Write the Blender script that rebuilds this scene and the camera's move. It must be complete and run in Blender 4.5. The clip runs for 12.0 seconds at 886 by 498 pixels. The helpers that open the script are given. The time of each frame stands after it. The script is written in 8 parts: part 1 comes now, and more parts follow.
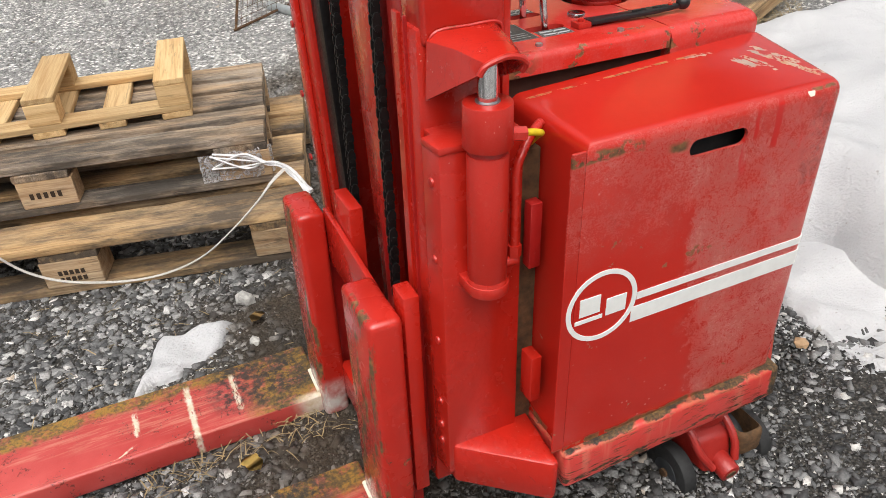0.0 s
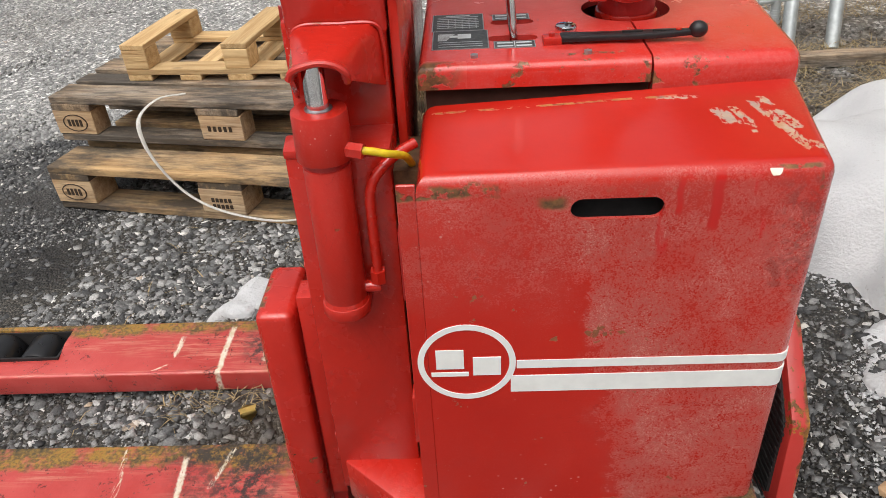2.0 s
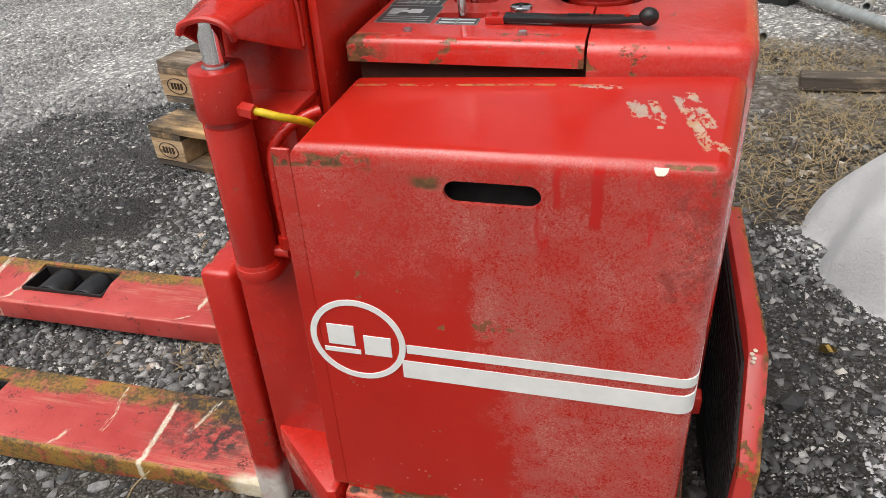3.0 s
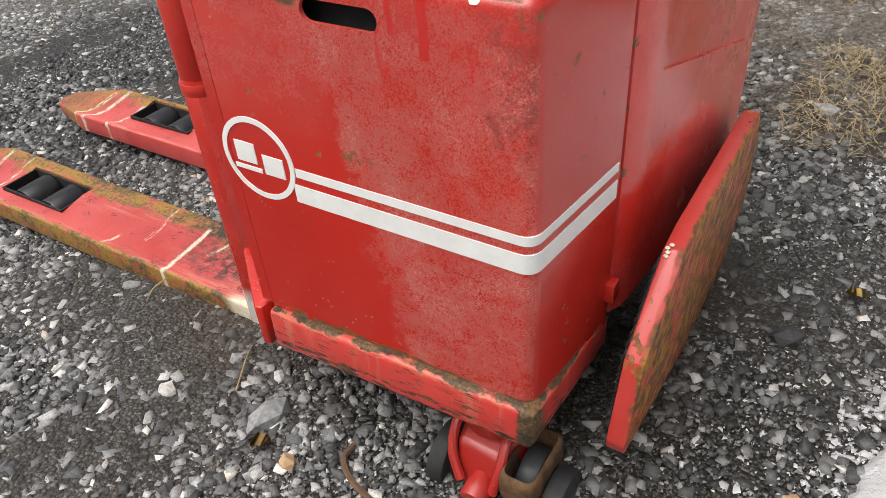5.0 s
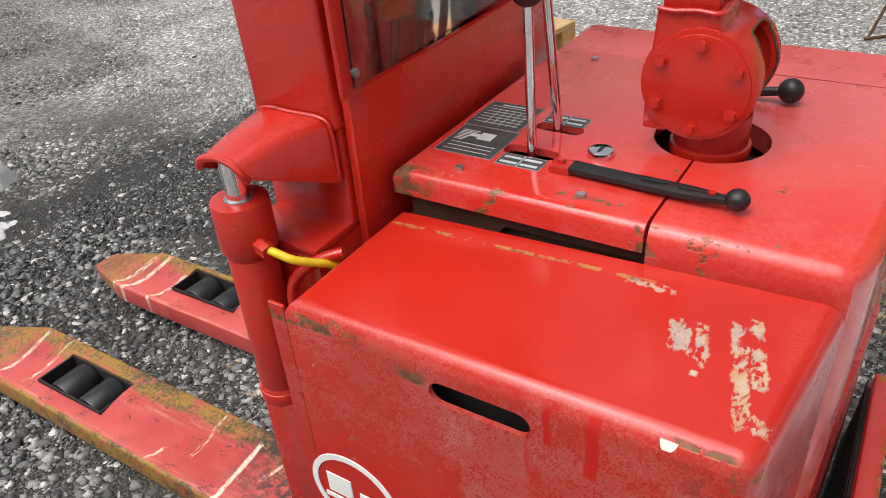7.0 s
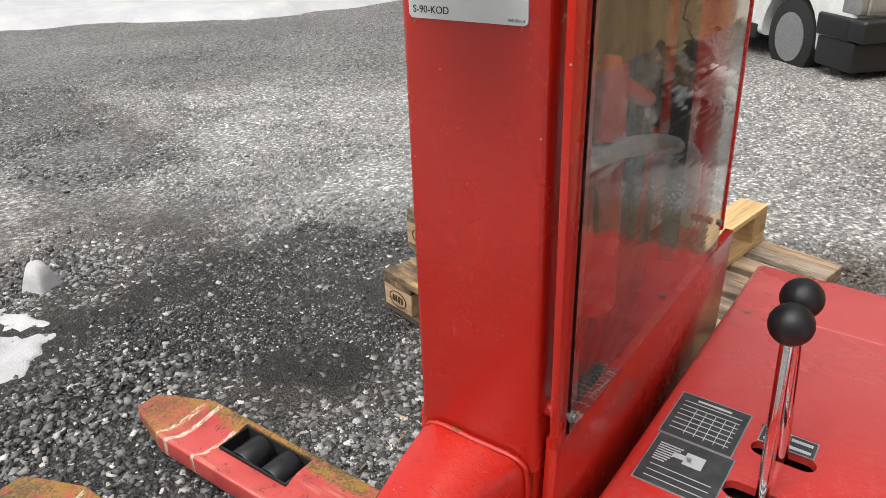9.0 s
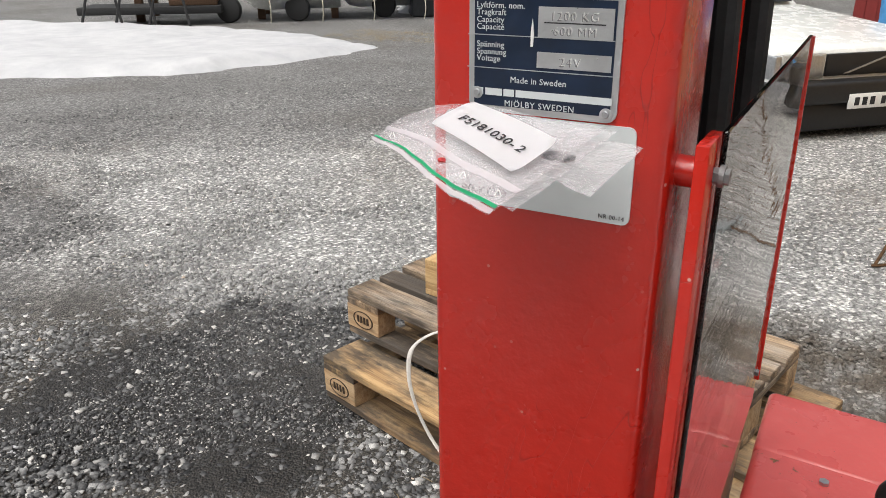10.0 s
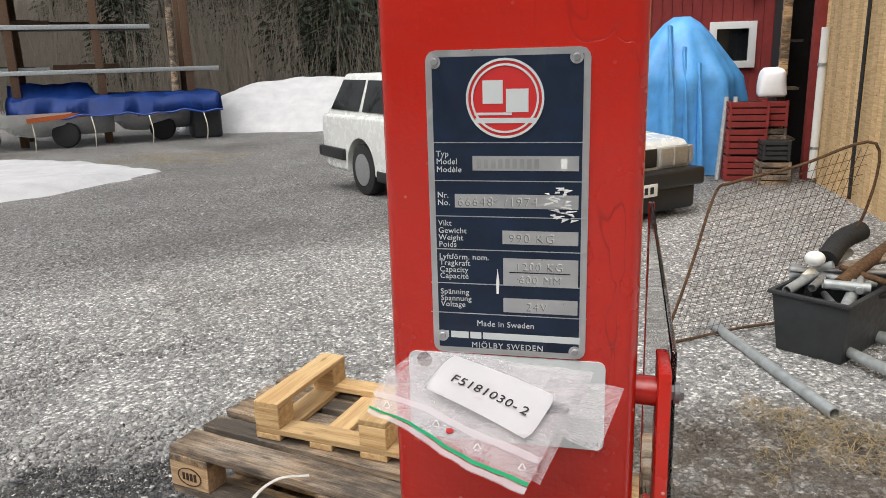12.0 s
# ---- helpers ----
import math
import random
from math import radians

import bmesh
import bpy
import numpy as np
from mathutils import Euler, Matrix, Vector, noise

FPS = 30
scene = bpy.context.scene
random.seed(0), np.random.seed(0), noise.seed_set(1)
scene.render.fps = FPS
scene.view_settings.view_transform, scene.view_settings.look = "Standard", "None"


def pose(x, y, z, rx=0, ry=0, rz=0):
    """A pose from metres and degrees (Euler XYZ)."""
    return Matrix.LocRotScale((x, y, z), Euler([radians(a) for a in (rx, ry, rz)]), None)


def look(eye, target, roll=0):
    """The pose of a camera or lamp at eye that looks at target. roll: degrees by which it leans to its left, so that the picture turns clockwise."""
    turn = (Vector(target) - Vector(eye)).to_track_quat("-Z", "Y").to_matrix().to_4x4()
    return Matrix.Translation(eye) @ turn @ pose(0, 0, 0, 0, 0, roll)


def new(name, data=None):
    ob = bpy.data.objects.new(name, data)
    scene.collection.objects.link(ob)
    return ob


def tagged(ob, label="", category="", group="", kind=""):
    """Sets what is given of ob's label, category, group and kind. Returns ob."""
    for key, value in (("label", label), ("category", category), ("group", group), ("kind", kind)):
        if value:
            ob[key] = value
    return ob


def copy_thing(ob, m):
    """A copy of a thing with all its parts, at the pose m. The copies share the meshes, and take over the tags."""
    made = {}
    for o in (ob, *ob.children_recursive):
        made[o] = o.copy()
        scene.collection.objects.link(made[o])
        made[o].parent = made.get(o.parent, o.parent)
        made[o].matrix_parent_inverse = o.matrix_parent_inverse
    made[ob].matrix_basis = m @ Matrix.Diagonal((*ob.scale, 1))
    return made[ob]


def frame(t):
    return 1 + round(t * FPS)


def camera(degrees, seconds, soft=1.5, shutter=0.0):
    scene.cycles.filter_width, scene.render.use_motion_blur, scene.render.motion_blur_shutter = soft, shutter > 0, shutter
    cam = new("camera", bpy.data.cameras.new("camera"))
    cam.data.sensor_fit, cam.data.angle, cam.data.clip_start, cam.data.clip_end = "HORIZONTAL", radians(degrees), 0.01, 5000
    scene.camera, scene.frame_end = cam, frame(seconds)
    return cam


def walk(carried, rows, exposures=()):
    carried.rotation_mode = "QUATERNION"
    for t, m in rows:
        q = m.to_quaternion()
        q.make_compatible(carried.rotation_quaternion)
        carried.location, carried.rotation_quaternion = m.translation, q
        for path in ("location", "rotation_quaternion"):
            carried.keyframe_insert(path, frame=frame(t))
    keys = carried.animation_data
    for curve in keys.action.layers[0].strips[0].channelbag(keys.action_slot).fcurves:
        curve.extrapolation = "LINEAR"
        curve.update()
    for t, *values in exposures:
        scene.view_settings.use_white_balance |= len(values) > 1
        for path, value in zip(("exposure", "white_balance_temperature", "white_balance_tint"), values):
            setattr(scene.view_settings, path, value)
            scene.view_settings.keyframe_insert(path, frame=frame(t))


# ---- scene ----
cam = camera(61.1, 12.0, soft=0.6)
PATH = [
    (0, (0.057, 0.014, 1.093), (0.716, 1.542, -0.017), -3.9),
    (0.5, (0.179, -0.021, 1.098), (0.638, 1.575, -0.017), -4.3),
    (1, (0.297, 0.003, 1.063), (0.559, 1.641, -0.054), -4.7),
    (1.5, (0.424, 0.03, 1.054), (0.5, 1.688, -0.061), -5.0),
    (2, (0.564, 0.0, 1.057), (0.448, 1.664, -0.046), -5.4),
    (2.5, (0.695, -0.011, 1.046), (0.392, 1.639, -0.042), -5.6),
    (2.7, (0.745, 0.008, 1.028), (0.364, 1.647, -0.053), -5.6),
    (4.3, (1.11, 0.083, 0.96), (0.267, 1.491, -0.182), -5.1),
    (4.5, (1.137, 0.086, 0.947), (0.265, 1.458, -0.218), -5.4),
    (5, (1.144, 0.106, 0.917), (0.23, 1.411, -0.292), -6.3),
    (5.5, (1.088, 0.156, 0.954), (0.159, 1.45, -0.255), -7.2),
    (6, (1.003, 0.215, 1.019), (0.071, 1.534, -0.161), -7.6),
    (6.5, (0.94, 0.25, 1.055), (-0.004, 1.607, -0.071), -7.2),
    (7, (0.926, 0.271, 1.094), (-0.053, 1.653, 0.029), -6.4),
    (7.5, (0.921, 0.295, 1.14), (-0.115, 1.681, 0.138), -5.3),
    (7.7, (0.909, 0.3, 1.156), (-0.15, 1.687, 0.179), -4.8),
    (9.3, (0.625, 0.407, 1.222), (-0.416, 1.888, 0.371), -1.0),
    (9.5, (0.6, 0.427, 1.224), (-0.411, 1.941, 0.397), -0.8),
    (10, (0.537, 0.477, 1.251), (-0.378, 2.086, 0.495), -0.5),
    (10.5, (0.501, 0.499, 1.275), (-0.289, 2.207, 0.599), -0.4),
    (11, (0.474, 0.502, 1.288), (-0.183, 2.291, 0.682), -0.9),
    (11.5, (0.465, 0.488, 1.298), (-0.074, 2.335, 0.752), -1.2),
    (12, (0.466, 0.466, 1.308), (0.012, 2.349, 0.811), -1.6),
]
walk(cam, [(t, look(eye, target, roll)) for t, eye, target, roll in PATH],
     [(0, 0.40), (1.2, 0.34), (2.6, 0.26), (4.4, 0.40), (5.5, 0.52), (6.5, 0.44), (7.5, 0.38), (9.5, 0.38), (10.6, 0.32), (12, 0.24)])

# ---- light: a bright overcast day ----
SUN_ROT, SUN_EL = radians(203), radians(66)
world = bpy.data.worlds.new("overcast_sky")
scene.world = world
world.use_nodes = True
wn = world.node_tree.nodes
sky = wn.new("ShaderNodeTexSky")
sky.sky_type, sky.sun_disc = "NISHITA", False
sky.sun_elevation, sky.sun_rotation = SUN_EL, SUN_ROT
sky.dust_density, sky.air_density, sky.ozone_density = 6.0, 1.0, 0.6
desat = wn.new("ShaderNodeHueSaturation")
desat.inputs["Saturation"].default_value = 0.25
world.node_tree.links.new(sky.outputs[0], desat.inputs["Color"])
world.node_tree.links.new(desat.outputs[0], wn["Background"].inputs[0])
wn["Background"].inputs[1].default_value = 0.13
sun = new("sun", bpy.data.lights.new("sun", "SUN"))
sun.data.energy, sun.data.angle, sun.data.color = 1.5, radians(70), (1.0, 0.97, 0.93)
sun.matrix_world = look((0, 0, 0), (-math.sin(SUN_ROT) * math.cos(SUN_EL), -math.cos(SUN_ROT) * math.cos(SUN_EL), -math.sin(SUN_EL)))


# ---- materials ----
class Mat:
    """A small builder for node materials."""

    def __init__(self, name, rough=0.5, metal=0.0, coat=0.0):
        self.m = bpy.data.materials.new(name)
        self.m.use_nodes = True
        self.t = self.m.node_tree
        self.b = self.t.nodes["Principled BSDF"]
        self.b.inputs["Roughness"].default_value = rough
        self.b.inputs["Metallic"].default_value = metal
        self.b.inputs["Coat Weight"].default_value = coat
        self.b.inputs["Coat Roughness"].default_value = 0.12
        self.co = self.n("ShaderNodeTexCoord").outputs["Object"]

    def n(self, kind, **values):
        node = self.t.nodes.new(kind)
        for key, value in values.items():
            node.inputs[key].default_value = value
        return node

    def to(self, a, b):
        self.t.links.new(a, b)

    def world_co(self):
        return self.n("ShaderNodeNewGeometry").outputs["Position"]

    def scaled(self, xyz, co=None, shift=(0, 0, 0)):
        mp = self.n("ShaderNodeMapping")
        mp.inputs["Scale"].default_value, mp.inputs["Location"].default_value = xyz, shift
        self.to(co or self.co, mp.inputs["Vector"])
        return mp.outputs[0]

    def noise(self, scale, detail=4, co=None, rough=0.6, distort=0.0):
        nz = self.n("ShaderNodeTexNoise", Scale=scale, Detail=detail, Roughness=rough, Distortion=distort)
        self.to(co or self.co, nz.inputs["Vector"])
        return nz.outputs["Fac"]

    def voronoi(self, scale, co=None, feature="F1", out="Distance"):
        v = self.n("ShaderNodeTexVoronoi", Scale=scale)
        v.feature = feature
        self.to(co or self.co, v.inputs["Vector"])
        return v.outputs[out]

    def ramp(self, fac, stops):
        r = self.n("ShaderNodeValToRGB")
        e = r.color_ramp.elements
        while len(e) < len(stops):
            e.new(0.5)
        for slot, (pos, col) in zip(e, stops):
            slot.position = pos
            slot.color = (*col, 1) if isinstance(col, tuple) else (col, col, col, 1)
        self.to(fac, r.inputs[0])
        return r.outputs[0]

    def math(self, op, a, b=0.0, c=None):
        m = self.n("ShaderNodeMath")
        m.operation = op
        for slot, v in zip(m.inputs, (a, b, c)):
            if v is None:
                continue
            if isinstance(v, (int, float)):
                slot.default_value = v
            else:
                self.to(v, slot)
        return m.outputs[0]

    def span(self, v, lo, hi, soft):
        """1 between lo and hi, with soft ends."""
        a = self.n("ShaderNodeMapRange")
        a.interpolation_type = "SMOOTHSTEP"
        a.inputs[1].default_value, a.inputs[2].default_value = lo - soft, lo + soft
        self.to(v, a.inputs[0])
        b = self.n("ShaderNodeMapRange")
        b.interpolation_type = "SMOOTHSTEP"
        b.inputs[1].default_value, b.inputs[2].default_value = hi - soft, hi + soft
        b.inputs[3].default_value, b.inputs[4].default_value = 1, 0
        self.to(v, b.inputs[0])
        return self.math("MULTIPLY", a.outputs[0], b.outputs[0])

    def xyz(self, co=None):
        s = self.n("ShaderNodeSeparateXYZ")
        self.to(co or self.co, s.inputs[0])
        return s.outputs

    def mix(self, fac, a, b, mode="MIX"):
        m = self.n("ShaderNodeMix")
        m.data_type, m.blend_type = "RGBA", mode
        for slot, v in ((m.inputs[0], fac), (m.inputs[6], a), (m.inputs[7], b)):
            if isinstance(v, (int, float)):
                slot.default_value = v
            elif isinstance(v, tuple):
                slot.default_value = (*v, 1)
            else:
                self.to(v, slot)
        return m.outputs[2]

    def color(self, c):
        if isinstance(c, tuple):
            self.b.inputs["Base Color"].default_value = (*c, 1)
        else:
            self.to(c, self.b.inputs["Base Color"])
        return self

    def rough(self, r):
        self.to(r, self.b.inputs["Roughness"])
        return self

    def bump(self, h, dist=0.002, strength=0.5):
        b = self.n("ShaderNodeBump", Strength=strength, Distance=dist)
        self.to(h, b.inputs["Height"])
        self.to(b.outputs[0], self.b.inputs["Normal"])
        return self


RED, RED_DARK, RED_PALE = (0.49, 0.0175, 0.0088), (0.34, 0.013, 0.008), (0.58, 0.115, 0.09)
RUST, RUST_PALE, OCHRE = (0.085, 0.040, 0.014), (0.24, 0.108, 0.036), (0.30, 0.17, 0.03)


def red_paint(name, wear=0.5, rust=0.5, gloss=0.22, base=RED):
    """Old sprayed red enamel: chalky bloom, orange peel, chips down to rust."""
    m = Mat(name, gloss, 0.0, 0.35)
    tone = m.ramp(m.noise(6, 4), [(0.25, tuple(c * 0.86 for c in base)), (0.75, tuple(min(1, c * 1.08) for c in base))])
    bloom = m.ramp(m.math("MULTIPLY", m.noise(9, 6), m.noise(160, 3)), [(0.30 + 0.1 * (1 - wear), 0.0), (0.52, 0.5 * wear)])
    col = m.mix(bloom, tone, RED_PALE)
    chips = m.ramp(m.math("MULTIPLY", m.noise(5, 3), m.noise(48, 5)), [(0.425 - 0.06 * rust, 0.0), (0.45 - 0.06 * rust, 1.0)])
    col = m.mix(m.math("MULTIPLY", chips, min(1.0, rust)), col, m.ramp(m.noise(90, 3), [(0.35, RUST), (0.7, RUST_PALE)]))
    cuts = m.ramp(m.math("ABSOLUTE", m.math("SUBTRACT", m.noise(1, 3, m.scaled((26, 26, 9), None, (1, 4, 2)), 0.55, 0.8), 0.5)), [(0.0010, 1.0), (0.0035, 0.0)])
    cuts = m.math("MULTIPLY", cuts, m.ramp(m.noise(6, 2), [(0.52, 0.0), (0.60, 0.6)]))
    col = m.mix(cuts, col, (0.20, 0.010, 0.008))
    dust = m.ramp(m.noise(380, 2), [(0.58, 0.0), (0.74, 0.02 + 0.14 * wear)])
    col = m.mix(dust, col, (0.50, 0.16, 0.13))
    fleck = m.math("MULTIPLY", m.ramp(m.voronoi(95), [(0.055, 1.0), (0.085, 0.0)]), m.ramp(m.noise(11, 3), [(0.50, 0.0), (0.62, 0.8)]))
    col = m.mix(fleck, col, (0.62, 0.40, 0.34))
    m.color(col)
    m.rough(m.ramp(m.math("ADD", m.math("MULTIPLY", m.noise(14, 5), 0.5), m.math("MULTIPLY", chips, 0.6)), [(0.15, gloss * 0.8), (0.5, gloss + 0.22), (0.95, 0.85)]))
    m.bump(m.math("ADD", m.math("MULTIPLY", m.noise(16, 3), 2.2), m.math("SUBTRACT", m.math("MULTIPLY", m.noise(110, 3), 0.95), m.math("ADD", m.math("MULTIPLY", chips, 0.7), m.math("MULTIPLY", cuts, 0.4)))), 0.0011, 0.6)
    return m.m


M_RED = red_paint("red_enamel", 0.18, 0.12)
M_RED_WORN = red_paint("worn_red_enamel", 0.8, 0.7, 0.38)
M_RED_DARK = red_paint("dark_red_enamel", 0.2, 0.3, 0.4, (0.40, 0.012, 0.010))


def shank_paint():
    """Red enamel scraped to rust along its outer edges, with white primer brushed over the foot."""
    m = Mat("shank_paint", 0.3, 0.0, 0.35)
    x, y, z = m.xyz()
    col = m.ramp(m.noise(6, 4), [(0.25, (0.42, 0.016, 0.009)), (0.75, (0.53, 0.026, 0.016))])
    wob = m.math("MULTIPLY", m.math("SUBTRACT", m.noise(14, 5), 0.5), 0.03)
    lip = m.span(m.math("ADD", x, m.math("MULTIPLY", wob, 0.5)), 0.240, 0.2545, 0.002)
    scrape = m.math("MULTIPLY", lip, m.ramp(m.noise(1, 5, m.scaled((40, 40, 11)), 0.7), [(0.52, 0.0), (0.58, 1.0)]))
    nick = m.ramp(m.math("MULTIPLY", m.noise(8, 3), m.noise(60, 5)), [(0.39, 0.0), (0.41, 1.0)])
    rust = m.math("MAXIMUM", scrape, nick)
    col = m.mix(rust, col, m.ramp(m.noise(90, 4), [(0.36, (0.045, 0.034, 0.018)), (0.55, (0.15, 0.085, 0.028)), (0.68, (0.30, 0.17, 0.06))]))
    foot = m.math("MULTIPLY", m.span(m.math("ADD", z, m.math("MULTIPLY", wob, 1.4)), -0.2, 0.088, 0.022), m.ramp(m.noise(13, 4), [(0.34, 0.1), (0.54, 0.95)]))
    col = m.mix(foot, col, (0.76, 0.72, 0.66))
    m.color(col)
    m.rough(m.ramp(m.math("ADD", rust, m.math("MULTIPLY", m.noise(16, 4), 0.4)), [(0.1, 0.18), (0.9, 0.8)]))
    m.bump(m.math("ADD", m.math("MULTIPLY", m.noise(16, 3), 2.0), m.math("SUBTRACT", m.math("MULTIPLY", m.noise(90, 3), 0.7), rust)), 0.0012, 0.6)
    return m.m


M_SHANK = shank_paint()
M_CASTER = red_paint("caster_paint", 0.5, 1.5, 0.5, (0.36, 0.016, 0.010))


def fork_paint(name, ochre, side, strokes, grime_at):
    """Red fork blades rubbed to ochre rust and black grime along their edges, with white brush strokes across them."""
    m = Mat(name, 0.5, 0, 0.1)
    x, y, z = m.xyz()
    base = m.ramp(m.noise(7, 6), [(0.3, (0.40, 0.036, 0.030)), (0.7, (0.53, 0.082, 0.072))])
    streak = m.noise(1, 6, m.scaled((10, 130, 60)), 0.7, 0.4)
    top = m.span(z, 0.049, 0.3, 0.002)
    base = m.mix(m.math("MULTIPLY", m.ramp(streak, [(0.48, 0.0), (0.62, 0.60)]), top), base, (0.58, 0.24, 0.17))
    pits = m.ramp(m.math("MULTIPLY", m.noise(26, 3), m.noise(190, 3)), [(0.335, 0.0), (0.365, 0.8)])
    base = m.mix(pits, base, (0.10, 0.016, 0.012))
    wob = m.math("MULTIPLY", m.math("SUBTRACT", m.noise(7, 6, None, 0.7), 0.5), 0.11)
    yw, xw = m.math("ADD", y, wob), m.math("ADD", x, wob)
    far_edge = m.span(yw, 0.040, 0.5, 0.016)
    flank = m.math("MULTIPLY", m.span(y, -0.5, -0.0805, 0.003), side)
    tip = m.math("MULTIPLY", m.span(xw, -0.3, 0.06, 0.05), 0.75)
    bare = m.math("MULTIPLY", m.math("MAXIMUM", m.math("MAXIMUM", far_edge, tip), flank), ochre)
    heel = m.math("MULTIPLY", m.math("MULTIPLY", m.span(xw, grime_at, 1.1, 0.05), m.span(yw, -0.2 + 0.21 * side, 0.5, 0.03)), top)
    bare = m.math("MAXIMUM", bare, m.math("MULTIPLY", heel, 0.8))
    rust = m.math("MULTIPLY", m.ramp(bare, [(0.25, 0.0), (0.75, 1.0)]), m.ramp(m.noise(34, 6, None, 0.72), [(0.34, 0.15), (0.50, 1.0)]))
    tone = m.ramp(m.math("ADD", m.math("MULTIPLY", m.noise(11, 5), 0.55), m.math("MULTIPLY", m.noise(130, 4), 0.45)), [(0.36, (0.045, 0.038, 0.022)), (0.46, (0.15, 0.095, 0.030)), (0.54, (0.33, 0.185, 0.030)), (0.60, (0.24, 0.115, 0.028)), (0.70, (0.40, 0.055, 0.040))])
    col = m.mix(rust, base, tone)
    soot = m.math("MULTIPLY", m.math("MULTIPLY", m.span(xw, grime_at - 0.06, grime_at + 0.13, 0.03), m.span(yw, -0.05, 0.5, 0.02)), m.math("MULTIPLY", top, m.ramp(m.noise(70, 5, None, 0.7), [(0.40, 0.0), (0.56, 0.95)])))
    col = m.mix(soot, col, (0.030, 0.027, 0.024))
    cuts = m.math("MULTIPLY", m.ramp(m.noise(1, 4, m.scaled((9, 300, 40), None, (2, 5, 1)), 0.6, 0.7), [(0.64, 0.0), (0.67, 0.8)]), m.math("MULTIPLY", top, m.span(xw, 0.62, 0.95, 0.10)))
    col = m.mix(cuts, col, (0.055, 0.040, 0.028))
    white = None
    for k, (sx, w, y0, y1, lean, keep) in enumerate(strokes):
        fray = m.math("MULTIPLY", m.math("SUBTRACT", m.noise(90 + 9 * k, 4), 0.5), 0.010)
        sxy = m.math("ADD", m.math("SUBTRACT", x, m.math("MULTIPLY", y, lean)), fray)
        s = m.math("MULTIPLY", m.span(sxy, sx - 0.8 * w, sx + 0.8 * w, 0.0026), m.span(m.math("ADD", y, m.math("MULTIPLY", fray, 2.0)), y0, y1, 0.006))
        s = m.math("MULTIPLY", s, m.ramp(m.noise(1, 4, m.scaled((260, 46, 30), None, (k, 2, 3)), 0.7), [(0.60 - 0.32 * keep, 0.0), (0.68 - 0.32 * keep, 0.92)]))
        white = s if white is None else m.math("MAXIMUM", white, s)
    spray = m.math("MULTIPLY", m.math("MULTIPLY", m.span(m.math("ADD", x, m.math("MULTIPLY", wob, 0.5)), 0.955, 1.2, 0.022), m.span(y, -0.5, -0.070, 0.008)), m.ramp(m.noise(18, 4), [(0.34, 0.2), (0.50, 0.92)]))
    white = m.math("MAXIMUM", white, spray)
    col = m.mix(white, col, m.ramp(m.noise(60, 3), [(0.35, (0.60, 0.51, 0.34)), (0.6, (0.74, 0.69, 0.57))]))
    m.color(col)
    m.rough(m.ramp(m.math("ADD", m.math("MULTIPLY", m.noise(20, 4), 0.5), m.math("MULTIPLY", rust, 0.5)), [(0.2, 0.32), (0.8, 0.85)]))
    m.bump(m.math("ADD", m.noise(60, 4), m.math("ADD", m.math("MULTIPLY", streak, 0.5), m.math("SUBTRACT", m.math("MULTIPLY", white, 0.5), m.math("ADD", m.math("MULTIPLY", rust, 0.7), pits)))), 0.0016, 0.6)
    return m.m


M_FORK = fork_paint("fork_paint", 1.0, 1.0, [(0.068, 0.0065, -0.10, 0.075, -0.10, 0.50), (0.150, 0.005, -0.060, 0.075, -0.05, 0.42), (0.766, 0.0062, -0.10, 0.055, -0.08, 0.80), (0.656, 0.0055, -0.03, 0.080, -0.10, 0.28), (0.822, 0.004, -0.01, 0.075, 0.3, 0.5), (0.60, 0.004, -0.075, -0.04, 0.2, 0.7)], 0.80)
M_FORK_FAR = fork_paint("far_fork_paint", 0.85, 0.1, [(0.072, 0.008, -0.10, 0.075, 0.06, 0.58), (0.170, 0.0065, -0.10, 0.035, 0.07, 0.50), (0.030, 0.010, -0.10, 0.06, 0.1, 0.36), (0.757, 0.0068, -0.085, 0.060, 0.0, 0.85), (0.846, 0.006, -0.05, 0.055, 0.0, 0.60), (0.655, 0.006, -0.03, 0.03, 0.0, 0.55), (0.700, 0.004, -0.07, -0.05, 1.2, 0.7)], 0.86)


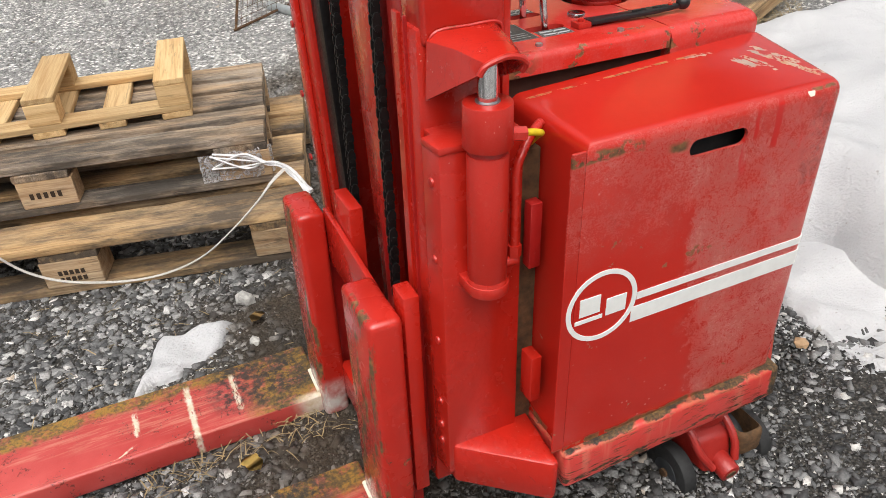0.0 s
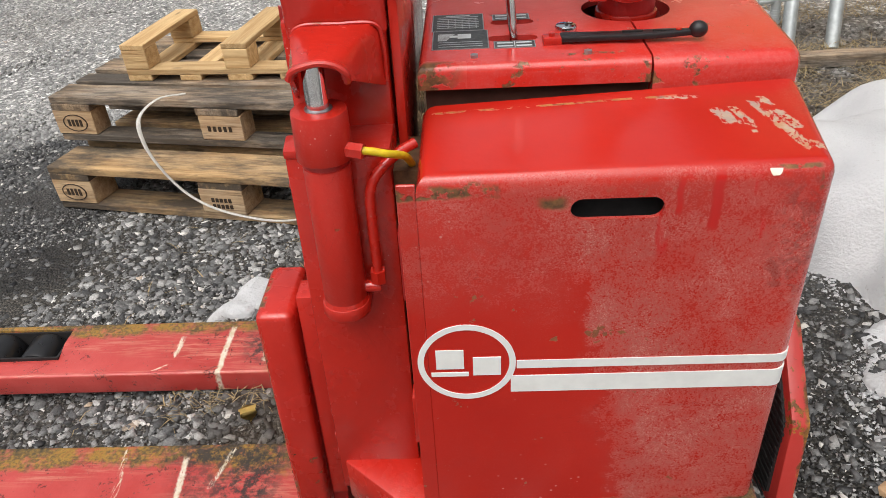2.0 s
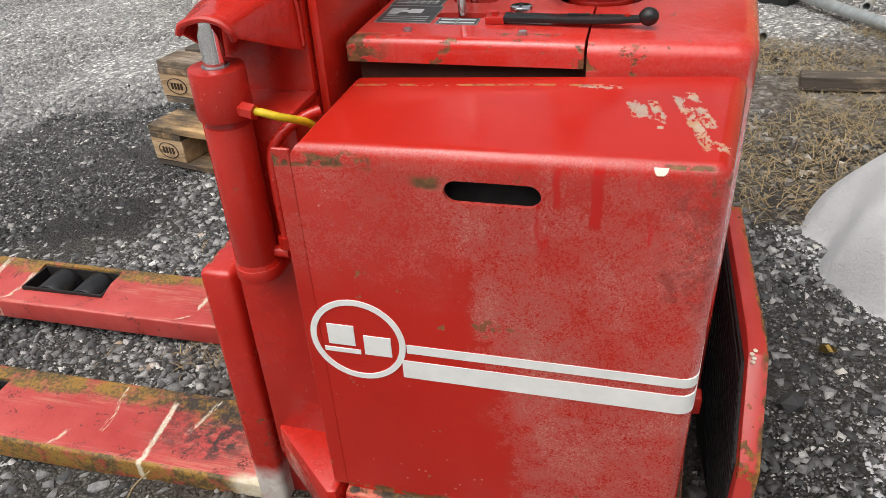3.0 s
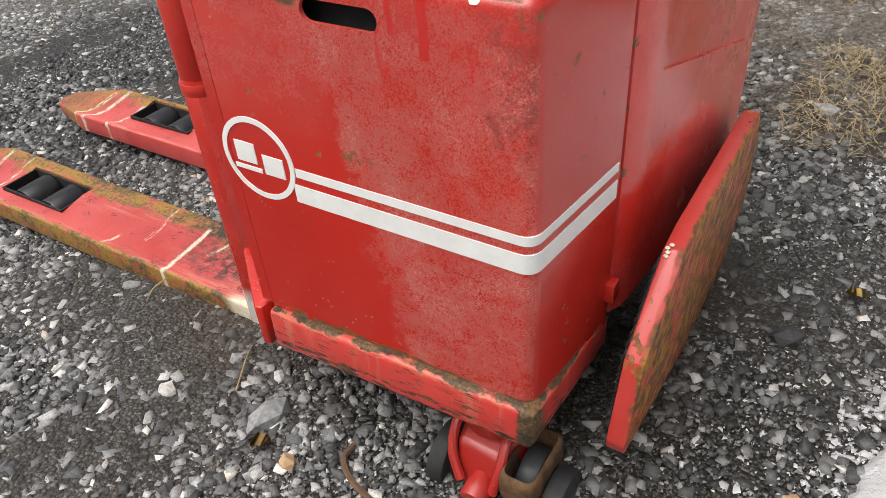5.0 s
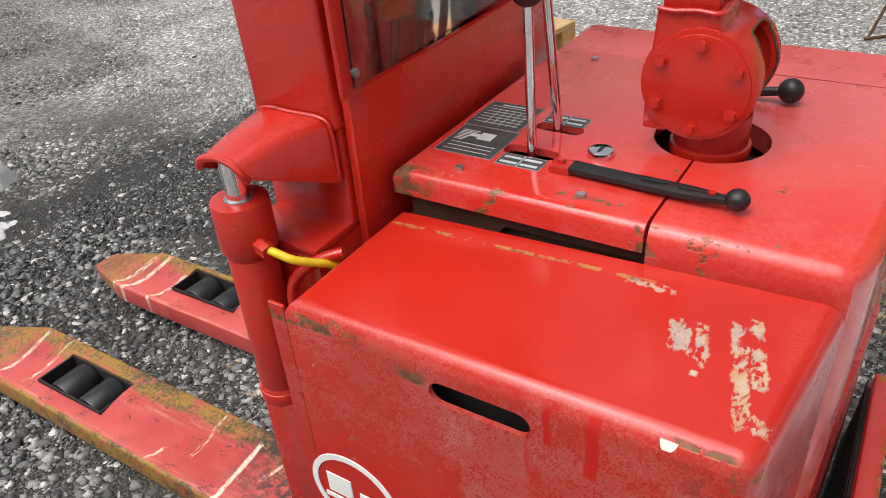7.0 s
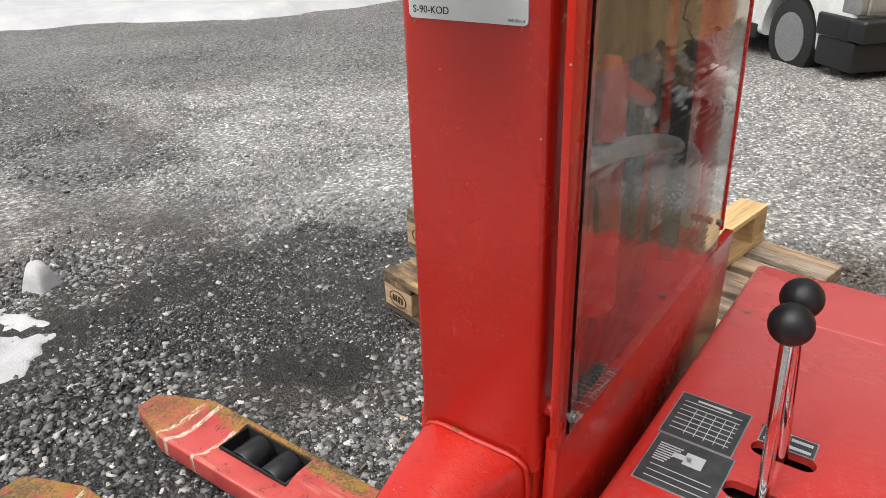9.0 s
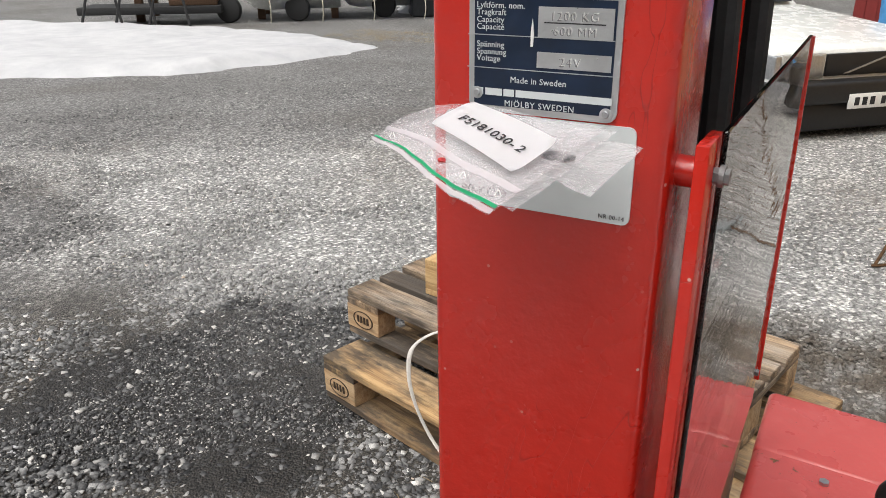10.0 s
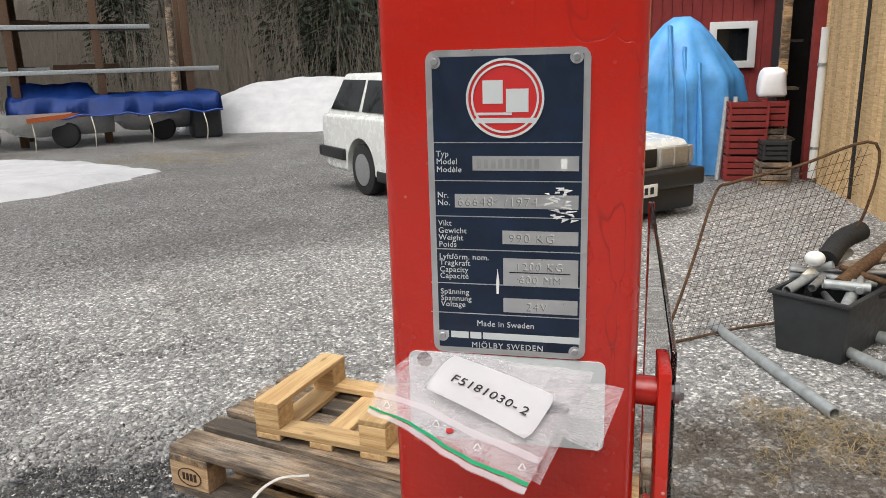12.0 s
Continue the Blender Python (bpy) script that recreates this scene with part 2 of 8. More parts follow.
def cover_paint():
    """The side cover: glossy where it was wiped, chalky and scuffed in a broad field, with rust along its upper edge."""
    m = Mat("cover_paint", 0.3, 0, 0.2)
    x, y, z = m.xyz()
    wobble = m.math("MULTIPLY", m.math("SUBTRACT", m.noise(18, 5), 0.5), 0.10)
    front = m.span(y, -1.0, 0.632, 0.004)
    tone = m.ramp(m.noise(5, 4), [(0.25, (0.43, 0.014, 0.008)), (0.75, (0.52, 0.022, 0.012))])
    field = m.math("MULTIPLY", m.span(m.math("ADD", m.math("SUBTRACT", x, m.math("MULTIPLY", m.math("SUBTRACT", 0.56, z), 0.16)), wobble), 0.655, 1.2, 0.016),
                   m.span(m.math("ADD", z, wobble), 0.0, 0.70, 0.03))
    upper = m.math("MULTIPLY", m.span(m.math("ADD", z, m.math("MULTIPLY", wobble, 1.5)), 0.60, 0.75, 0.05), m.span(x, 0.40, 1.2, 0.05))
    patch = m.ramp(m.noise(7, 4, None, 0.6, 0.8), [(0.38, 0.35), (0.60, 1.0)])
    chalk_sheen = m.math("MULTIPLY", m.math("MULTIPLY", m.math("MAXIMUM", field, m.math("MULTIPLY", upper, 0.52)), front), patch)
    # right end face tinted slightly pale, a painted reflection of sky and snow
    chalk_sheen = m.math("MAXIMUM", chalk_sheen, m.math("MULTIPLY", m.span(x, 0.862, 1.2, 0.006), 0.08))
    grain = m.math("ADD", m.math("MULTIPLY", m.noise(560, 3), 0.46), m.math("ADD", m.math("MULTIPLY", m.noise(24, 6, None, 0.75, 0.8), 0.32), m.math("MULTIPLY", m.noise(150, 4, None, 0.7, 1.5), 0.24)))
    haze = m.math("MULTIPLY", chalk_sheen, m.ramp(grain, [(0.43, 0.04), (0.58, 0.95)]))
    col = m.mix(haze, tone, (0.46, 0.118, 0.096))
    curls = m.ramp(m.math("ABSOLUTE", m.math("SUBTRACT", m.noise(85, 3, None, 0.6, 2.5), 0.5)), [(0.006, 1.0), (0.022, 0.0)])
    spots = m.math("MAXIMUM", m.ramp(m.voronoi(230), [(0.12, 1.0), (0.22, 0.0)]), curls)
    spots = m.math("MULTIPLY", spots, m.ramp(m.noise(22, 3), [(0.45, 0.0), (0.56, 0.85)]))
    col = m.mix(m.math("MULTIPLY", spots, chalk_sheen), col, (0.64, 0.30, 0.26))
    big = m.math("MULTIPLY", m.ramp(m.voronoi(62), [(0.07, 1.0), (0.12, 0.0)]), m.ramp(m.noise(6, 2), [(0.5, 0.0), (0.6, 0.7)]))
    col = m.mix(m.math("MULTIPLY", big, front), col, (0.60, 0.26, 0.22))
    dust = m.math("MULTIPLY", m.ramp(m.noise(700, 2), [(0.60, 0.0), (0.70, 0.8)]), m.ramp(m.noise(30, 4), [(0.40, 0.2), (0.60, 1.0)]))
    col = m.mix(m.math("MULTIPLY", dust, m.math("MAXIMUM", chalk_sheen, m.math("MULTIPLY", front, 0.12))), col, (0.66, 0.36, 0.32))
    bruise = m.math("MULTIPLY", m.math("MULTIPLY", m.span(m.math("ADD", x, wobble), 0.828, 0.874, 0.014), m.span(m.math("ADD", z, wobble), 0.585, 0.728, 0.03)), m.ramp(m.noise(55, 5, None, 0.7, 0.8), [(0.48, 0.0), (0.58, 0.75)]))
    col = m.mix(m.math("MULTIPLY", bruise, front), col, (0.24, 0.035, 0.028))
    scratch = m.ramp(m.math("ABSOLUTE", m.math("SUBTRACT", m.noise(1, 2, m.scaled((22, 22, 60), None, (3, 1, 2)), 0.5, 0.6), 0.5)), [(0.0015, 1.0), (0.004, 0.0)])
    col = m.mix(m.math("MULTIPLY", m.math("MULTIPLY", scratch, front), m.ramp(m.noise(9, 2), [(0.52, 0.0), (0.6, 0.5)])), col, (0.22, 0.012, 0.010))
    runs = m.math("MULTIPLY", m.ramp(m.noise(1, 4, m.scaled((38, 38, 6))), [(0.55, 0.0), (0.60, 1.0)]), m.span(m.math("ADD", z, wobble), 0.645, 0.735, 0.012))
    col = m.mix(m.math("MULTIPLY", m.math("MULTIPLY", runs, front), m.span(x, 0.70, 0.83, 0.02)), col, (0.50, 0.014, 0.012))
    wav = m.math("MULTIPLY", m.math("SUBTRACT", m.noise(1, 2, m.scaled((1, 1, 30))), 0.5), 0.012)
    xw = m.math("ADD", x, wav)
    tears = m.math("MAXIMUM", m.math("MULTIPLY", m.span(xw, 0.7305 - 0.0028, 0.7305 + 0.0028, 0.0012), m.span(z, 0.690, 0.728, 0.004)),
                   m.math("MULTIPLY", m.span(xw, 0.7655 - 0.0050, 0.7655 + 0.0050, 0.0016), m.span(z, 0.671, 0.732, 0.005)))
    tears = m.math("MULTIPLY", tears, front)
    col = m.mix(tears, col, (0.50, 0.012, 0.009))
    haze = m.math("MULTIPLY", haze, m.math("SUBTRACT", 1.0, tears))
    lip = m.math("MULTIPLY", m.span(m.math("ADD", z, m.math("MULTIPLY", wobble, 0.35)), 0.7150, 0.7285, 0.0025), m.math("MULTIPLY", m.span(m.math("ADD", x, wobble), 0.45, 0.560, 0.012), front))
    spot = m.math("MULTIPLY", m.span(m.math("ADD", z, m.math("MULTIPLY", wobble, 0.3)), 0.700, 0.712, 0.003), m.span(x, 0.596, 0.622, 0.006))
    rust = m.math("MAXIMUM", m.math("MULTIPLY", lip, m.ramp(m.noise(42, 5, None, 0.65), [(0.42, 0.0), (0.47, 1.0)])), m.math("MULTIPLY", spot, front))
    crack = m.math("MULTIPLY", m.math("MULTIPLY", m.span(m.math("ADD", z, m.math("MULTIPLY", wobble, 0.04)), 0.7340, 0.7372, 0.0008), m.span(x, 0.818, 0.858, 0.004)), m.ramp(m.noise(150, 3), [(0.40, 0.0), (0.46, 1.0)]))
    rust = m.math("MAXIMUM", rust, crack)
    foot = m.math("MULTIPLY", m.span(m.math("ADD", z, m.math("MULTIPLY", wobble, 0.25)), 0.0, 0.267, 0.003), m.ramp(m.noise(30, 5), [(0.44, 0.0), (0.52, 1.0)]))
    edge = m.math("MULTIPLY", m.math("MULTIPLY", m.span(x, 0.858, 0.874, 0.004), m.span(z, 0.712, 0.730, 0.005)), m.ramp(m.noise(90, 4), [(0.50, 0.0), (0.55, 0.9)]))
    nick = m.math("MULTIPLY", m.ramp(m.math("MULTIPLY", m.noise(7, 3), m.noise(60, 5)), [(0.40, 0.0), (0.42, 1.0)]), m.span(z, 0.0, 0.715, 0.01))
    rust = m.math("MAXIMUM", m.math("MAXIMUM", m.math("MAXIMUM", rust, edge), foot), m.math("MULTIPLY", nick, 0.85))
    col = m.mix(rust, col, m.ramp(m.noise(120, 3), [(0.35, RUST), (0.68, RUST_PALE)]))
    chalk_sheen = haze
    top = m.span(z, 0.7345, 2.0, 0.003)
    brush = m.noise(1, 5, m.scaled((120, 70, 20)), 0.7, 0.3)
    xs = m.math("ADD", x, m.math("ADD", m.math("MULTIPLY", m.math("SUBTRACT", y, 0.70), 0.25), m.math("MULTIPLY", m.math("SUBTRACT", m.noise(130, 3), 0.5), 0.010)))
    jag = m.math("MULTIPLY", m.math("SUBTRACT", m.noise(1, 3, m.scaled((140, 60, 20), None, (4, 1, 7)), 0.6), 0.5), 0.018)
    ys = m.math("ADD", y, jag)
    scrape = None
    for sx0, sx1, sy0, sy1 in ((0.790, 0.806, 0.704, 0.736), (0.810, 0.819, 0.698, 0.740), (0.836, 0.847, 0.652, 0.748), (0.849, 0.860, 0.690, 0.728), (0.849, 0.858, 0.738, 0.760), (0.846, 0.862, 0.652, 0.664)):
        patch_ = m.math("MULTIPLY", m.span(xs, sx0, sx1, 0.0012), m.span(ys, sy0, sy1, 0.002))
        scrape = patch_ if scrape is None else m.math("MAXIMUM", scrape, patch_)
    thin = m.math("MULTIPLY", m.span(x, 0.735, 0.775, 0.006), m.span(m.math("ADD", ys, m.math("MULTIPLY", x, 0.1)), 0.841, 0.847, 0.0015))
    dot = m.math("MULTIPLY", m.span(x, 0.8105, 0.8155, 0.001), m.span(y, 0.685, 0.690, 0.001))
    scrape = m.math("MAXIMUM", m.math("MULTIPLY", m.math("MAXIMUM", scrape, thin), m.ramp(brush, [(0.45, 0.0), (0.51, 0.86)])), dot)
    scrape = m.math("MULTIPLY", scrape, top)
    col = m.mix(scrape, col, m.ramp(m.noise(45, 4), [(0.38, (0.36, 0.33, 0.27)), (0.5, (0.47, 0.40, 0.29)), (0.64, (0.45, 0.28, 0.15))]))
    rim = m.math("MULTIPLY", m.math("MULTIPLY", m.span(m.math("ADD", y, m.math("MULTIPLY", wobble, 0.06)), 0.7715, 0.7765, 0.0012), m.span(x, 0.47, 0.752, 0.01)), m.math("MULTIPLY", top, m.ramp(m.noise(60, 4), [(0.44, 0.0), (0.52, 0.85)])))
    col = m.mix(rim, col, m.ramp(m.noise(120, 3), [(0.40, RUST), (0.55, (0.42, 0.22, 0.06))]))
    m.color(col)
    rust = m.math("MAXIMUM", m.math("MAXIMUM", rust, scrape), rim)
    m.rough(m.ramp(m.math("ADD", m.math("MULTIPLY", m.noise(13, 5), 0.35), m.math("ADD", m.math("MULTIPLY", chalk_sheen, 0.7), m.math("MULTIPLY", rust, 0.8))), [(0.10, 0.16), (0.35, 0.30), (0.9, 0.75)]))
    m.bump(m.math("ADD", m.math("MULTIPLY", m.noise(12, 3), 2.0), m.math("SUBTRACT", m.math("MULTIPLY", m.noise(110, 3), 0.4), m.math("ADD", m.math("MULTIPLY", chalk_sheen, 0.4), rust))), 0.0010, 0.55)
    return m.m


M_COVER = cover_paint()


def plain(name, color, rough=0.5, metal=0.0, vary=0.15, scale=12, bump=0.0):
    m = Mat(name, rough, metal)
    m.color(m.ramp(m.noise(scale, 5), [(0.25, tuple(c * (1 - vary) for c in color)), (0.75, tuple(min(1, c * (1 + vary)) for c in color))]))
    m.rough(m.ramp(m.noise(scale * 2.3, 4), [(0.3, max(0.02, rough - 0.08)), (0.7, min(1, rough + 0.1))]))
    if bump:
        m.bump(m.noise(scale * 6, 4), bump, 0.5)
    return m.m


M_RUST = plain("rusty_steel", (0.10, 0.052, 0.022), 0.85, 0.1, 0.75, 60, 0.001)
M_BROWN = plain("brown_primer", (0.10, 0.035, 0.022), 0.75, 0, 0.3, 30)
M_CHROME = plain("chrome", (0.75, 0.75, 0.76), 0.09, 1.0, 0.05, 40)
M_STEEL = plain("zinc_steel", (0.50, 0.51, 0.52), 0.38, 0.9, 0.2, 50, 0.0004)
M_BOLT = plain("dull_zinc_bolt", (0.22, 0.22, 0.22), 0.5, 0.6, 0.4, 200, 0.0005)
M_GALV = plain("galvanised_tube", (0.46, 0.49, 0.49), 0.45, 0.6, 0.25, 25, 0.0004)
M_CHAIN = plain("greasy_chain", (0.018, 0.018, 0.018), 0.42, 0.5, 0.5, 80, 0.0005)
M_BLACK = plain("black_plastic", (0.012, 0.012, 0.013), 0.42, 0, 0.3, 60, 0.0003)
M_RUBBER = plain("black_rubber", (0.016, 0.016, 0.016), 0.7, 0, 0.4, 40, 0.0006)
M_ROLLER = plain("black_polyurethane", (0.010, 0.010, 0.011), 0.33, 0, 0.3, 30)
# near-black that puts the shade of holes and hollows into the colour
M_DARK = plain("cavity_shade", (0.012, 0.010, 0.010), 0.8, 0, 0.3, 30)
M_WHITE = plain("white_paint", (0.80, 0.80, 0.77), 0.4, 0, 0.06, 60)
M_CREAM_WHITE = plain("chipped_white", (0.78, 0.72, 0.58), 0.7, 0, 0.12, 60)
M_YELLOW = plain("yellow_hose", (0.72, 0.52, 0.015), 0.45, 0, 0.2, 90)
M_GREEN = plain("green_zip", (0.02, 0.50, 0.22), 0.4, 0, 0.08, 50)
M_PAPER = plain("white_label_paper", (0.84, 0.84, 0.85), 0.6, 0, 0.03, 30)
M_INK = plain("black_ink", (0.015, 0.015, 0.018), 0.6, 0, 0.1, 60)
M_NAVY = plain("navy_anodised", (0.006, 0.016, 0.040), 0.38, 0.1, 0.35, 70)
M_ALU = plain("brushed_aluminium", (0.62, 0.63, 0.64), 0.35, 0.85, 0.12, 60, 0.0002)
M_STAMP = plain("stamped_shadow", (0.20, 0.20, 0.21), 0.5, 0.6, 0.2, 60)
M_ALU_PLATE = plain("pale_aluminium_sheet", (0.66, 0.70, 0.70), 0.45, 0.25, 0.06, 20)
M_PLATE_GREY = plain("worn_black_label", (0.060, 0.066, 0.066), 0.45, 0.2, 0.4, 80)
M_ROPE = plain("dirty_white_strap", (0.52, 0.50, 0.46), 0.8, 0, 0.2, 200, 0.0008)
M_BLUE_TARP = plain("blue_tarpaulin", (0.10, 0.36, 0.74), 0.45, 0, 0.35, 3, 0.004)
M_BLUE_DARK = plain("dark_blue_tarpaulin", (0.012, 0.060, 0.30), 0.5, 0, 0.3, 3, 0.004)
M_BARN = plain("falu_red_boards", (0.24, 0.030, 0.026), 0.85, 0, 0.2, 6, 0.001)
M_PLASTIC_BIN = plain("dark_grey_tub", (0.030, 0.033, 0.036), 0.5, 0, 0.25, 14)
M_CAR = plain("white_car_paint", (0.72, 0.73, 0.70), 0.25, 0, 0.05, 4)
M_CAR_GLASS = plain("dark_car_window", (0.010, 0.012, 0.013), 0.08, 0, 0.2, 4)
M_LAMP = plain("lamp_glass", (0.55, 0.55, 0.52), 0.15, 0.3, 0.2, 30)
M_CONCRETE_DARK = plain("light_block_dark", (0.030, 0.028, 0.018), 0.95, 0, 0.6, 0.5)


def clear(name, tint, rough, ior=1.45, alpha=None):
    m = Mat(name, rough)
    m.b.inputs["Transmission Weight"].default_value = 1.0 if alpha is None else 0.0
    m.b.inputs["IOR"].default_value = ior
    m.color(tint)
    if alpha is not None:
        m.b.inputs["Alpha"].default_value = alpha
    return m


_guard = clear("scratched_acrylic", (0.80, 0.78, 0.76), 0.02, 1.49)
_guard.rough(_guard.ramp(_guard.noise(1, 5, _guard.scaled((6, 9, 26)), 0.65, 1.0), [(0.45, 0.01), (0.75, 0.09)]))
_guard.bump(_guard.math("ADD", _guard.noise(1, 2, _guard.scaled((1, 5, 44))), _guard.math("MULTIPLY", _guard.noise(1, 2, _guard.scaled((1, 3, 5))), 3.0)), 0.0008, 0.5)
M_GUARD = _guard.m
_bag = clear("clear_polythene", (0.84, 0.80, 0.82), 0.22, 1.4, 0.30)
_bag.bump(_bag.noise(60, 5, None, 0.7, 1.5), 0.004, 0.9)
M_BAG = _bag.m
M_BAG_BAND = clear("milky_polythene", (0.88, 0.82, 0.85), 0.35, 1.3, 0.34).m


def wood(name, light, dark, wet=0.0, rough=0.8, old=0.0):
    """Sawn softwood: grain along x, knots, splits, silver weathering and damp stains, from board to board."""
    m = Mat(name, rough)
    oi = m.n("ShaderNodeObjectInfo").outputs["Random"]
    off = m.n("ShaderNodeCombineXYZ")
    for k in range(3):
        m.to(m.math("MULTIPLY", oi, 17.0 + 9 * k), off.inputs[k])
    add = m.n("ShaderNodeVectorMath")
    m.to(m.co, add.inputs[0])
    m.to(off.outputs[0], add.inputs[1])
    co = add.outputs[0]
    grain = m.noise(1, 5, m.scaled((3, 55, 55), co), 0.65, 0.4)
    fine = m.noise(1, 4, m.scaled((10, 320, 320), co), 0.6)
    col = m.ramp(m.math("ADD", m.math("MULTIPLY", grain, 0.7), m.math("MULTIPLY", fine, 0.3)), [(0.40, dark), (0.57, light)])
    tone = m.ramp(oi, [(0.0, 0.74), (1.0, 1.15)])
    col = m.mix(1.0, col, tone, "MULTIPLY")
    if old:
        silver = m.ramp(m.noise(1, 5, m.scaled((2.5, 9, 9), co), 0.65), [(0.40, 0.0), (0.62, old)])
        col = m.mix(silver, col, m.ramp(fine, [(0.4, (0.17, 0.155, 0.135)), (0.6, (0.40, 0.37, 0.325))]))
    knots = m.ramp(m.voronoi(1, m.scaled((5, 14, 14), co)), [(0.06, 1.0), (0.13, 0.0)])
    col = m.mix(m.math("MULTIPLY", knots, 0.7), col, tuple(c * 0.30 for c in dark))
    split = m.ramp(m.math("ABSOLUTE", m.math("SUBTRACT", m.noise(1, 3, m.scaled((2.2, 60, 60), co, (4, 1, 7)), 0.55, 0.5), 0.5)), [(0.004, 1.0), (0.012, 0.0)])
    split = m.math("MULTIPLY", split, m.ramp(m.noise(3.5, 3, co), [(0.46, 0.0), (0.56, 0.3 + 0.6 * old)]))
    col = m.mix(split, col, (0.020, 0.016, 0.012))
    if wet:
        soak = m.ramp(m.noise(1, 6, m.scaled((2.0, 5.5, 5.5), co), 0.72), [(0.55 - 0.14 * wet, 0.0), (0.66 - 0.1 * wet, 0.88)])
        col = m.mix(soak, col, m.mix(fine, (0.028, 0.024, 0.020), (0.075, 0.062, 0.050)))
    m.color(col)
    m.bump(m.math("SUBTRACT", m.math("ADD", grain, fine), m.math("MULTIPLY", split, 1.5)), 0.0030, 0.7)
    return m.m


M_WOOD_NEW = wood("fresh_pine", (0.66, 0.46, 0.23), (0.48, 0.29, 0.12))
M_WOOD_EPAL = wood("used_pine", (0.58, 0.38, 0.18), (0.32, 0.18, 0.075), 0.85, 0.8, 0.30)
M_WOOD_GREY = wood("weathered_pine", (0.48, 0.34, 0.21), (0.20, 0.125, 0.070), 0.90, 0.8, 0.65)
M_WOOD_BLOCK = wood("pallet_block_pine", (0.60, 0.42, 0.24), (0.40, 0.24, 0.115), 0.12, 0.8, 0.3)
M_WOOD_RAW = wood("raw_cladding", (0.80, 0.57, 0.31), (0.60, 0.38, 0.17), 0.0)


# ---- mesh helpers ----
def finish(name, bm, sharp=32):
    bm.normal_update()
    for e in bm.edges:
        if len(e.link_faces) == 2:
            e.smooth = e.calc_face_angle(0) < radians(sharp)
    for f in bm.faces:
        f.smooth = True
    me = bpy.data.meshes.new(name)
    bm.to_mesh(me)
    bm.free()
    return me


def part(name, bm, material, parent=None, label="", m=None, sharp=32):
    me = bm if isinstance(bm, bpy.types.Mesh) else finish(name, bm, sharp)
    if material:
        me.materials.clear()
        me.materials.append(material)
    ob = new(name, me)
    if parent:
        ob.parent = parent
    if m is not None:
        ob.matrix_local = m
    if label:
        ob["label"] = label
    return ob


def thing(name, label, category, m=None, group="", kind=""):
    ob = new(name)
    ob.empty_display_size = 0.05
    if m is not None:
        ob.matrix_world = m
    return tagged(ob, label, category, group, kind)


def solid(verts, faces):
    bm = bmesh.new()
    vs = [bm.verts.new(v) for v in verts]
    for f in faces:
        bm.faces.new([vs[i] for i in f])
    bmesh.ops.recalc_face_normals(bm, faces=bm.faces)
    return bm


def bevel(bm, r, seg=2, pick=None):
    edges = [e for e in bm.edges if pick is None or pick(e)]
    if r > 0 and edges:
        bmesh.ops.bevel(bm, geom=edges, offset=r, segments=seg, profile=0.5, affect="EDGES", clamp_overlap=True)
    return bm


def hexa(c, r=0.0, seg=2, pick=None):
    """A block from eight corners: bottom ring of four, then top ring."""
    return bevel(solid(c, [(3, 2, 1, 0), (4, 5, 6, 7), (0, 1, 5, 4), (1, 2, 6, 5), (2, 3, 7, 6), (3, 0, 4, 7)]), r, seg, pick)


def box(x0, x1, y0, y1, z0, z1, r=0.0, seg=2, pick=None):
    return hexa([(x0, y0, z0), (x1, y0, z0), (x1, y1, z0), (x0, y1, z0), (x0, y0, z1), (x1, y0, z1), (x1, y1, z1), (x0, y1, z1)], r, seg, pick)


def prism(pts, axis, lo, hi, r=0.0, seg=2):
    """A flat outline pushed along an axis: z takes (x, y), y takes (x, z), x takes (y, z)."""
    def at(p, h):
        return {"z": (p[0], p[1], h), "y": (p[0], h, p[1]), "x": (h, p[0], p[1])}[axis]
    n = len(pts)
    return bevel(solid([at(p, lo) for p in pts] + [at(p, hi) for p in pts],
                       [tuple(range(n)), tuple(range(n, 2 * n))] + [(i, (i + 1) % n, n + (i + 1) % n, n + i) for i in range(n)]), r, seg)


def rod(a, b, r, seg=16, r2=None, edge=0.0):
    a, b = Vector(a), Vector(b)
    bm = bmesh.new()
    bmesh.ops.create_cone(bm, cap_ends=True, segments=seg, radius1=r, radius2=r if r2 is None else r2, depth=(b - a).length)
    if edge:
        bevel(bm, edge, 2, lambda e: e.calc_face_angle(0) > 1.0)
    m = Matrix.Translation((a + b) / 2) @ (b - a).to_track_quat("Z", "Y").to_matrix().to_4x4()
    bmesh.ops.transform(bm, matrix=m, verts=bm.verts)
    return bm


def ball(c, r, squash=(1, 1, 1), seg=20):
    bm = bmesh.new()
    bmesh.ops.create_uvsphere(bm, u_segments=seg, v_segments=seg // 2, radius=r)
    bmesh.ops.transform(bm, matrix=Matrix.Translation(c) @ Matrix.Diagonal((*squash, 1)), verts=bm.verts)
    return bm


def join(*bms):
    out = bms[0]
    for b in bms[1:]:
        me = bpy.data.meshes.new("joining")
        b.to_mesh(me)
        b.free()
        out.from_mesh(me)
        bpy.data.meshes.remove(me)
    return out


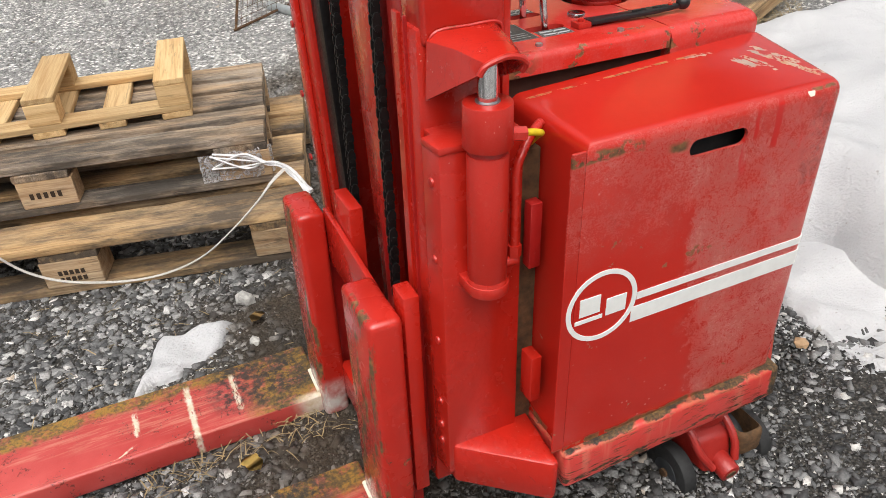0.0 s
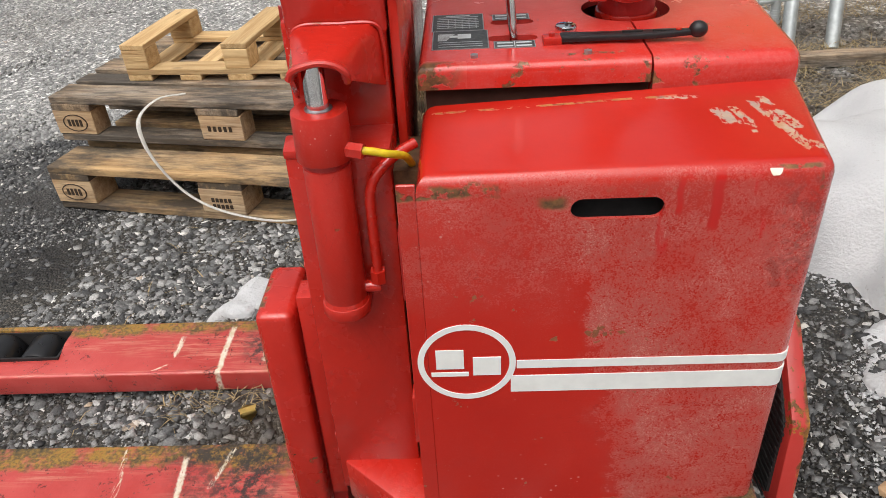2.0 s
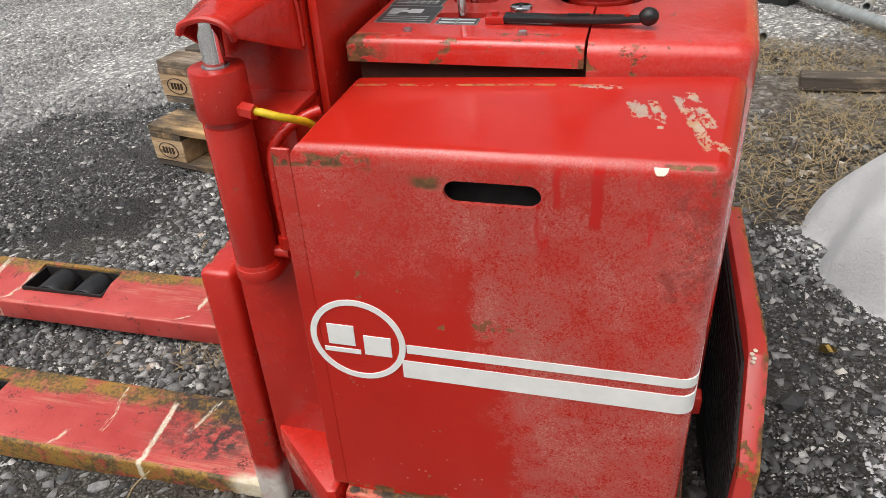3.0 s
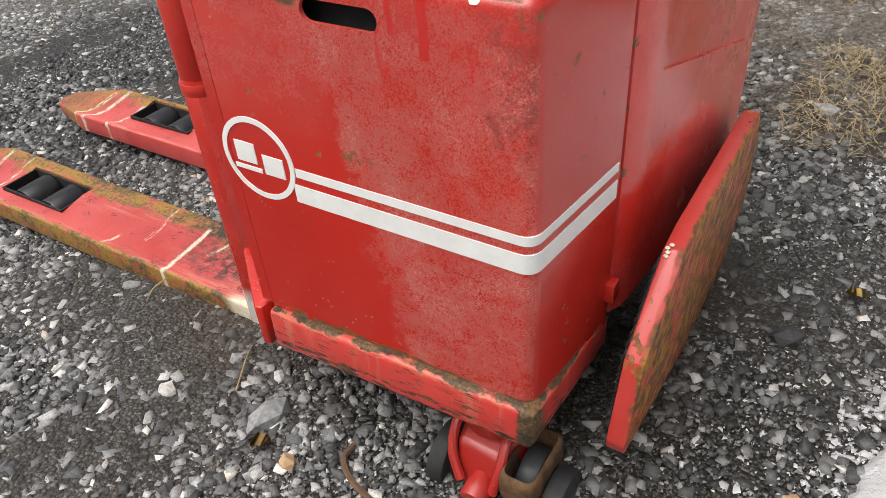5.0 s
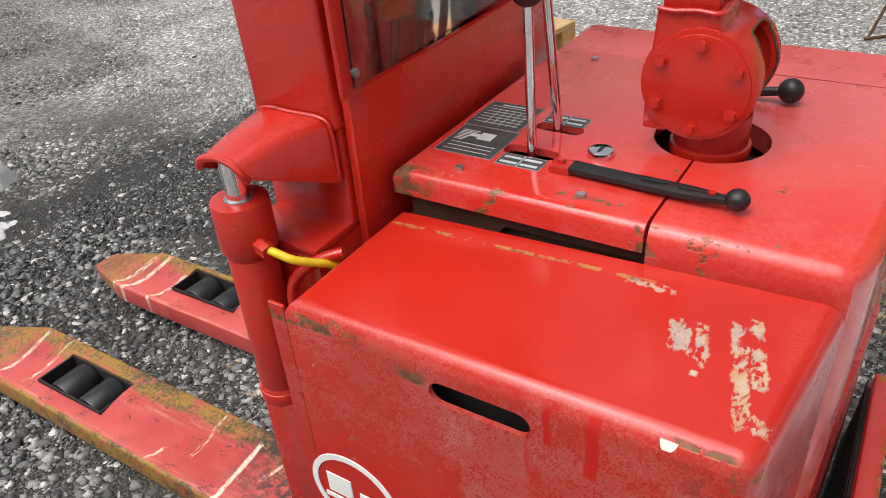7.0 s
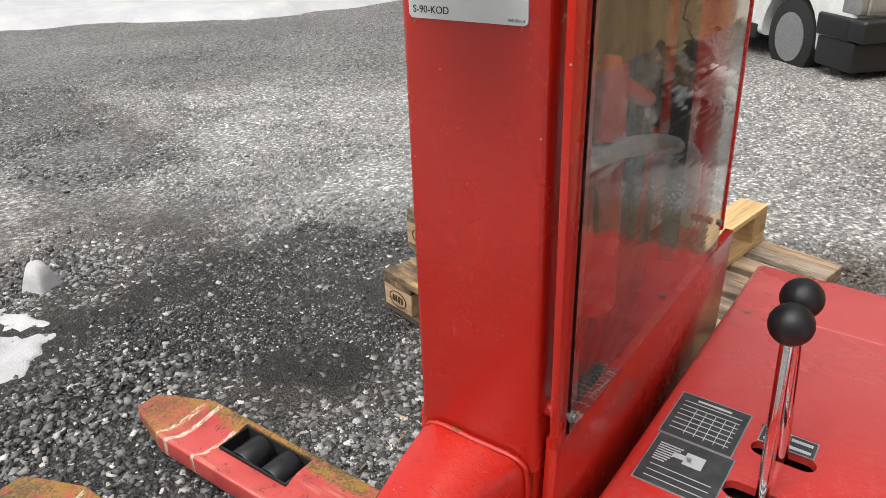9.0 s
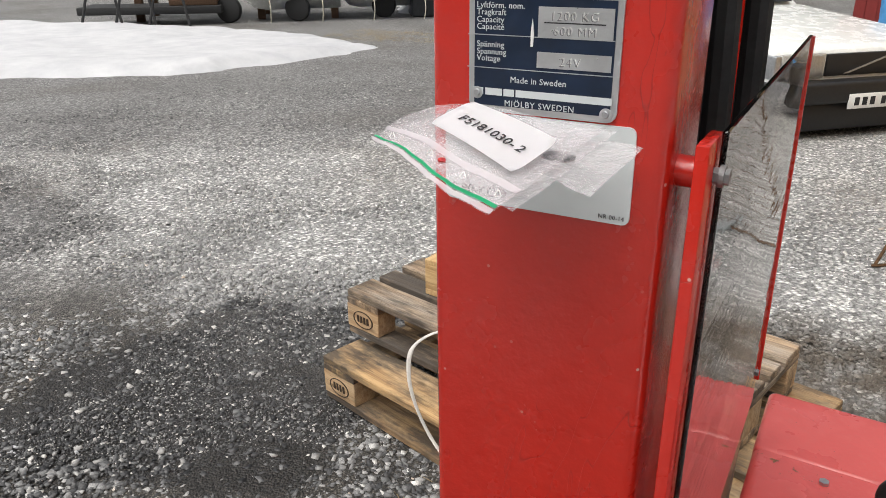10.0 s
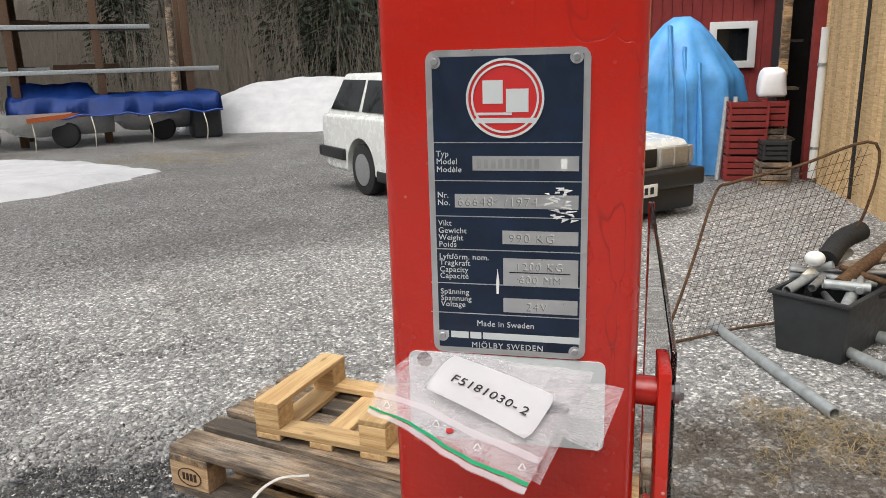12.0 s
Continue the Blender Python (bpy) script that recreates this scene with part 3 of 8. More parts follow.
def smooth_path(pts, n=8):
    pts = [Vector(p) for p in pts]
    ext = [2 * pts[0] - pts[1]] + pts + [2 * pts[-1] - pts[-2]]
    out = []
    for i in range(1, len(ext) - 2):
        p0, p1, p2, p3 = ext[i - 1:i + 3]
        for k in range(n):
            t = k / n
            out.append(0.5 * (2 * p1 + (p2 - p0) * t + (2 * p0 - 5 * p1 + 4 * p2 - p3) * t * t + (3 * p1 - p0 - 3 * p2 + p3) * t ** 3))
    return out + [pts[-1]]


def tube(pts, r, seg=10, n=8, flat=1.0):
    path = smooth_path(pts, n)
    bm = bmesh.new()
    rings, up = [], Vector((0.13, 0.21, 1)).normalized()
    for i, p in enumerate(path):
        d = (path[min(i + 1, len(path) - 1)] - path[max(i - 1, 0)]).normalized()
        side = d.cross(up).normalized()
        over = side.cross(d)
        rings.append([bm.verts.new(p + r * (math.cos(a) * side + flat * math.sin(a) * over)) for a in (2 * math.pi * k / seg for k in range(seg))])
    for a, b in zip(rings, rings[1:]):
        for k in range(seg):
            bm.faces.new((a[k], a[(k + 1) % seg], b[(k + 1) % seg], b[k]))
    bm.faces.new(rings[0][::-1])
    bm.faces.new(rings[-1])
    bmesh.ops.recalc_face_normals(bm, faces=bm.faces)
    return bm


def ring(c, axis, r_in, r_out, lo, hi, seg=40):
    """A flat annulus with thickness along an axis."""
    bm = bmesh.new()
    def at(a, r, h):
        u, v = r * math.cos(a), r * math.sin(a)
        return {"z": (c[0] + u, c[1] + v, h), "y": (c[0] + u, h, c[1] + v), "x": (h, c[0] + u, c[1] + v)}[axis]
    loops = [[bm.verts.new(at(2 * math.pi * k / seg, r, h)) for k in range(seg)] for r, h in ((r_in, lo), (r_out, lo), (r_out, hi), (r_in, hi))]
    for i in range(4):
        a, b = loops[i], loops[(i + 1) % 4]
        for k in range(seg):
            bm.faces.new((a[k], a[(k + 1) % seg], b[(k + 1) % seg], b[k]))
    bmesh.ops.recalc_face_normals(bm, faces=bm.faces)
    return bm


def cut(bm, *cutters):
    """The mesh left when the cutters are taken away."""
    base = new("cutting", finish("cutting", bm))
    tools = [new("cutter", finish("cutter", c)) for c in cutters]
    for tool in tools:
        mod = base.modifiers.new("cut", "BOOLEAN")
        mod.operation, mod.solver, mod.object = "DIFFERENCE", "EXACT", tool
    me = bpy.data.meshes.new_from_object(base.evaluated_get(bpy.context.evaluated_depsgraph_get()))
    for o in (base, *tools):
        old = o.data
        bpy.data.objects.remove(o)
        bpy.data.meshes.remove(old)
    out = bmesh.new()
    out.from_mesh(me)
    bpy.data.meshes.remove(me)
    for f in out.faces:
        f.material_index = 0
    return out


def slot_shape(cx, cy, half, r, n=8):
    """A rounded slot along the first axis."""
    right = [(cx + half - r + r * math.cos(a), cy + r * math.sin(a)) for a in (math.pi * (k / n - 0.5) for k in range(n + 1))]
    return right + [(2 * cx - x, 2 * cy - y) for x, y in right]


def lettering(text, size, depth=0.0003, align="LEFT", spacing=1.0, bold=0.0):
    """A mesh of words that lies in x and z and faces -y."""
    cu = bpy.data.curves.new("words", "FONT")
    cu.body, cu.size, cu.extrude, cu.align_x, cu.space_character, cu.offset = text, size, depth, align, spacing, bold
    cu.resolution_u = 3
    ob = new("words", cu)
    me = bpy.data.meshes.new_from_object(ob.evaluated_get(bpy.context.evaluated_depsgraph_get()))
    bpy.data.objects.remove(ob)
    bpy.data.curves.remove(cu)
    me.transform(Matrix.Rotation(radians(90), 4, "X"))
    return me


# ---- the ground: a yard of crushed stone that falls away gently ----
def ground_z(x, y):
    k = min(1.0, 14.0 / max(1e-6, math.hypot(x, y)))
    return 0.0265 + k * (0.0243 * x - 0.0273 * y)


def gravel(name, scale_mul=1.0, stones=False):
    """Crushed grey stone, paler further off, nearly black in the damp patches."""
    m = Mat(name, 0.85)
    p = m.world_co()
    x, y, z = m.xyz(p)
    warp = m.math("MULTIPLY", m.math("SUBTRACT", m.noise(1.6, 5, p), 0.5), 1.3)
    edge = m.math("MULTIPLY", m.math("SUBTRACT", m.noise(3.5, 6, p, 0.65), 0.5), 0.55)
    ex, ey = m.math("ADD", x, edge), m.math("ADD", y, edge)
    slant = m.math("SUBTRACT", ey, m.math("MULTIPLY", ex, 0.25))
    damp = m.math("MULTIPLY", m.math("MULTIPLY", m.span(ex, -1.62, -0.55, 0.07), m.span(slant, 1.66, 2.85, 0.06)), 0.95)
    damp = m.math("MAXIMUM", damp, m.math("MULTIPLY", m.math("MULTIPLY", m.span(ex, -9.0, -2.75, 0.16), m.span(m.math("ADD", ey, m.math("MULTIPLY", ex, 0.30)), 1.02, 2.05, 0.14)), 0.72))
    damp = m.math("MAXIMUM", damp, m.math("MULTIPLY", m.math("MULTIPLY", m.span(ex, -1.75, -0.40, 0.16), m.span(ey, 0.75, 1.34, 0.10)), 0.75))
    dx2 = m.math("DIVIDE", m.math("SUBTRACT", x, 1.32), 0.75)
    dy2 = m.math("DIVIDE", m.math("SUBTRACT", y, 1.12), 1.1)
    d2 = m.math("ADD", m.math("SQRT", m.math("ADD", m.math("MULTIPLY", dx2, dx2), m.math("MULTIPLY", dy2, dy2))), warp)
    damp = m.math("MAXIMUM", damp, m.ramp(d2, [(0.75, 0.58), (1.05, 0.0)]))
    lane = m.math("ADD", m.math("MULTIPLY", m.math("ADD", x, m.math("MULTIPLY", warp, 1.3)), -0.584), m.math("MULTIPLY", m.math("ADD", y, warp), 0.81))
    damp = m.math("MAXIMUM", damp, m.math("MULTIPLY", m.span(lane, 5.9, 60, 0.8), m.ramp(m.noise(0.7, 5, p), [(0.35, 0.58), (0.60, 0.80)])))
    far = m.ramp(m.noise(0.32, 5, p), [(0.52, 0.0), (0.66, 0.30)])
    damp = m.math("MAXIMUM", damp, m.math("MULTIPLY", far, m.span(y, 2.9, 90, 0.8)))
    small = m.math("MULTIPLY", m.ramp(m.noise(3.2, 5, p), [(0.44, 0.0), (0.60, 0.5)]), m.math("SUBTRACT", 1.0, m.math("MULTIPLY", m.span(y, 2.6, 90, 0.7), 0.75)))
    damp = m.math("MAXIMUM", damp, small)
    damp = m.math("MAXIMUM", damp, m.math("MULTIPLY", m.math("MULTIPLY", m.span(m.math("ADD", y, m.math("MULTIPLY", warp, 0.9)), -0.4, 0.80, 0.3), m.span(m.math("ADD", x, m.math("MULTIPLY", warp, 0.8)), -1.6, 2.2, 0.4)), 0.30))
    if stones:
        g = m.n("ShaderNodeNewGeometry").outputs["Random Per Island"]
        tone = m.ramp(g, [(0.0, (0.045, 0.045, 0.046)), (0.28, (0.125, 0.125, 0.124)), (0.58, (0.225, 0.224, 0.219)), (0.82, (0.34, 0.337, 0.328)), (0.94, (0.47, 0.463, 0.445)), (0.980, (0.68, 0.67, 0.645)), (0.992, (0.76, 0.74, 0.70)), (1.0, (0.40, 0.30, 0.20))])
        tone = m.mix(1.0, tone, m.ramp(m.noise(260, 4), [(0.35, 0.60), (0.65, 1.20)]), "MULTIPLY")
        # stones turn paler and more alike with growing y
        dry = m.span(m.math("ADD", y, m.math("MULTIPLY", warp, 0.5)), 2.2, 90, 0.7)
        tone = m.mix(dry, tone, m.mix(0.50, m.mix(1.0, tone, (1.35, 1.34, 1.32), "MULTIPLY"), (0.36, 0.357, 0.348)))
        dark = m.ramp(g, [(0.0, (0.012, 0.012, 0.013)), (0.50, (0.050, 0.050, 0.051)), (0.84, (0.14, 0.14, 0.138)), (0.95, (0.36, 0.35, 0.33)), (1.0, (0.60, 0.58, 0.54))])
    else:
        near = m.math("MULTIPLY", m.span(m.math("ADD", y, m.math("MULTIPLY", warp, 0.8)), -0.3, 2.3, 0.5), m.span(m.math("ADD", x, warp), -2.4, 2.6, 0.5))
        cell = m.voronoi(150 * scale_mul, p, "F1", "Color")
        tone = m.mix(1.0, m.ramp(cell, [(0.1, (0.20, 0.198, 0.193)), (0.5, (0.62, 0.615, 0.60)), (0.9, (0.98, 0.97, 0.94))]), m.ramp(m.noise(1.2, 4, p), [(0.3, 0.85), (0.7, 1.15)]), "MULTIPLY")
        # cells darken towards their edges: painted shade between the stones
        gap_shade_cells = m.ramp(m.voronoi(150 * scale_mul, p), [(0.10, 1.15), (0.60, 0.32)])
        tone = m.mix(1.0, tone, m.ramp(m.noise(420, 3, p), [(0.35, 0.55), (0.65, 1.25)]), "MULTIPLY")
        tone = m.mix(1.0, tone, gap_shade_cells, "MULTIPLY")
        # coarser cells, their edges darkened for shade in the same way
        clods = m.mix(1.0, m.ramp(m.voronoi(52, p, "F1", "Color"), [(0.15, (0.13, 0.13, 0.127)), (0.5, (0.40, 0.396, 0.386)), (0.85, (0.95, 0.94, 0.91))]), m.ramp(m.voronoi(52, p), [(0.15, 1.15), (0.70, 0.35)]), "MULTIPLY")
        tone = m.mix(m.math("SUBTRACT", 1.0, near), tone, m.mix(0.75, tone, clods))
        brown = m.ramp(m.noise(0.55, 4, p), [(0.5, 0.0), (0.68, 0.4)])
        tone = m.mix(brown, tone, (0.11, 0.085, 0.06))
        soil = m.math("MULTIPLY", m.span(m.math("ADD", y, warp), -0.1, 2.3, 0.6), m.span(m.math("ADD", x, warp), -2.6, 2.4, 1.0))
        tone = m.mix(soil, tone, m.mix(1.0, tone, (0.52, 0.50, 0.47), "MULTIPLY"))
        # near bed darkened for the shadow in gaps under the loose stones
        tone = m.mix(near, m.mix(1.0, tone, (1.35, 1.345, 1.33), "MULTIPLY"), m.mix(1.0, tone, (0.44, 0.42, 0.39), "MULTIPLY"))
        dark = m.mix(1.0, tone, (0.25, 0.24, 0.235), "MULTIPLY")
    soil_x, soil_y = m.math("ADD", x, m.math("MULTIPLY", warp, 0.6)), m.math("ADD", y, m.math("MULTIPLY", warp, 0.6))
    earth = m.math("MULTIPLY", m.math("MULTIPLY", m.span(soil_x, 0.25, 2.6, 0.2), m.span(soil_y, 1.75, 3.3, 0.25)), m.ramp(m.noise(9, 5, p), [(0.35, 0.45), (0.55, 0.9)]))
    bare = m.math("MULTIPLY", m.math("MULTIPLY", m.span(soil_x, 0.06, 1.0, 0.12), m.span(soil_y, 0.70, 1.62, 0.12)), m.ramp(m.noise(12, 5, p), [(0.35, 0.55), (0.55, 1.0)]))
    earth = m.math("MAXIMUM", earth, bare)
    tone = m.mix(earth, tone, m.mix(1.0, m.mix(0.6, tone, (0.20, 0.15, 0.10)), (0.36, 0.325, 0.28), "MULTIPLY"))
    m.color(m.mix(damp, tone, dark))
    m.rough(m.ramp(damp, [(0.0, 0.9), (1.0, 0.5)]))
    if not stones:
        m.bump(m.math("ADD", m.math("MULTIPLY", m.voronoi(150 * scale_mul, p), -0.8), m.math("ADD", m.math("MULTIPLY", m.noise(8, 5, p), 1.5), m.math("MULTIPLY", m.noise(300, 3, p), 0.4))), 0.010, 0.9)
    return m.m


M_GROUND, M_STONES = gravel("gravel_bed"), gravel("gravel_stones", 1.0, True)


def axis_steps(lo, hi, fine, span):
    inner = np.arange(lo, hi + 1e-6, fine)
    g = np.cumsum(fine * 1.28 ** np.arange(1, 60))
    g = g[g < span]
    return np.concatenate([lo - g[::-1], inner, hi + g])


def build_ground():
    xs, ys = axis_steps(-3.2, 2.6, 0.07, 900), axis_steps(-1.2, 5.2, 0.07, 900)
    verts = [(x, y, ground_z(x, y) + (0.010 * noise.noise((x * 2.1, y * 2.1, 0)) + 0.005 * noise.noise((x * 7, y * 7, 3)) if abs(x) < 9 and abs(y) < 12 else 0.0)) for y in ys for x in xs]
    n = len(xs)
    faces = [(j * n + i, j * n + i + 1, (j + 1) * n + i + 1, (j + 1) * n + i) for j in range(len(ys) - 1) for i in range(n - 1)]
    me = bpy.data.meshes.new("ground")
    me.from_pydata(verts, [], faces)
    me.polygons.foreach_set("use_smooth", [True] * len(faces))
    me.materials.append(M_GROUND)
    tagged(new("ground", me), "grey crushed-stone gravel yard with damp dark patches", "gravel ground", kind="structure")


build_ground()


def scatter_stones(name, label, count, xr, yr, size, seed, keep=None, material=None, flat=0.65, category="gravel", sides=4, skew=2.2):
    """Angular chippings, all in one mesh."""
    rng = np.random.default_rng(seed)
    turn = 2 * np.pi * (np.arange(sides) + 0.5) / sides
    base = np.array([(1.41 * np.cos(a), 1.41 * np.sin(a), h) for h in (-1, 1) for a in turn])
    faces = [tuple(range(sides, 2 * sides))] + [(i, (i + 1) % sides, sides + (i + 1) % sides, sides + i) for i in range(sides)]
    corners, sizes = np.concatenate([np.array(f) for f in faces]), np.array([len(f) for f in faces])
    x, y = rng.uniform(*xr, count), rng.uniform(*yr, count)
    if keep is not None:
        ok = keep(x, y, rng)
        x, y = x[ok], y[ok]
    n = len(x)
    s = size[0] * (size[1] / size[0]) ** (rng.random(n) ** skew)
    v = base[None] * rng.uniform(0.45, 1.0, (n, 2 * sides, 1)) * np.stack([rng.uniform(0.75, 1.35, n), rng.uniform(0.6, 1.0, n), rng.uniform(0.5, 1.0, n) * flat], 1)[:, None] * s[:, None, None]
    v += rng.normal(0, 0.16, (n, 2 * sides, 3)) * s[:, None, None]
    a, b = rng.uniform(0, 2 * np.pi, n), rng.normal(0, 0.35, n)
    ca, sa, cb, sb = np.cos(a), np.sin(a), np.cos(b), np.sin(b)
    vy, vz = v[..., 1] * cb[:, None] - v[..., 2] * sb[:, None], v[..., 1] * sb[:, None] + v[..., 2] * cb[:, None]
    vx, vy = v[..., 0] * ca[:, None] - vy * sa[:, None], v[..., 0] * sa[:, None] + vy * ca[:, None]
    gz = np.array([ground_z(i, j) for i, j in zip(x, y)])
    co = np.stack([vx + x[:, None], vy + y[:, None], vz + (gz + s * 0.12)[:, None]], 2).reshape(-1, 3)
    fc = (corners[None] + 2 * sides * np.arange(n)[:, None]).reshape(-1)
    sizes = np.tile(sizes, n)
    me = bpy.data.meshes.new(name)
    me.vertices.add(2 * sides * n)
    me.vertices.foreach_set("co", co.ravel())
    me.loops.add(len(fc))
    me.loops.foreach_set("vertex_index", fc)
    me.polygons.add(len(sizes))
    me.polygons.foreach_set("loop_start", np.concatenate([[0], np.cumsum(sizes)[:-1]]))
    me.update(calc_edges=True)
    me.materials.append(material or M_STONES)
    return tagged(new(name, me), label, category, kind="stuff")


def on_mound(x, y):
    """The spread of finer, wetter chippings behind the forks."""
    s = y - 0.25 * x + 0.10 * np.sin(5 * x + 2 * y)
    return (s > 1.70) & (s < 2.82) & (x > -1.60 + 0.08 * np.sin(6 * y)) & (x < -0.50 + 0.08 * np.cos(5 * y))


scatter_stones("gravel", "loose grey crushed stone chippings on the yard", 125000, (-2.5, 2.1), (0.05, 3.3), (0.0036, 0.0130), 3, lambda x, y, r: r.random(len(x)) < np.where(on_mound(x, y), 0.22, 1.0) * np.where((x > 0.98 + 0.06 * np.sin(9 * y)) & (y < 1.5), 0.45, 1.0) * np.where((x > 0.08 + 0.10 * np.sin(8 * y)) & (x < 0.9) & (y > 0.75) & (y < 1.55), 0.34, 1.0) * np.clip(np.minimum(np.minimum(x + 2.5, 2.1 - x) / 0.7, np.minimum((y - 0.05) / 0.3, (3.3 - y) / 0.9)) + 0.12 * np.sin(7 * x) * np.cos(6 * y), 0.02, 1), skew=1.7)
scatter_stones("gravel", "fine wet dark chippings spread in a low mound", 60000, (-1.7, -0.3), (1.25, 2.7), (0.0022, 0.0058), 8, lambda x, y, r: on_mound(x, y), sides=3)
scatter_stones("gravel", "fine dark crushed stone round the stacker", 100000, (-0.9, 1.75), (0.15, 1.85), (0.0018, 0.0046), 6, lambda x, y, r: r.random(len(x)) < np.clip(np.minimum(np.minimum(x + 0.9, 1.75 - x) / 0.4, np.minimum((y - 0.15) / 0.2, (1.85 - y) / 0.4)), 0.0, 1), sides=3)
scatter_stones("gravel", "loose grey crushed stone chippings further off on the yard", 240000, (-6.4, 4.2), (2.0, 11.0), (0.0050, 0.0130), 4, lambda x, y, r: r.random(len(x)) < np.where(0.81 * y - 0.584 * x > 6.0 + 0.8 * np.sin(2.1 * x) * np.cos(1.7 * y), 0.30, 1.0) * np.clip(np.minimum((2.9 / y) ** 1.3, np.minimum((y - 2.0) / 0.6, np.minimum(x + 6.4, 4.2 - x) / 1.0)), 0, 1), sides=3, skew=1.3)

# ---- the pallet stacker ----
STACKER = thing("pallet_stacker", "old red electric pallet stacker with worn paint standing on gravel", "pallet stacker", Matrix.Rotation(radians(1.7), 4, "Y"))
MAST = Matrix.Translation((0.3455, 0.759, 0.85)) @ Matrix.Rotation(radians(-1.7), 4, "Y")


def build_cover():
    top_front = 0.738
    c = [(0.478, 0.624, 0.258), (0.873, 0.624, 0.262), (0.8955, 0.796, 0.262), (0.478, 0.796, 0.258),
         (0.478, 0.624, top_front), (0.873, 0.624, top_front + 0.002), (0.8955, 0.796, 0.7555), (0.478, 0.796, 0.738)]

    def round_edge(e):
        a, b = (v.co for v in e.verts)
        mid = (a + b) / 2
        return (mid.z > 0.7 and mid.y < 0.66) or (mid.z > 0.7 and mid.x > 0.87) or (mid.x > 0.86 and mid.y < 0.63) or (mid.z > 0.7 and mid.x < 0.48)
    shell = hexa(c, 0.016, 4, round_edge)
    inner = box(0.484, 0.855, 0.6290, 0.90, 0.20, 0.7165)
    hole = prism(slot_shape(0.671, 0.699, 0.0450, 0.0115), "y", 0.60, 0.68)
    cover = part("side_cover", cut(shell, inner, hole), M_COVER, STACKER, "scuffed red battery side cover with rust on its edges")
    # added dark filler, so that the slot opens onto painted shade
    part("battery_bay", box(0.492, 0.848, 0.650, 0.785, 0.262, 0.712, 0.004), M_DARK, cover, "dark filler box standing in for the unlit inside of the cover")
    part("flange", box(0.459, 0.4779, 0.6236, 0.6275, 0.262, 0.732, 0.001, 1), M_COVER, cover)
    # ring emblem with two plain blocks and a line
    yb, yt = 0.6244, 0.6229
    part("emblem_ring", ring((0.520, 0.506), "y", 0.0475, 0.0545, yt, yb, 56), M_WHITE, cover, "white ring emblem")
    for x0, x1, z0, z1 in ((-0.034, -0.003, -0.0085, 0.019), (0.007, 0.038, -0.0185, 0.008), (-0.040, 0.002, -0.0195, -0.0135)):
        part("emblem_block", box(0.520 + x0, 0.520 + x1, yt, yb, 0.506 + z0, 0.506 + z1, 0.0002, 1), M_WHITE, cover)
    for x0, z0, z1 in ((0.5755, 0.4965, 0.5080), (0.569, 0.4610, 0.4855)):
        T1, K, T2 = Vector((0.857, 0.624)), Vector((0.873, 0.624)), Vector((0.8751, 0.640))
        mid = [(1 - t) ** 2 * T1 + 2 * t * (1 - t) * K + t * t * T2 for t in (k / 8 for k in range(9))]
        line = [Vector((x0, 0.624))] + mid + [Vector((0.8948, 0.791))]
        pts, ins = [], []
        for k, p in enumerate(line):
            d = (line[min(k + 1, len(line) - 1)] - line[max(k - 1, 0)]).normalized()
            o = Vector((d.y, -d.x))
            pts.append(tuple(p + o * 0.0008))
            ins.append(tuple(p - o * 0.0016))
        n = len(pts)
        v = [(x, y, z0) for x, y in pts] + [(x, y, z1) for x, y in pts] + [(x, y, z0) for x, y in ins] + [(x, y, z1) for x, y in ins]
        f = []
        for i in range(n - 1):
            f += [(i, i + 1, n + i + 1, n + i), (2 * n + i, 3 * n + i, 3 * n + i + 1, 2 * n + i + 1), (n + i, n + i + 1, 3 * n + i + 1, 3 * n + i), (i, 2 * n + i, 2 * n + i + 1, i + 1)]
        f += [(0, n, 3 * n, 2 * n), (n - 1, 3 * n - 1, 4 * n - 1, 2 * n - 1)]
        part("stripe", solid(v, f), M_WHITE, cover, "white stripe")
    part("lifting_tab", box(0.893, 0.906, 0.786, 0.806, 0.306, 0.334, 0.002), M_RED_WORN, STACKER)


build_cover()


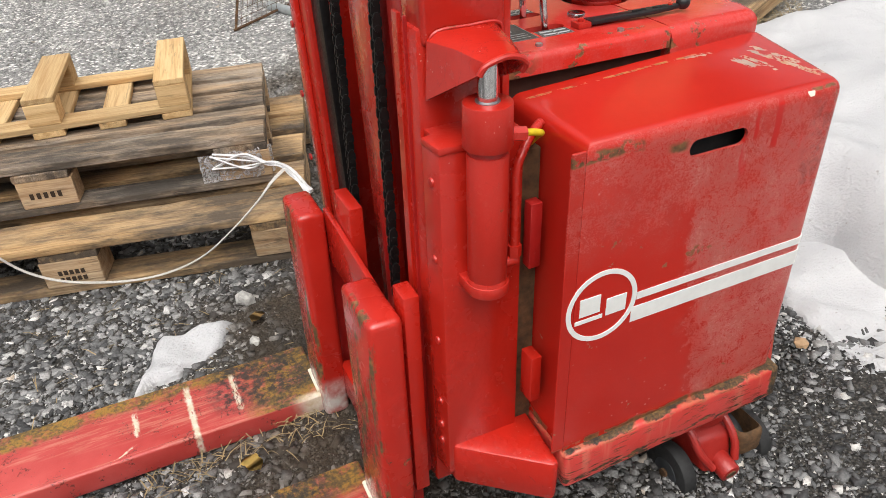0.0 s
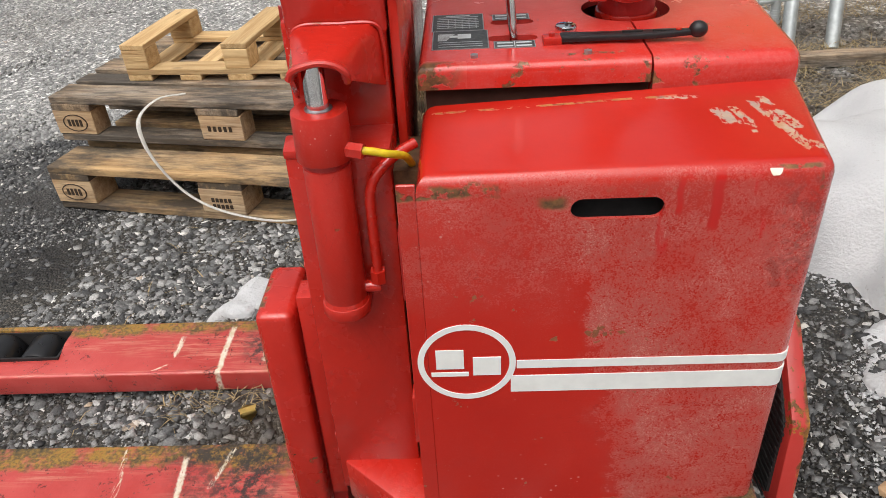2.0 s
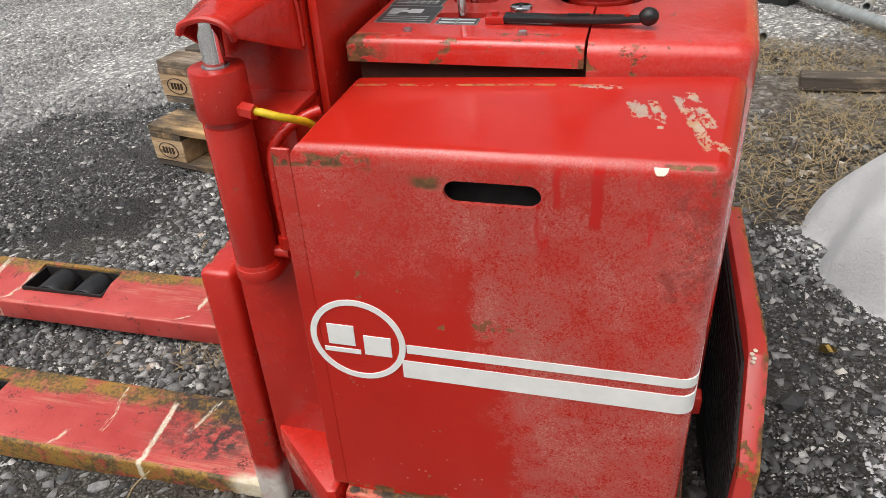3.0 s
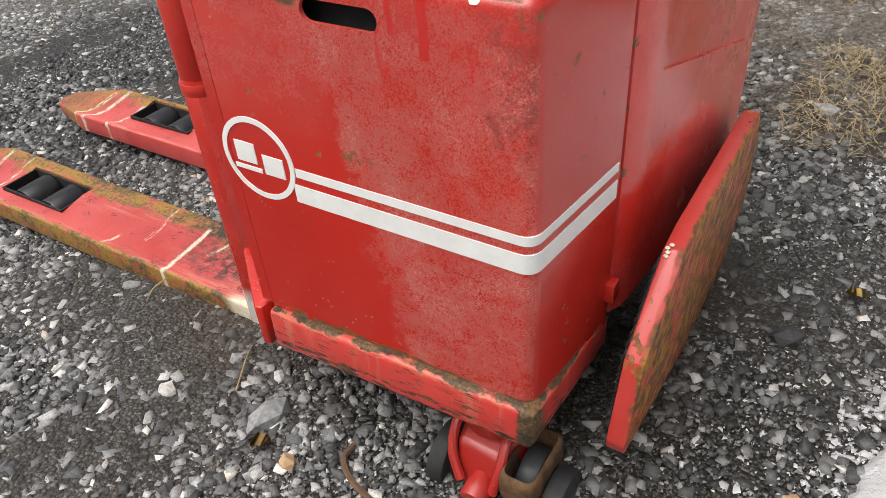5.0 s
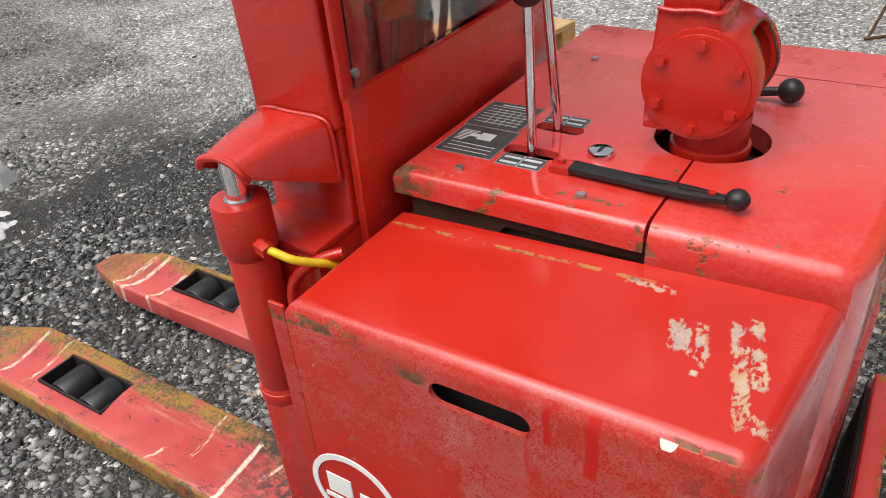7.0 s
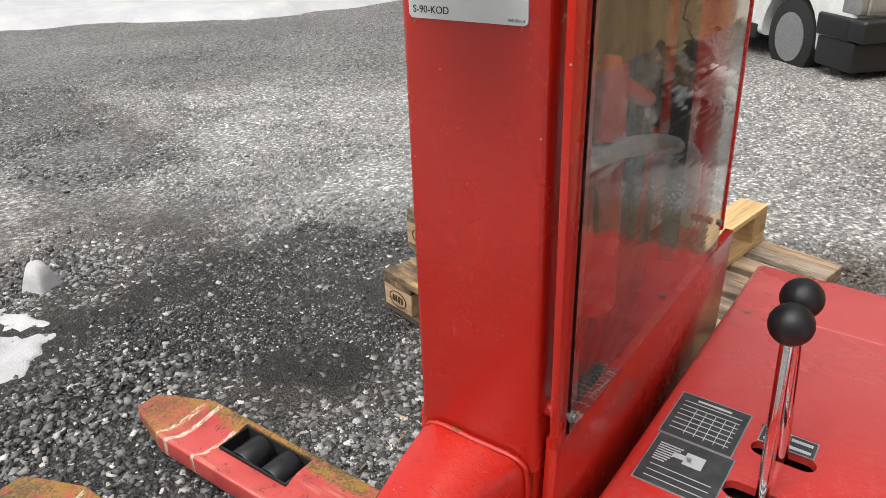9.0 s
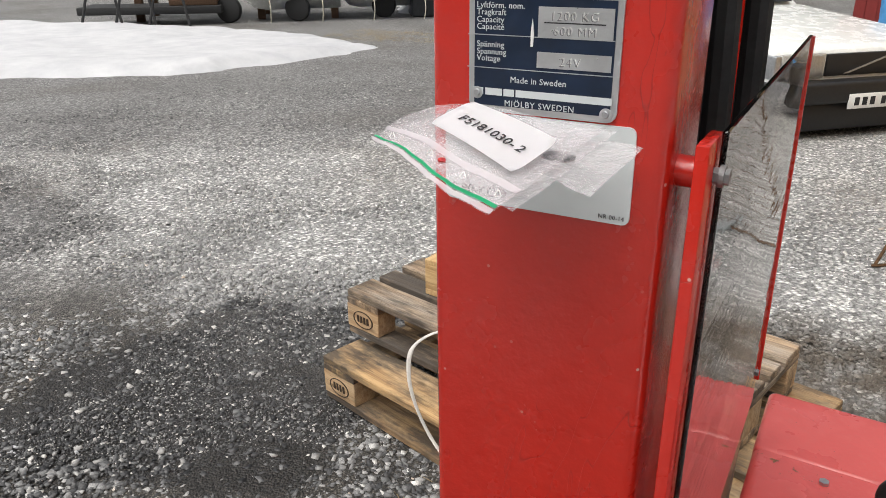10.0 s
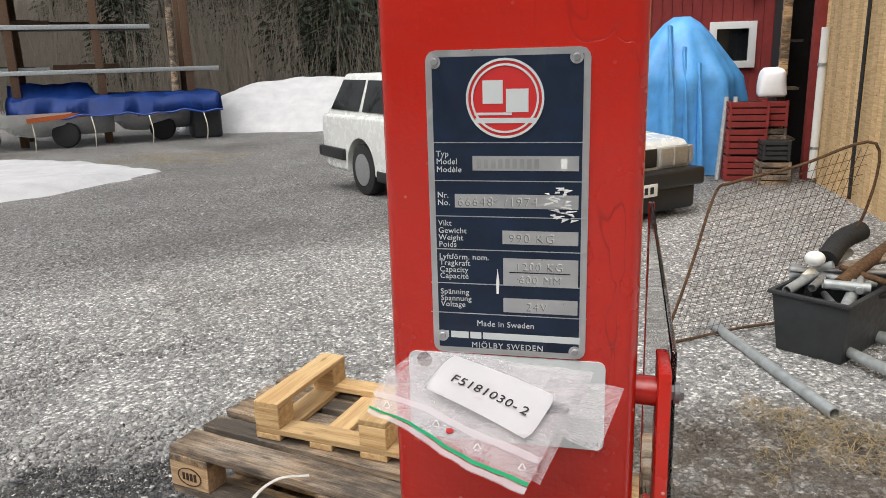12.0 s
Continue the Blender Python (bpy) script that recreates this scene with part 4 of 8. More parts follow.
def base_paint():
    """Red paint that has peeled off the frame's upper edge and corner down to scaly brown rust."""
    m = Mat("base_paint", 0.4, 0, 0.2)
    x, y, z = m.xyz()
    up = m.math("ADD", m.math("SUBTRACT", z, m.math("MULTIPLY", x, 0.020)), m.math("MULTIPLY", m.math("SUBTRACT", m.noise(26, 5), 0.5), 0.030))
    peel = m.span(up, 0.2465, 0.4, 0.0015)
    corner = m.span(m.math("ADD", x, m.math("MULTIPLY", m.math("SUBTRACT", m.noise(40, 4), 0.5), 0.04)), 0.862, 0.900, 0.004)
    corner = m.math("MULTIPLY", corner, m.span(y, 0.5, 0.64, 0.012))
    low = m.math("MULTIPLY", m.span(up, 0.0, 0.2035, 0.002), m.ramp(m.noise(1, 4, m.scaled((30, 30, 140))), [(0.50, 0.0), (0.56, 1.0)]))
    dash = m.math("MULTIPLY", m.ramp(m.noise(1, 5, m.scaled((26, 26, 300))), [(0.56, 0.0), (0.59, 1.0)]), m.ramp(m.noise(13, 2), [(0.46, 0.0), (0.56, 1.0)]))
    rust = m.math("MAXIMUM", m.math("MAXIMUM", peel, corner), m.math("MAXIMUM", low, dash))
    tone = m.ramp(m.noise(9, 5), [(0.3, (0.50, 0.030, 0.022)), (0.7, (0.60, 0.060, 0.050))])
    drips = m.ramp(m.noise(1, 3, m.scaled((70, 70, 6))), [(0.55, 0.0), (0.70, 0.5)])
    tone = m.mix(drips, tone, (0.60, 0.20, 0.13))
    col = m.mix(rust, tone, m.ramp(m.math("ADD", m.math("MULTIPLY", m.noise(38, 5, None, 0.7), 0.6), m.math("MULTIPLY", m.noise(230, 3), 0.4)), [(0.40, (0.018, 0.013, 0.009)), (0.49, (0.065, 0.038, 0.016)), (0.57, (0.140, 0.078, 0.026)), (0.68, (0.26, 0.145, 0.050))]))
    flake = m.math("MULTIPLY", m.span(up, 0.2425, 0.2465, 0.0012), m.ramp(m.noise(45, 4), [(0.45, 0.0), (0.54, 0.9)]))
    col = m.mix(m.math("MULTIPLY", flake, 0.6), col, (0.46, 0.15, 0.07))
    m.color(col)
    m.rough(m.ramp(rust, [(0.0, 0.34), (1.0, 0.85)]))
    m.bump(m.math("ADD", m.math("MULTIPLY", m.noise(90, 4), 0.4), m.math("MULTIPLY", rust, -0.9)), 0.0016, 0.7)
    return m.m


M_BASE = base_paint()


def build_body():
    part("base_frame", hexa([(0.475, 0.609, 0.191), (0.881, 0.607, 0.205), (0.896, 0.81, 0.212), (0.475, 0.81, 0.191),
                             (0.475, 0.612, 0.257), (0.881, 0.610, 0.266), (0.896, 0.81, 0.270), (0.475, 0.81, 0.257)], 0.008, 3), M_BASE, STACKER, "rust-chipped red base frame")
    part("inner_body", box(0.486, 0.862, 0.835, 1.28, 0.24, 0.745, 0.004), M_BROWN, STACKER, "brown primed inner body")
    part("inner_panel", cut(box(0.482, 0.742, 0.822, 0.826, 0.66, 0.762), prism(slot_shape(0.66, 0.722, 0.075, 0.011), "y", 0.80, 0.84)), M_BROWN, STACKER, "brown inner panel with slot")
    hole = rod((0.738, 0.992, 0.6), (0.738, 0.992, 0.9), 0.0565, 40)
    hole2 = rod((0.738, 0.992, 0.6), (0.738, 0.992, 0.9), 0.0565, 40)
    slots = [prism(slot_shape(0.586, 0.8905, 0.030, 0.0105), "z", 0.6, 0.9), prism(slot_shape(0.589, 0.9535, 0.027, 0.0095), "z", 0.6, 0.9)]
    # dark plate under the lever slots, coloured as the shade below
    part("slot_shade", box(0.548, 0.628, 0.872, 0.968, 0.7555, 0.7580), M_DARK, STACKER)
    soft = lambda e: e.verts[0].co.z + e.verts[1].co.z > 1.55 and (e.verts[0].co.y + e.verts[1].co.y < 1.62 or e.verts[0].co.x + e.verts[1].co.x < 0.96)
    hood = cut(box(0.475, 0.7340, 0.803, 1.189, 0.7545, 0.782, 0.011, 4, soft), box(0.46, 0.75, 0.815, 1.30, 0.70, 0.774), hole, *slots)
    part("hood", hood, M_RED_HOOD, STACKER, "glossy red hood plate with chipped front lip")
    plan = [(0.7368, 0.803), (0.882, 0.803), (0.895, 0.807), (0.9035, 0.823), (0.9085, 0.848), (0.918, 0.97), (0.930, 1.17), (0.926, 1.29), (0.905, 1.315), (0.7368, 1.315)]
    body = prism(plan, "z", 0.272, 0.782)
    bevel(body, 0.018, 5, lambda ed: min(ed.verts[0].co.z, ed.verts[1].co.z) > 0.78 and (max(v.co.x for v in ed.verts) > 0.88 or max(v.co.y for v in ed.verts) < 0.81))
    side = lambda y: 0.9085 + (y - 0.848) * 0.0665
    press = hexa([(side(0.868) - 0.004, 0.868, 0.585), (1.0, 0.868, 0.585), (1.0, 1.40, 0.44), (side(1.40) - 0.004, 1.40, 0.44),
                  (side(0.862) - 0.004, 0.862, 0.748), (1.0, 0.862, 0.748), (1.0, 1.40, 0.748), (side(1.40) - 0.004, 1.40, 0.748)])
    part("motor_cover", cut(body, press, box(0.70, 0.878, 0.832, 1.285, 0.25, 0.758), hole2, box(0.6, 1.0, 1.1885, 1.1915, 0.774, 0.80)), M_RED_HOOD, STACKER, "red pressed motor cover")
    # added black strip: the gap's shade as a colour
    part("gap_shade", box(0.78, 0.8900, 0.7965, 0.8025, 0.275, 0.738), M_RUBBER, STACKER, "black strip standing in for the shaded gap between the covers")
    part("rear_lid", box(0.475, 0.7340, 1.1915, 1.315, 0.752, 0.780, 0.008, 3), M_RED_HOOD, STACKER)
    # dark plug that paints the shade in the column's opening
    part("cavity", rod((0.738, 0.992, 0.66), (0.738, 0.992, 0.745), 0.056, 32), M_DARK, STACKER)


def hood_paint():
    m = Mat("hood_paint", 0.25, 0, 0.30)
    x, y, z = m.xyz()
    tone = m.ramp(m.noise(5, 4), [(0.25, (0.54, 0.020, 0.012)), (0.75, (0.62, 0.034, 0.022))])
    # paler to the rear: chalky paint, and the sky's sheen put into the colour
    pale = m.math("MULTIPLY", m.span(y, 1.00, 3, 0.16), 0.55)
    pale = m.math("ADD", pale, m.ramp(m.noise(60, 5), [(0.55, 0.0), (0.75, 0.18)]))
    col = m.mix(pale, tone, (0.66, 0.15, 0.14))
    wet = m.ramp(m.noise(7, 5), [(0.46, 0.0), (0.54, 1.0)])
    col = m.mix(m.math("MULTIPLY", m.math("SUBTRACT", 1.0, wet), m.ramp(m.noise(190, 4), [(0.35, 0.10), (0.65, 0.38)])), col, (0.58, 0.105, 0.095))
    lip = m.math("MULTIPLY", m.span(y, 0.0, 0.812, 0.004), m.ramp(m.noise(40, 5), [(0.60, 0.0), (0.64, 1.0)]))
    corner = m.math("MULTIPLY", m.math("MULTIPLY", m.span(x, 0.40, 0.515, 0.02), m.span(y, 0.7, 0.817, 0.006)), m.ramp(m.noise(70, 4), [(0.44, 0.0), (0.50, 1.0)]))
    nick = m.ramp(m.math("MULTIPLY", m.noise(8, 3), m.noise(70, 5)), [(0.415, 0.0), (0.43, 1.0)])
    scar = m.math("MULTIPLY", m.math("MULTIPLY", m.span(x, 0.640, 0.706, 0.006), m.span(m.math("ADD", y, m.math("MULTIPLY", m.math("SUBTRACT", m.noise(40, 3), 0.5), 0.03)), 0.8235, 0.8300, 0.0012)), m.ramp(m.noise(75, 4), [(0.44, 0.0), (0.50, 1.0)]))
    rust = m.math("MAXIMUM", m.math("MAXIMUM", lip, corner), m.math("MAXIMUM", nick, scar))
    col = m.mix(rust, col, m.ramp(m.noise(120, 3), [(0.35, RUST), (0.65, RUST_PALE)]))
    specks = m.math("MULTIPLY", m.ramp(m.voronoi(120), [(0.05, 1.0), (0.08, 0.0)]), m.ramp(m.noise(14, 3), [(0.50, 0.0), (0.58, 0.9)]))
    col = m.mix(specks, col, (0.10, 0.03, 0.02))
    col = m.mix(m.ramp(m.noise(420, 2), [(0.55, 0.0), (0.72, 0.22)]), col, (0.55, 0.16, 0.14))
    m.color(col)
    m.rough(m.ramp(m.math("ADD", m.math("MULTIPLY", m.math("SUBTRACT", 1.0, wet), 0.36), m.math("ADD", m.math("MULTIPLY", rust, 0.6), m.math("MULTIPLY", m.span(y, 1.05, 3, 0.1), 0.3))), [(0.0, 0.14), (0.4, 0.28), (1.0, 0.8)]))
    m.bump(m.math("ADD", m.math("MULTIPLY", m.noise(11, 4, None, 0.6, 0.8), 2.6), m.math("SUBTRACT", m.math("MULTIPLY", m.noise(90, 3), 0.4), rust)), 0.0011, 0.55)
    return m.m


M_RED_HOOD = hood_paint()
build_body()


def label_plate(name, x0, x1, y0, y1, z, rows, label):
    p = part(name, box(x0, x1, y0, y1, z, z + 0.0008, 0.0002, 1), M_PLATE_GREY, STACKER, label)
    part("border", cut(box(x0 - 0.0012, x1 + 0.0012, y0 - 0.0012, y1 + 0.0012, z, z + 0.0006), box(x0, x1, y0, y1, z - 0.01, z + 0.01)), M_STEEL, p)
    for (a, b, c, d) in rows:
        part("print_bar", box(x0 + a * (x1 - x0), x0 + b * (x1 - x0), y0 + c * (y1 - y0), y0 + d * (y1 - y0), z + 0.0007, z + 0.0011), M_ALU_PLATE, p)
    return p


def build_controls():
    z = 0.782
    rows = [(0.10, 0.90, k, k + 0.012) for k in (0.10, 0.22, 0.34)] + [(0.45, 0.70, 0.55, 0.80), (0.30, 0.55, 0.62, 0.72)] + [(0.08, 0.25 + 0.02 * k, 0.45 + 0.05 * k, 0.47 + 0.05 * k) for k in range(8)]
    label_plate("lower_label", 0.491, 0.556, 0.858, 0.923, z, rows, "worn black instruction label with faint bars")
    rows = [(0.08, 0.92, 0.15 + 0.11 * k, 0.165 + 0.11 * k) for k in range(7)] + [(0.3 + 0.14 * k, 0.31 + 0.14 * k, 0.1, 0.7) for k in range(5)] + [(0.25, 0.75, 0.88, 0.92)]
    label_plate("upper_label", 0.489, 0.552, 0.926, 0.992, z, rows, "worn black capacity label with a table of bars")
    sm = [(0.06, 0.46, 0.12, 0.30), (0.06, 0.46, 0.62, 0.80), (0.54, 0.94, 0.12, 0.30), (0.54, 0.94, 0.62, 0.80), (0.49, 0.51, 0.0, 1.0)]
    label_plate("lever_label", 0.564, 0.610, 0.8555, 0.8775, z, sm, "small black lever label")
    label_plate("lever_label", 0.566, 0.611, 0.9635, 0.9850, z, sm, "small black lever label")
    for bx, by, kx, ky in ((0.590, 0.888, 0.577, 0.903), (0.592, 0.953, 0.575, 0.947)):
        lv = part("lever", rod((bx, by, 0.74), (kx, ky, 0.930), 0.0052, 16), M_CHROME, STACKER, "chrome control lever")
        part("knob", ball((kx, ky, 0.939), 0.0165, (1, 1, 0.98), 24), M_BLACK, lv, "black ball knob")
    lk = part("ignition_lock", rod((0.652, 0.911, z), (0.652, 0.911, z + 0.007), 0.0135, 28, 0.0125, 0.001), M_CHROME, STACKER, "chrome key switch")
    part("keyhole", box(0.6505, 0.6535, 0.905, 0.917, z + 0.0068, z + 0.0076), M_BLACK, lk)
    spine = [(0.640, 0.8665, 0.0095), (0.660, 0.8652, 0.0094), (0.695, 0.8630, 0.0085), (0.712, 0.8617, 0.0095), (0.745, 0.8592, 0.0094), (0.766, 0.8576, 0.0080), (0.780, 0.8560, 0.0055), (0.788, 0.8556, 0.0048)]
    rim = [(sx, sy - w) for sx, sy, w in spine] + [(sx, sy + w) for sx, sy, w in spine[::-1]]
    bm = prism(rim, "z", z + 0.003, z + 0.0095, 0.0018, 2)
    for v in bm.verts:
        v.co.z += 0.004 * max(0.0, (v.co.x - 0.64) / 0.15) ** 2
    st = part("latch_strap", bm, M_BLACK, STACKER, "black rubber latch strap")
    part("anchor", box(0.620, 0.6415, 0.8575, 0.8765, z, z + 0.008, 0.001), M_RED_WORN, st, "red painted strap anchor")
    part("anchor_bolt", rod((0.630, 0.867, z + 0.007), (0.630, 0.867, z + 0.012), 0.0040, 6), M_RED_WORN, st)
    part("knob", ball((0.795, 0.8550, z + 0.0130), 0.0100, (1.05, 1, 0.95)), M_BLACK, st)
    for sx, sy in ((0.722, 0.8608), (0.756, 0.8584)):
        part("slot", prism(slot_shape(sx, sy, 0.012, 0.0022), "z", z + 0.0095, z + 0.0128), M_DARK, st)
    part("stop", rod((0.7735, 0.8570, z + 0.010), (0.7735, 0.8570, z + 0.0145), 0.0034, 14), M_RED, st, "small red stop pin")
    h2 = part("rear_knob", ball((0.788, 1.107, 0.797), 0.0135), M_BLACK, STACKER)
    part("stem", rod((0.745, 1.105, 0.790), (0.788, 1.107, 0.797), 0.005, 12), M_BLACK, h2)
    for x, y in ((0.543, 1.163), (0.539, 0.828), (0.667, 0.827), (0.70, 1.10)):
        part("screw", rod((x, y, z - 0.001), (x, y, z + 0.0035), 0.0048, 6), M_STEEL, STACKER)
    # steering head and tiller
    shell = rod((0.731, 0.938, 0.857), (0.731, 1.036, 0.857), 0.0515, 48, None, 0.003)
    hollow = rod((0.731, 0.958, 0.857), (0.731, 1.028, 0.857), 0.044, 40)
    window = bevel(box(0.748, 0.85, 0.966, 1.024, 0.818, 0.898), 0.014, 4, lambda ed: abs(ed.verts[0].co.x - ed.verts[1].co.x) > 0.05)
    hub = part("steering_head", cut(shell, hollow, window), M_RED, STACKER, "red steering head with bolted round cover")
    part("flange", rod((0.731, 0.9335, 0.857), (0.731, 0.9385, 0.857), 0.0525, 48, None, 0.0015), M_RED, hub)
    part("cover_disc", rod((0.731, 0.9305, 0.857), (0.731, 0.9345, 0.857), 0.0475, 48, None, 0.001), M_RED, hub, "round red cover disc")
    part("lug", box(0.682, 0.706, 0.9385, 0.985, 0.806, 0.858, 0.003), M_RED, hub)
    part("arm_socket", hexa([(0.683, 0.9385, 0.858), (0.748, 0.9385, 0.880), (0.748, 1.000, 0.880), (0.683, 1.000, 0.858),
                             (0.6875, 0.9385, 0.922), (0.7445, 0.9385, 0.922), (0.7445, 0.998, 0.922), (0.6875, 0.998, 0.922)], 0.004, 3), M_RED, hub)
    part("weld", tube([(0.6885, 0.9375, 0.9225), (0.703, 0.9365, 0.9215), (0.722, 0.9370, 0.9230), (0.7440, 0.9375, 0.9220), (0.7455, 0.966, 0.9225), (0.7450, 0.997, 0.9220)], 0.0024, 8, 5), M_RED, hub)
    for k in range(6):
        a = radians(28 + 60 * k)
        p = (0.731 + 0.0395 * math.cos(a), 0.857 + 0.0395 * math.sin(a))
        bt = part("bolt", rod((p[0], 0.9235, p[1]), (p[0], 0.9306, p[1]), 0.0050, 6, 0.0054), M_RED_WORN, hub)
        part("washer", rod((p[0], 0.9288, p[1]), (p[0], 0.9308, p[1]), 0.0068, 18), M_RED, bt)
    part("spring", tube([(0.731 + 0.036 * math.cos(t), 0.967 + 0.0015 * k, 0.857 + 0.036 * math.sin(t)) for k, t in enumerate(np.linspace(0, 12 * math.pi, 37))], 0.0034, 8, 4), M_RUST, hub, "rusty coil spring")
    part("core", rod((0.731, 0.96, 0.857), (0.731, 1.027, 0.857), 0.022, 24), M_DARK, hub)
    part("window_rim", tube([(0.731 + 0.0505 * math.cos(a), y, 0.857 + 0.0505 * math.sin(a)) for a, y in ((0.9, 0.975), (0.9, 1.015), (0.7, 1.0235), (0.0, 1.0245), (-0.65, 1.0235), (-0.84, 1.012), (-0.84, 0.978), (-0.65, 0.967), (0.0, 0.9655), (0.7, 0.967), (0.9, 0.975))], 0.0016, 6, 4), M_RUST, hub)
    part("neck_flange", rod((0.738, 0.985, 0.772), (0.738, 0.985, 0.784), 0.0395, 32, None, 0.002), M_RED, STACKER)
    part("neck", rod((0.738, 0.985, 0.70), (0.738, 0.985, 0.815), 0.036, 32), M_RED_DARK, STACKER, "red steering column")
    part("tiller_arm", hexa([(0.690, 0.942, 0.87), (0.742, 0.942, 0.87), (0.742, 0.994, 0.87), (0.690, 0.994, 0.87),
                             (0.693, 0.945, 1.30), (0.728, 0.945, 1.30), (0.728, 0.988, 1.30), (0.693, 0.988, 1.30)], 0.004, 2), M_RED, STACKER, "red tiller arm")


build_controls()


def chain(x, y, z0, z1, name="lift_chain"):
    pitch, n = 0.0155, int((z1 - z0) / 0.0155)
    vs, fs = [], []

    def blk(cx, cy, cz, hx, hy, hz, shave=0.35):
        b = len(vs)
        for sz, k in ((-1, shave), (-0.45, 1), (0.45, 1), (1, shave)):
            for sx, sy in ((-1, -1), (1, -1), (1, 1), (-1, 1)):
                vs.append((cx + sx * hx * k, cy + sy * hy, cz + sz * hz))
        for r in range(3):
            for i in range(4):
                fs.append((b + 4 * r + i, b + 4 * r + (i + 1) % 4, b + 4 * r + 4 + (i + 1) % 4, b + 4 * r + 4 + i))
        fs.append((b + 3, b + 2, b + 1, b))
        fs.append((b + 12, b + 13, b + 14, b + 15))
    for i in range(n):
        z = z0 + i * pitch
        for dy in ((-0.0062, 0.0062) if i % 2 else (-0.0037, 0.0037)):
            blk(x, y + dy, z + pitch / 2, 0.0062, 0.0013, pitch * 0.72)
        blk(x, y, z, 0.0042, 0.0084, 0.0042, 0.5)
    me = bpy.data.meshes.new(name)
    me.from_pydata(vs, [], fs)
    part(name, me, M_CHAIN, STACKER, "greasy black lifting chain")


def build_mast():
    lean = MAST @ Matrix.Translation((-0.3455, -0.759, -0.85))
    # near outer column: a rounded box with its face towards the battery side
    part("mast_column", box(0.0, 0.1045, 0.0, 0.058, -0.02, 0.95, 0.006, 4), M_RED, STACKER, "red mast column", MAST)
    part("mast_foot", box(0.340, 0.448, 0.764, 0.826, 0.12, 0.85, 0.004), M_RED, STACKER, "red lower mast channel")
    for y0, y1, mat in ((0.7885, 0.7905, M_RED_DARK), (0.806, 0.822, M_RED)):
        part("channel_lip", box(0.3355, 0.341, y0, y1, 0.12, 0.86, 0.0008, 1), mat, STACKER)
    part("inner_rail", box(0.352, 0.368, 0.832, 0.880, 0.13, 1.70, 0.003), M_RED_DARK, STACKER, "red inner mast rail", lean)
    # far column and its rails
    part("mast_column", box(0.331, 0.420, 1.187, 1.248, 0.12, 1.80, 0.005, 3), M_RED, STACKER, "red mast column", lean)
    part("guide_rail", box(0.341, 0.356, 1.137, 1.185, 0.13, 1.75, 0.002), M_CHAIN, STACKER, "dark bare steel guide rail", lean)
    part("cover_strip", box(0.322, 0.3315, 1.222, 1.252, 0.13, 0.815, 0.003), M_RED, STACKER, "red bolted cover strip", lean)
    for z in (0.74, 0.62, 0.50):
        part("rail_screw", rod((0.3200, 1.238, z), (0.3235, 1.238, z), 0.006, 12), M_RED_DARK, STACKER)
    part("centre_post", box(0.3445, 0.3560, 0.916, 1.007, 0.13, 1.70, 0.003), M_RED, STACKER, "red centre post", lean)
    part("lift_cylinder", rod((0.385, 0.97, 0.15), (0.372, 0.97, 1.66), 0.028, 24), M_RED_DARK, STACKER, "red central lift cylinder")
    for pts in ([(0.43, 0.93, 0.92), (0.425, 0.95, 1.15), (0.40, 0.93, 1.5)], [(0.44, 1.03, 0.90), (0.43, 1.02, 1.2), (0.41, 1.03, 1.5)]):
        part("hose", tube(pts, 0.009, 10), M_RUBBER, STACKER, "black hydraulic hose")
    chain(0.3436, 0.899, 0.40, 1.7)
    chain(0.3465, 1.073, 0.42, 1.7)
    part("cylinder_cap", rod((0.412, 0.905, 0.90), (0.404, 0.905, 1.108), 0.027, 24, 0.025, 0.004), M_RED, STACKER, "red cylinder cap behind the guard")
    for ya, za, yb, zb in ((0.885, 1.118, 0.862, 1.062), (0.915, 1.090, 0.945, 1.074)):
        part("hose_union", rod((0.425, ya, za), (0.434, yb, zb), 0.0075, 14, 0.0065, 0.001), M_RED_WORN, STACKER, "painted hose union")
    # two added dark sheets give the mast's inside its shade by colour
    part("mast_shade", box(0.392, 0.398, 0.835, 1.136, 1.165, 1.72), M_DARK, STACKER, "dark sheet standing in for the shade inside the mast")
    part("mast_shade_back", box(0.42, 0.43, 0.815, 1.12, 0.15, 0.74), M_DARK, STACKER, "", lean)
    # cross plate and clear guard behind it
    part("cross_plate", box(0.452, 0.462, 0.768, 1.200, 0.60, 0.868, 0.0015), M_RED, STACKER, "red cross plate")
    part("cross_rail", box(0.412, 0.424, 0.815, 1.125, 0.925, 1.035, 0.003), M_RED, STACKER, "red cross rail behind the guard")
    part("rail_strap", box(0.424, 0.430, 0.818, 0.846, 0.80, 1.30, 0.002), M_RED, STACKER)
    part("valve_block", box(0.36, 0.405, 0.90, 1.04, 1.06, 1.16, 0.004), M_PLASTIC_BIN, STACKER, "dark valve block")
    part("grey_hose", tube([(0.433, 0.83, 1.055), (0.436, 0.872, 1.053), (0.437, 0.925, 1.043), (0.437, 0.999, 1.023), (0.436, 1.08, 0.985), (0.43, 1.12, 0.90)], 0.008, 10), M_GALV, STACKER, "pale grey hose")
    for k in range(3):
        part("hose", tube([(0.418, 0.88 + 0.05 * k, 0.80), (0.425, 0.90 + 0.05 * k, 0.92), (0.415, 0.87 + 0.07 * k, 1.10), (0.40, 0.90 + 0.06 * k, 1.45)], 0.0050, 10), M_RUBBER, STACKER, "black hydraulic hose")
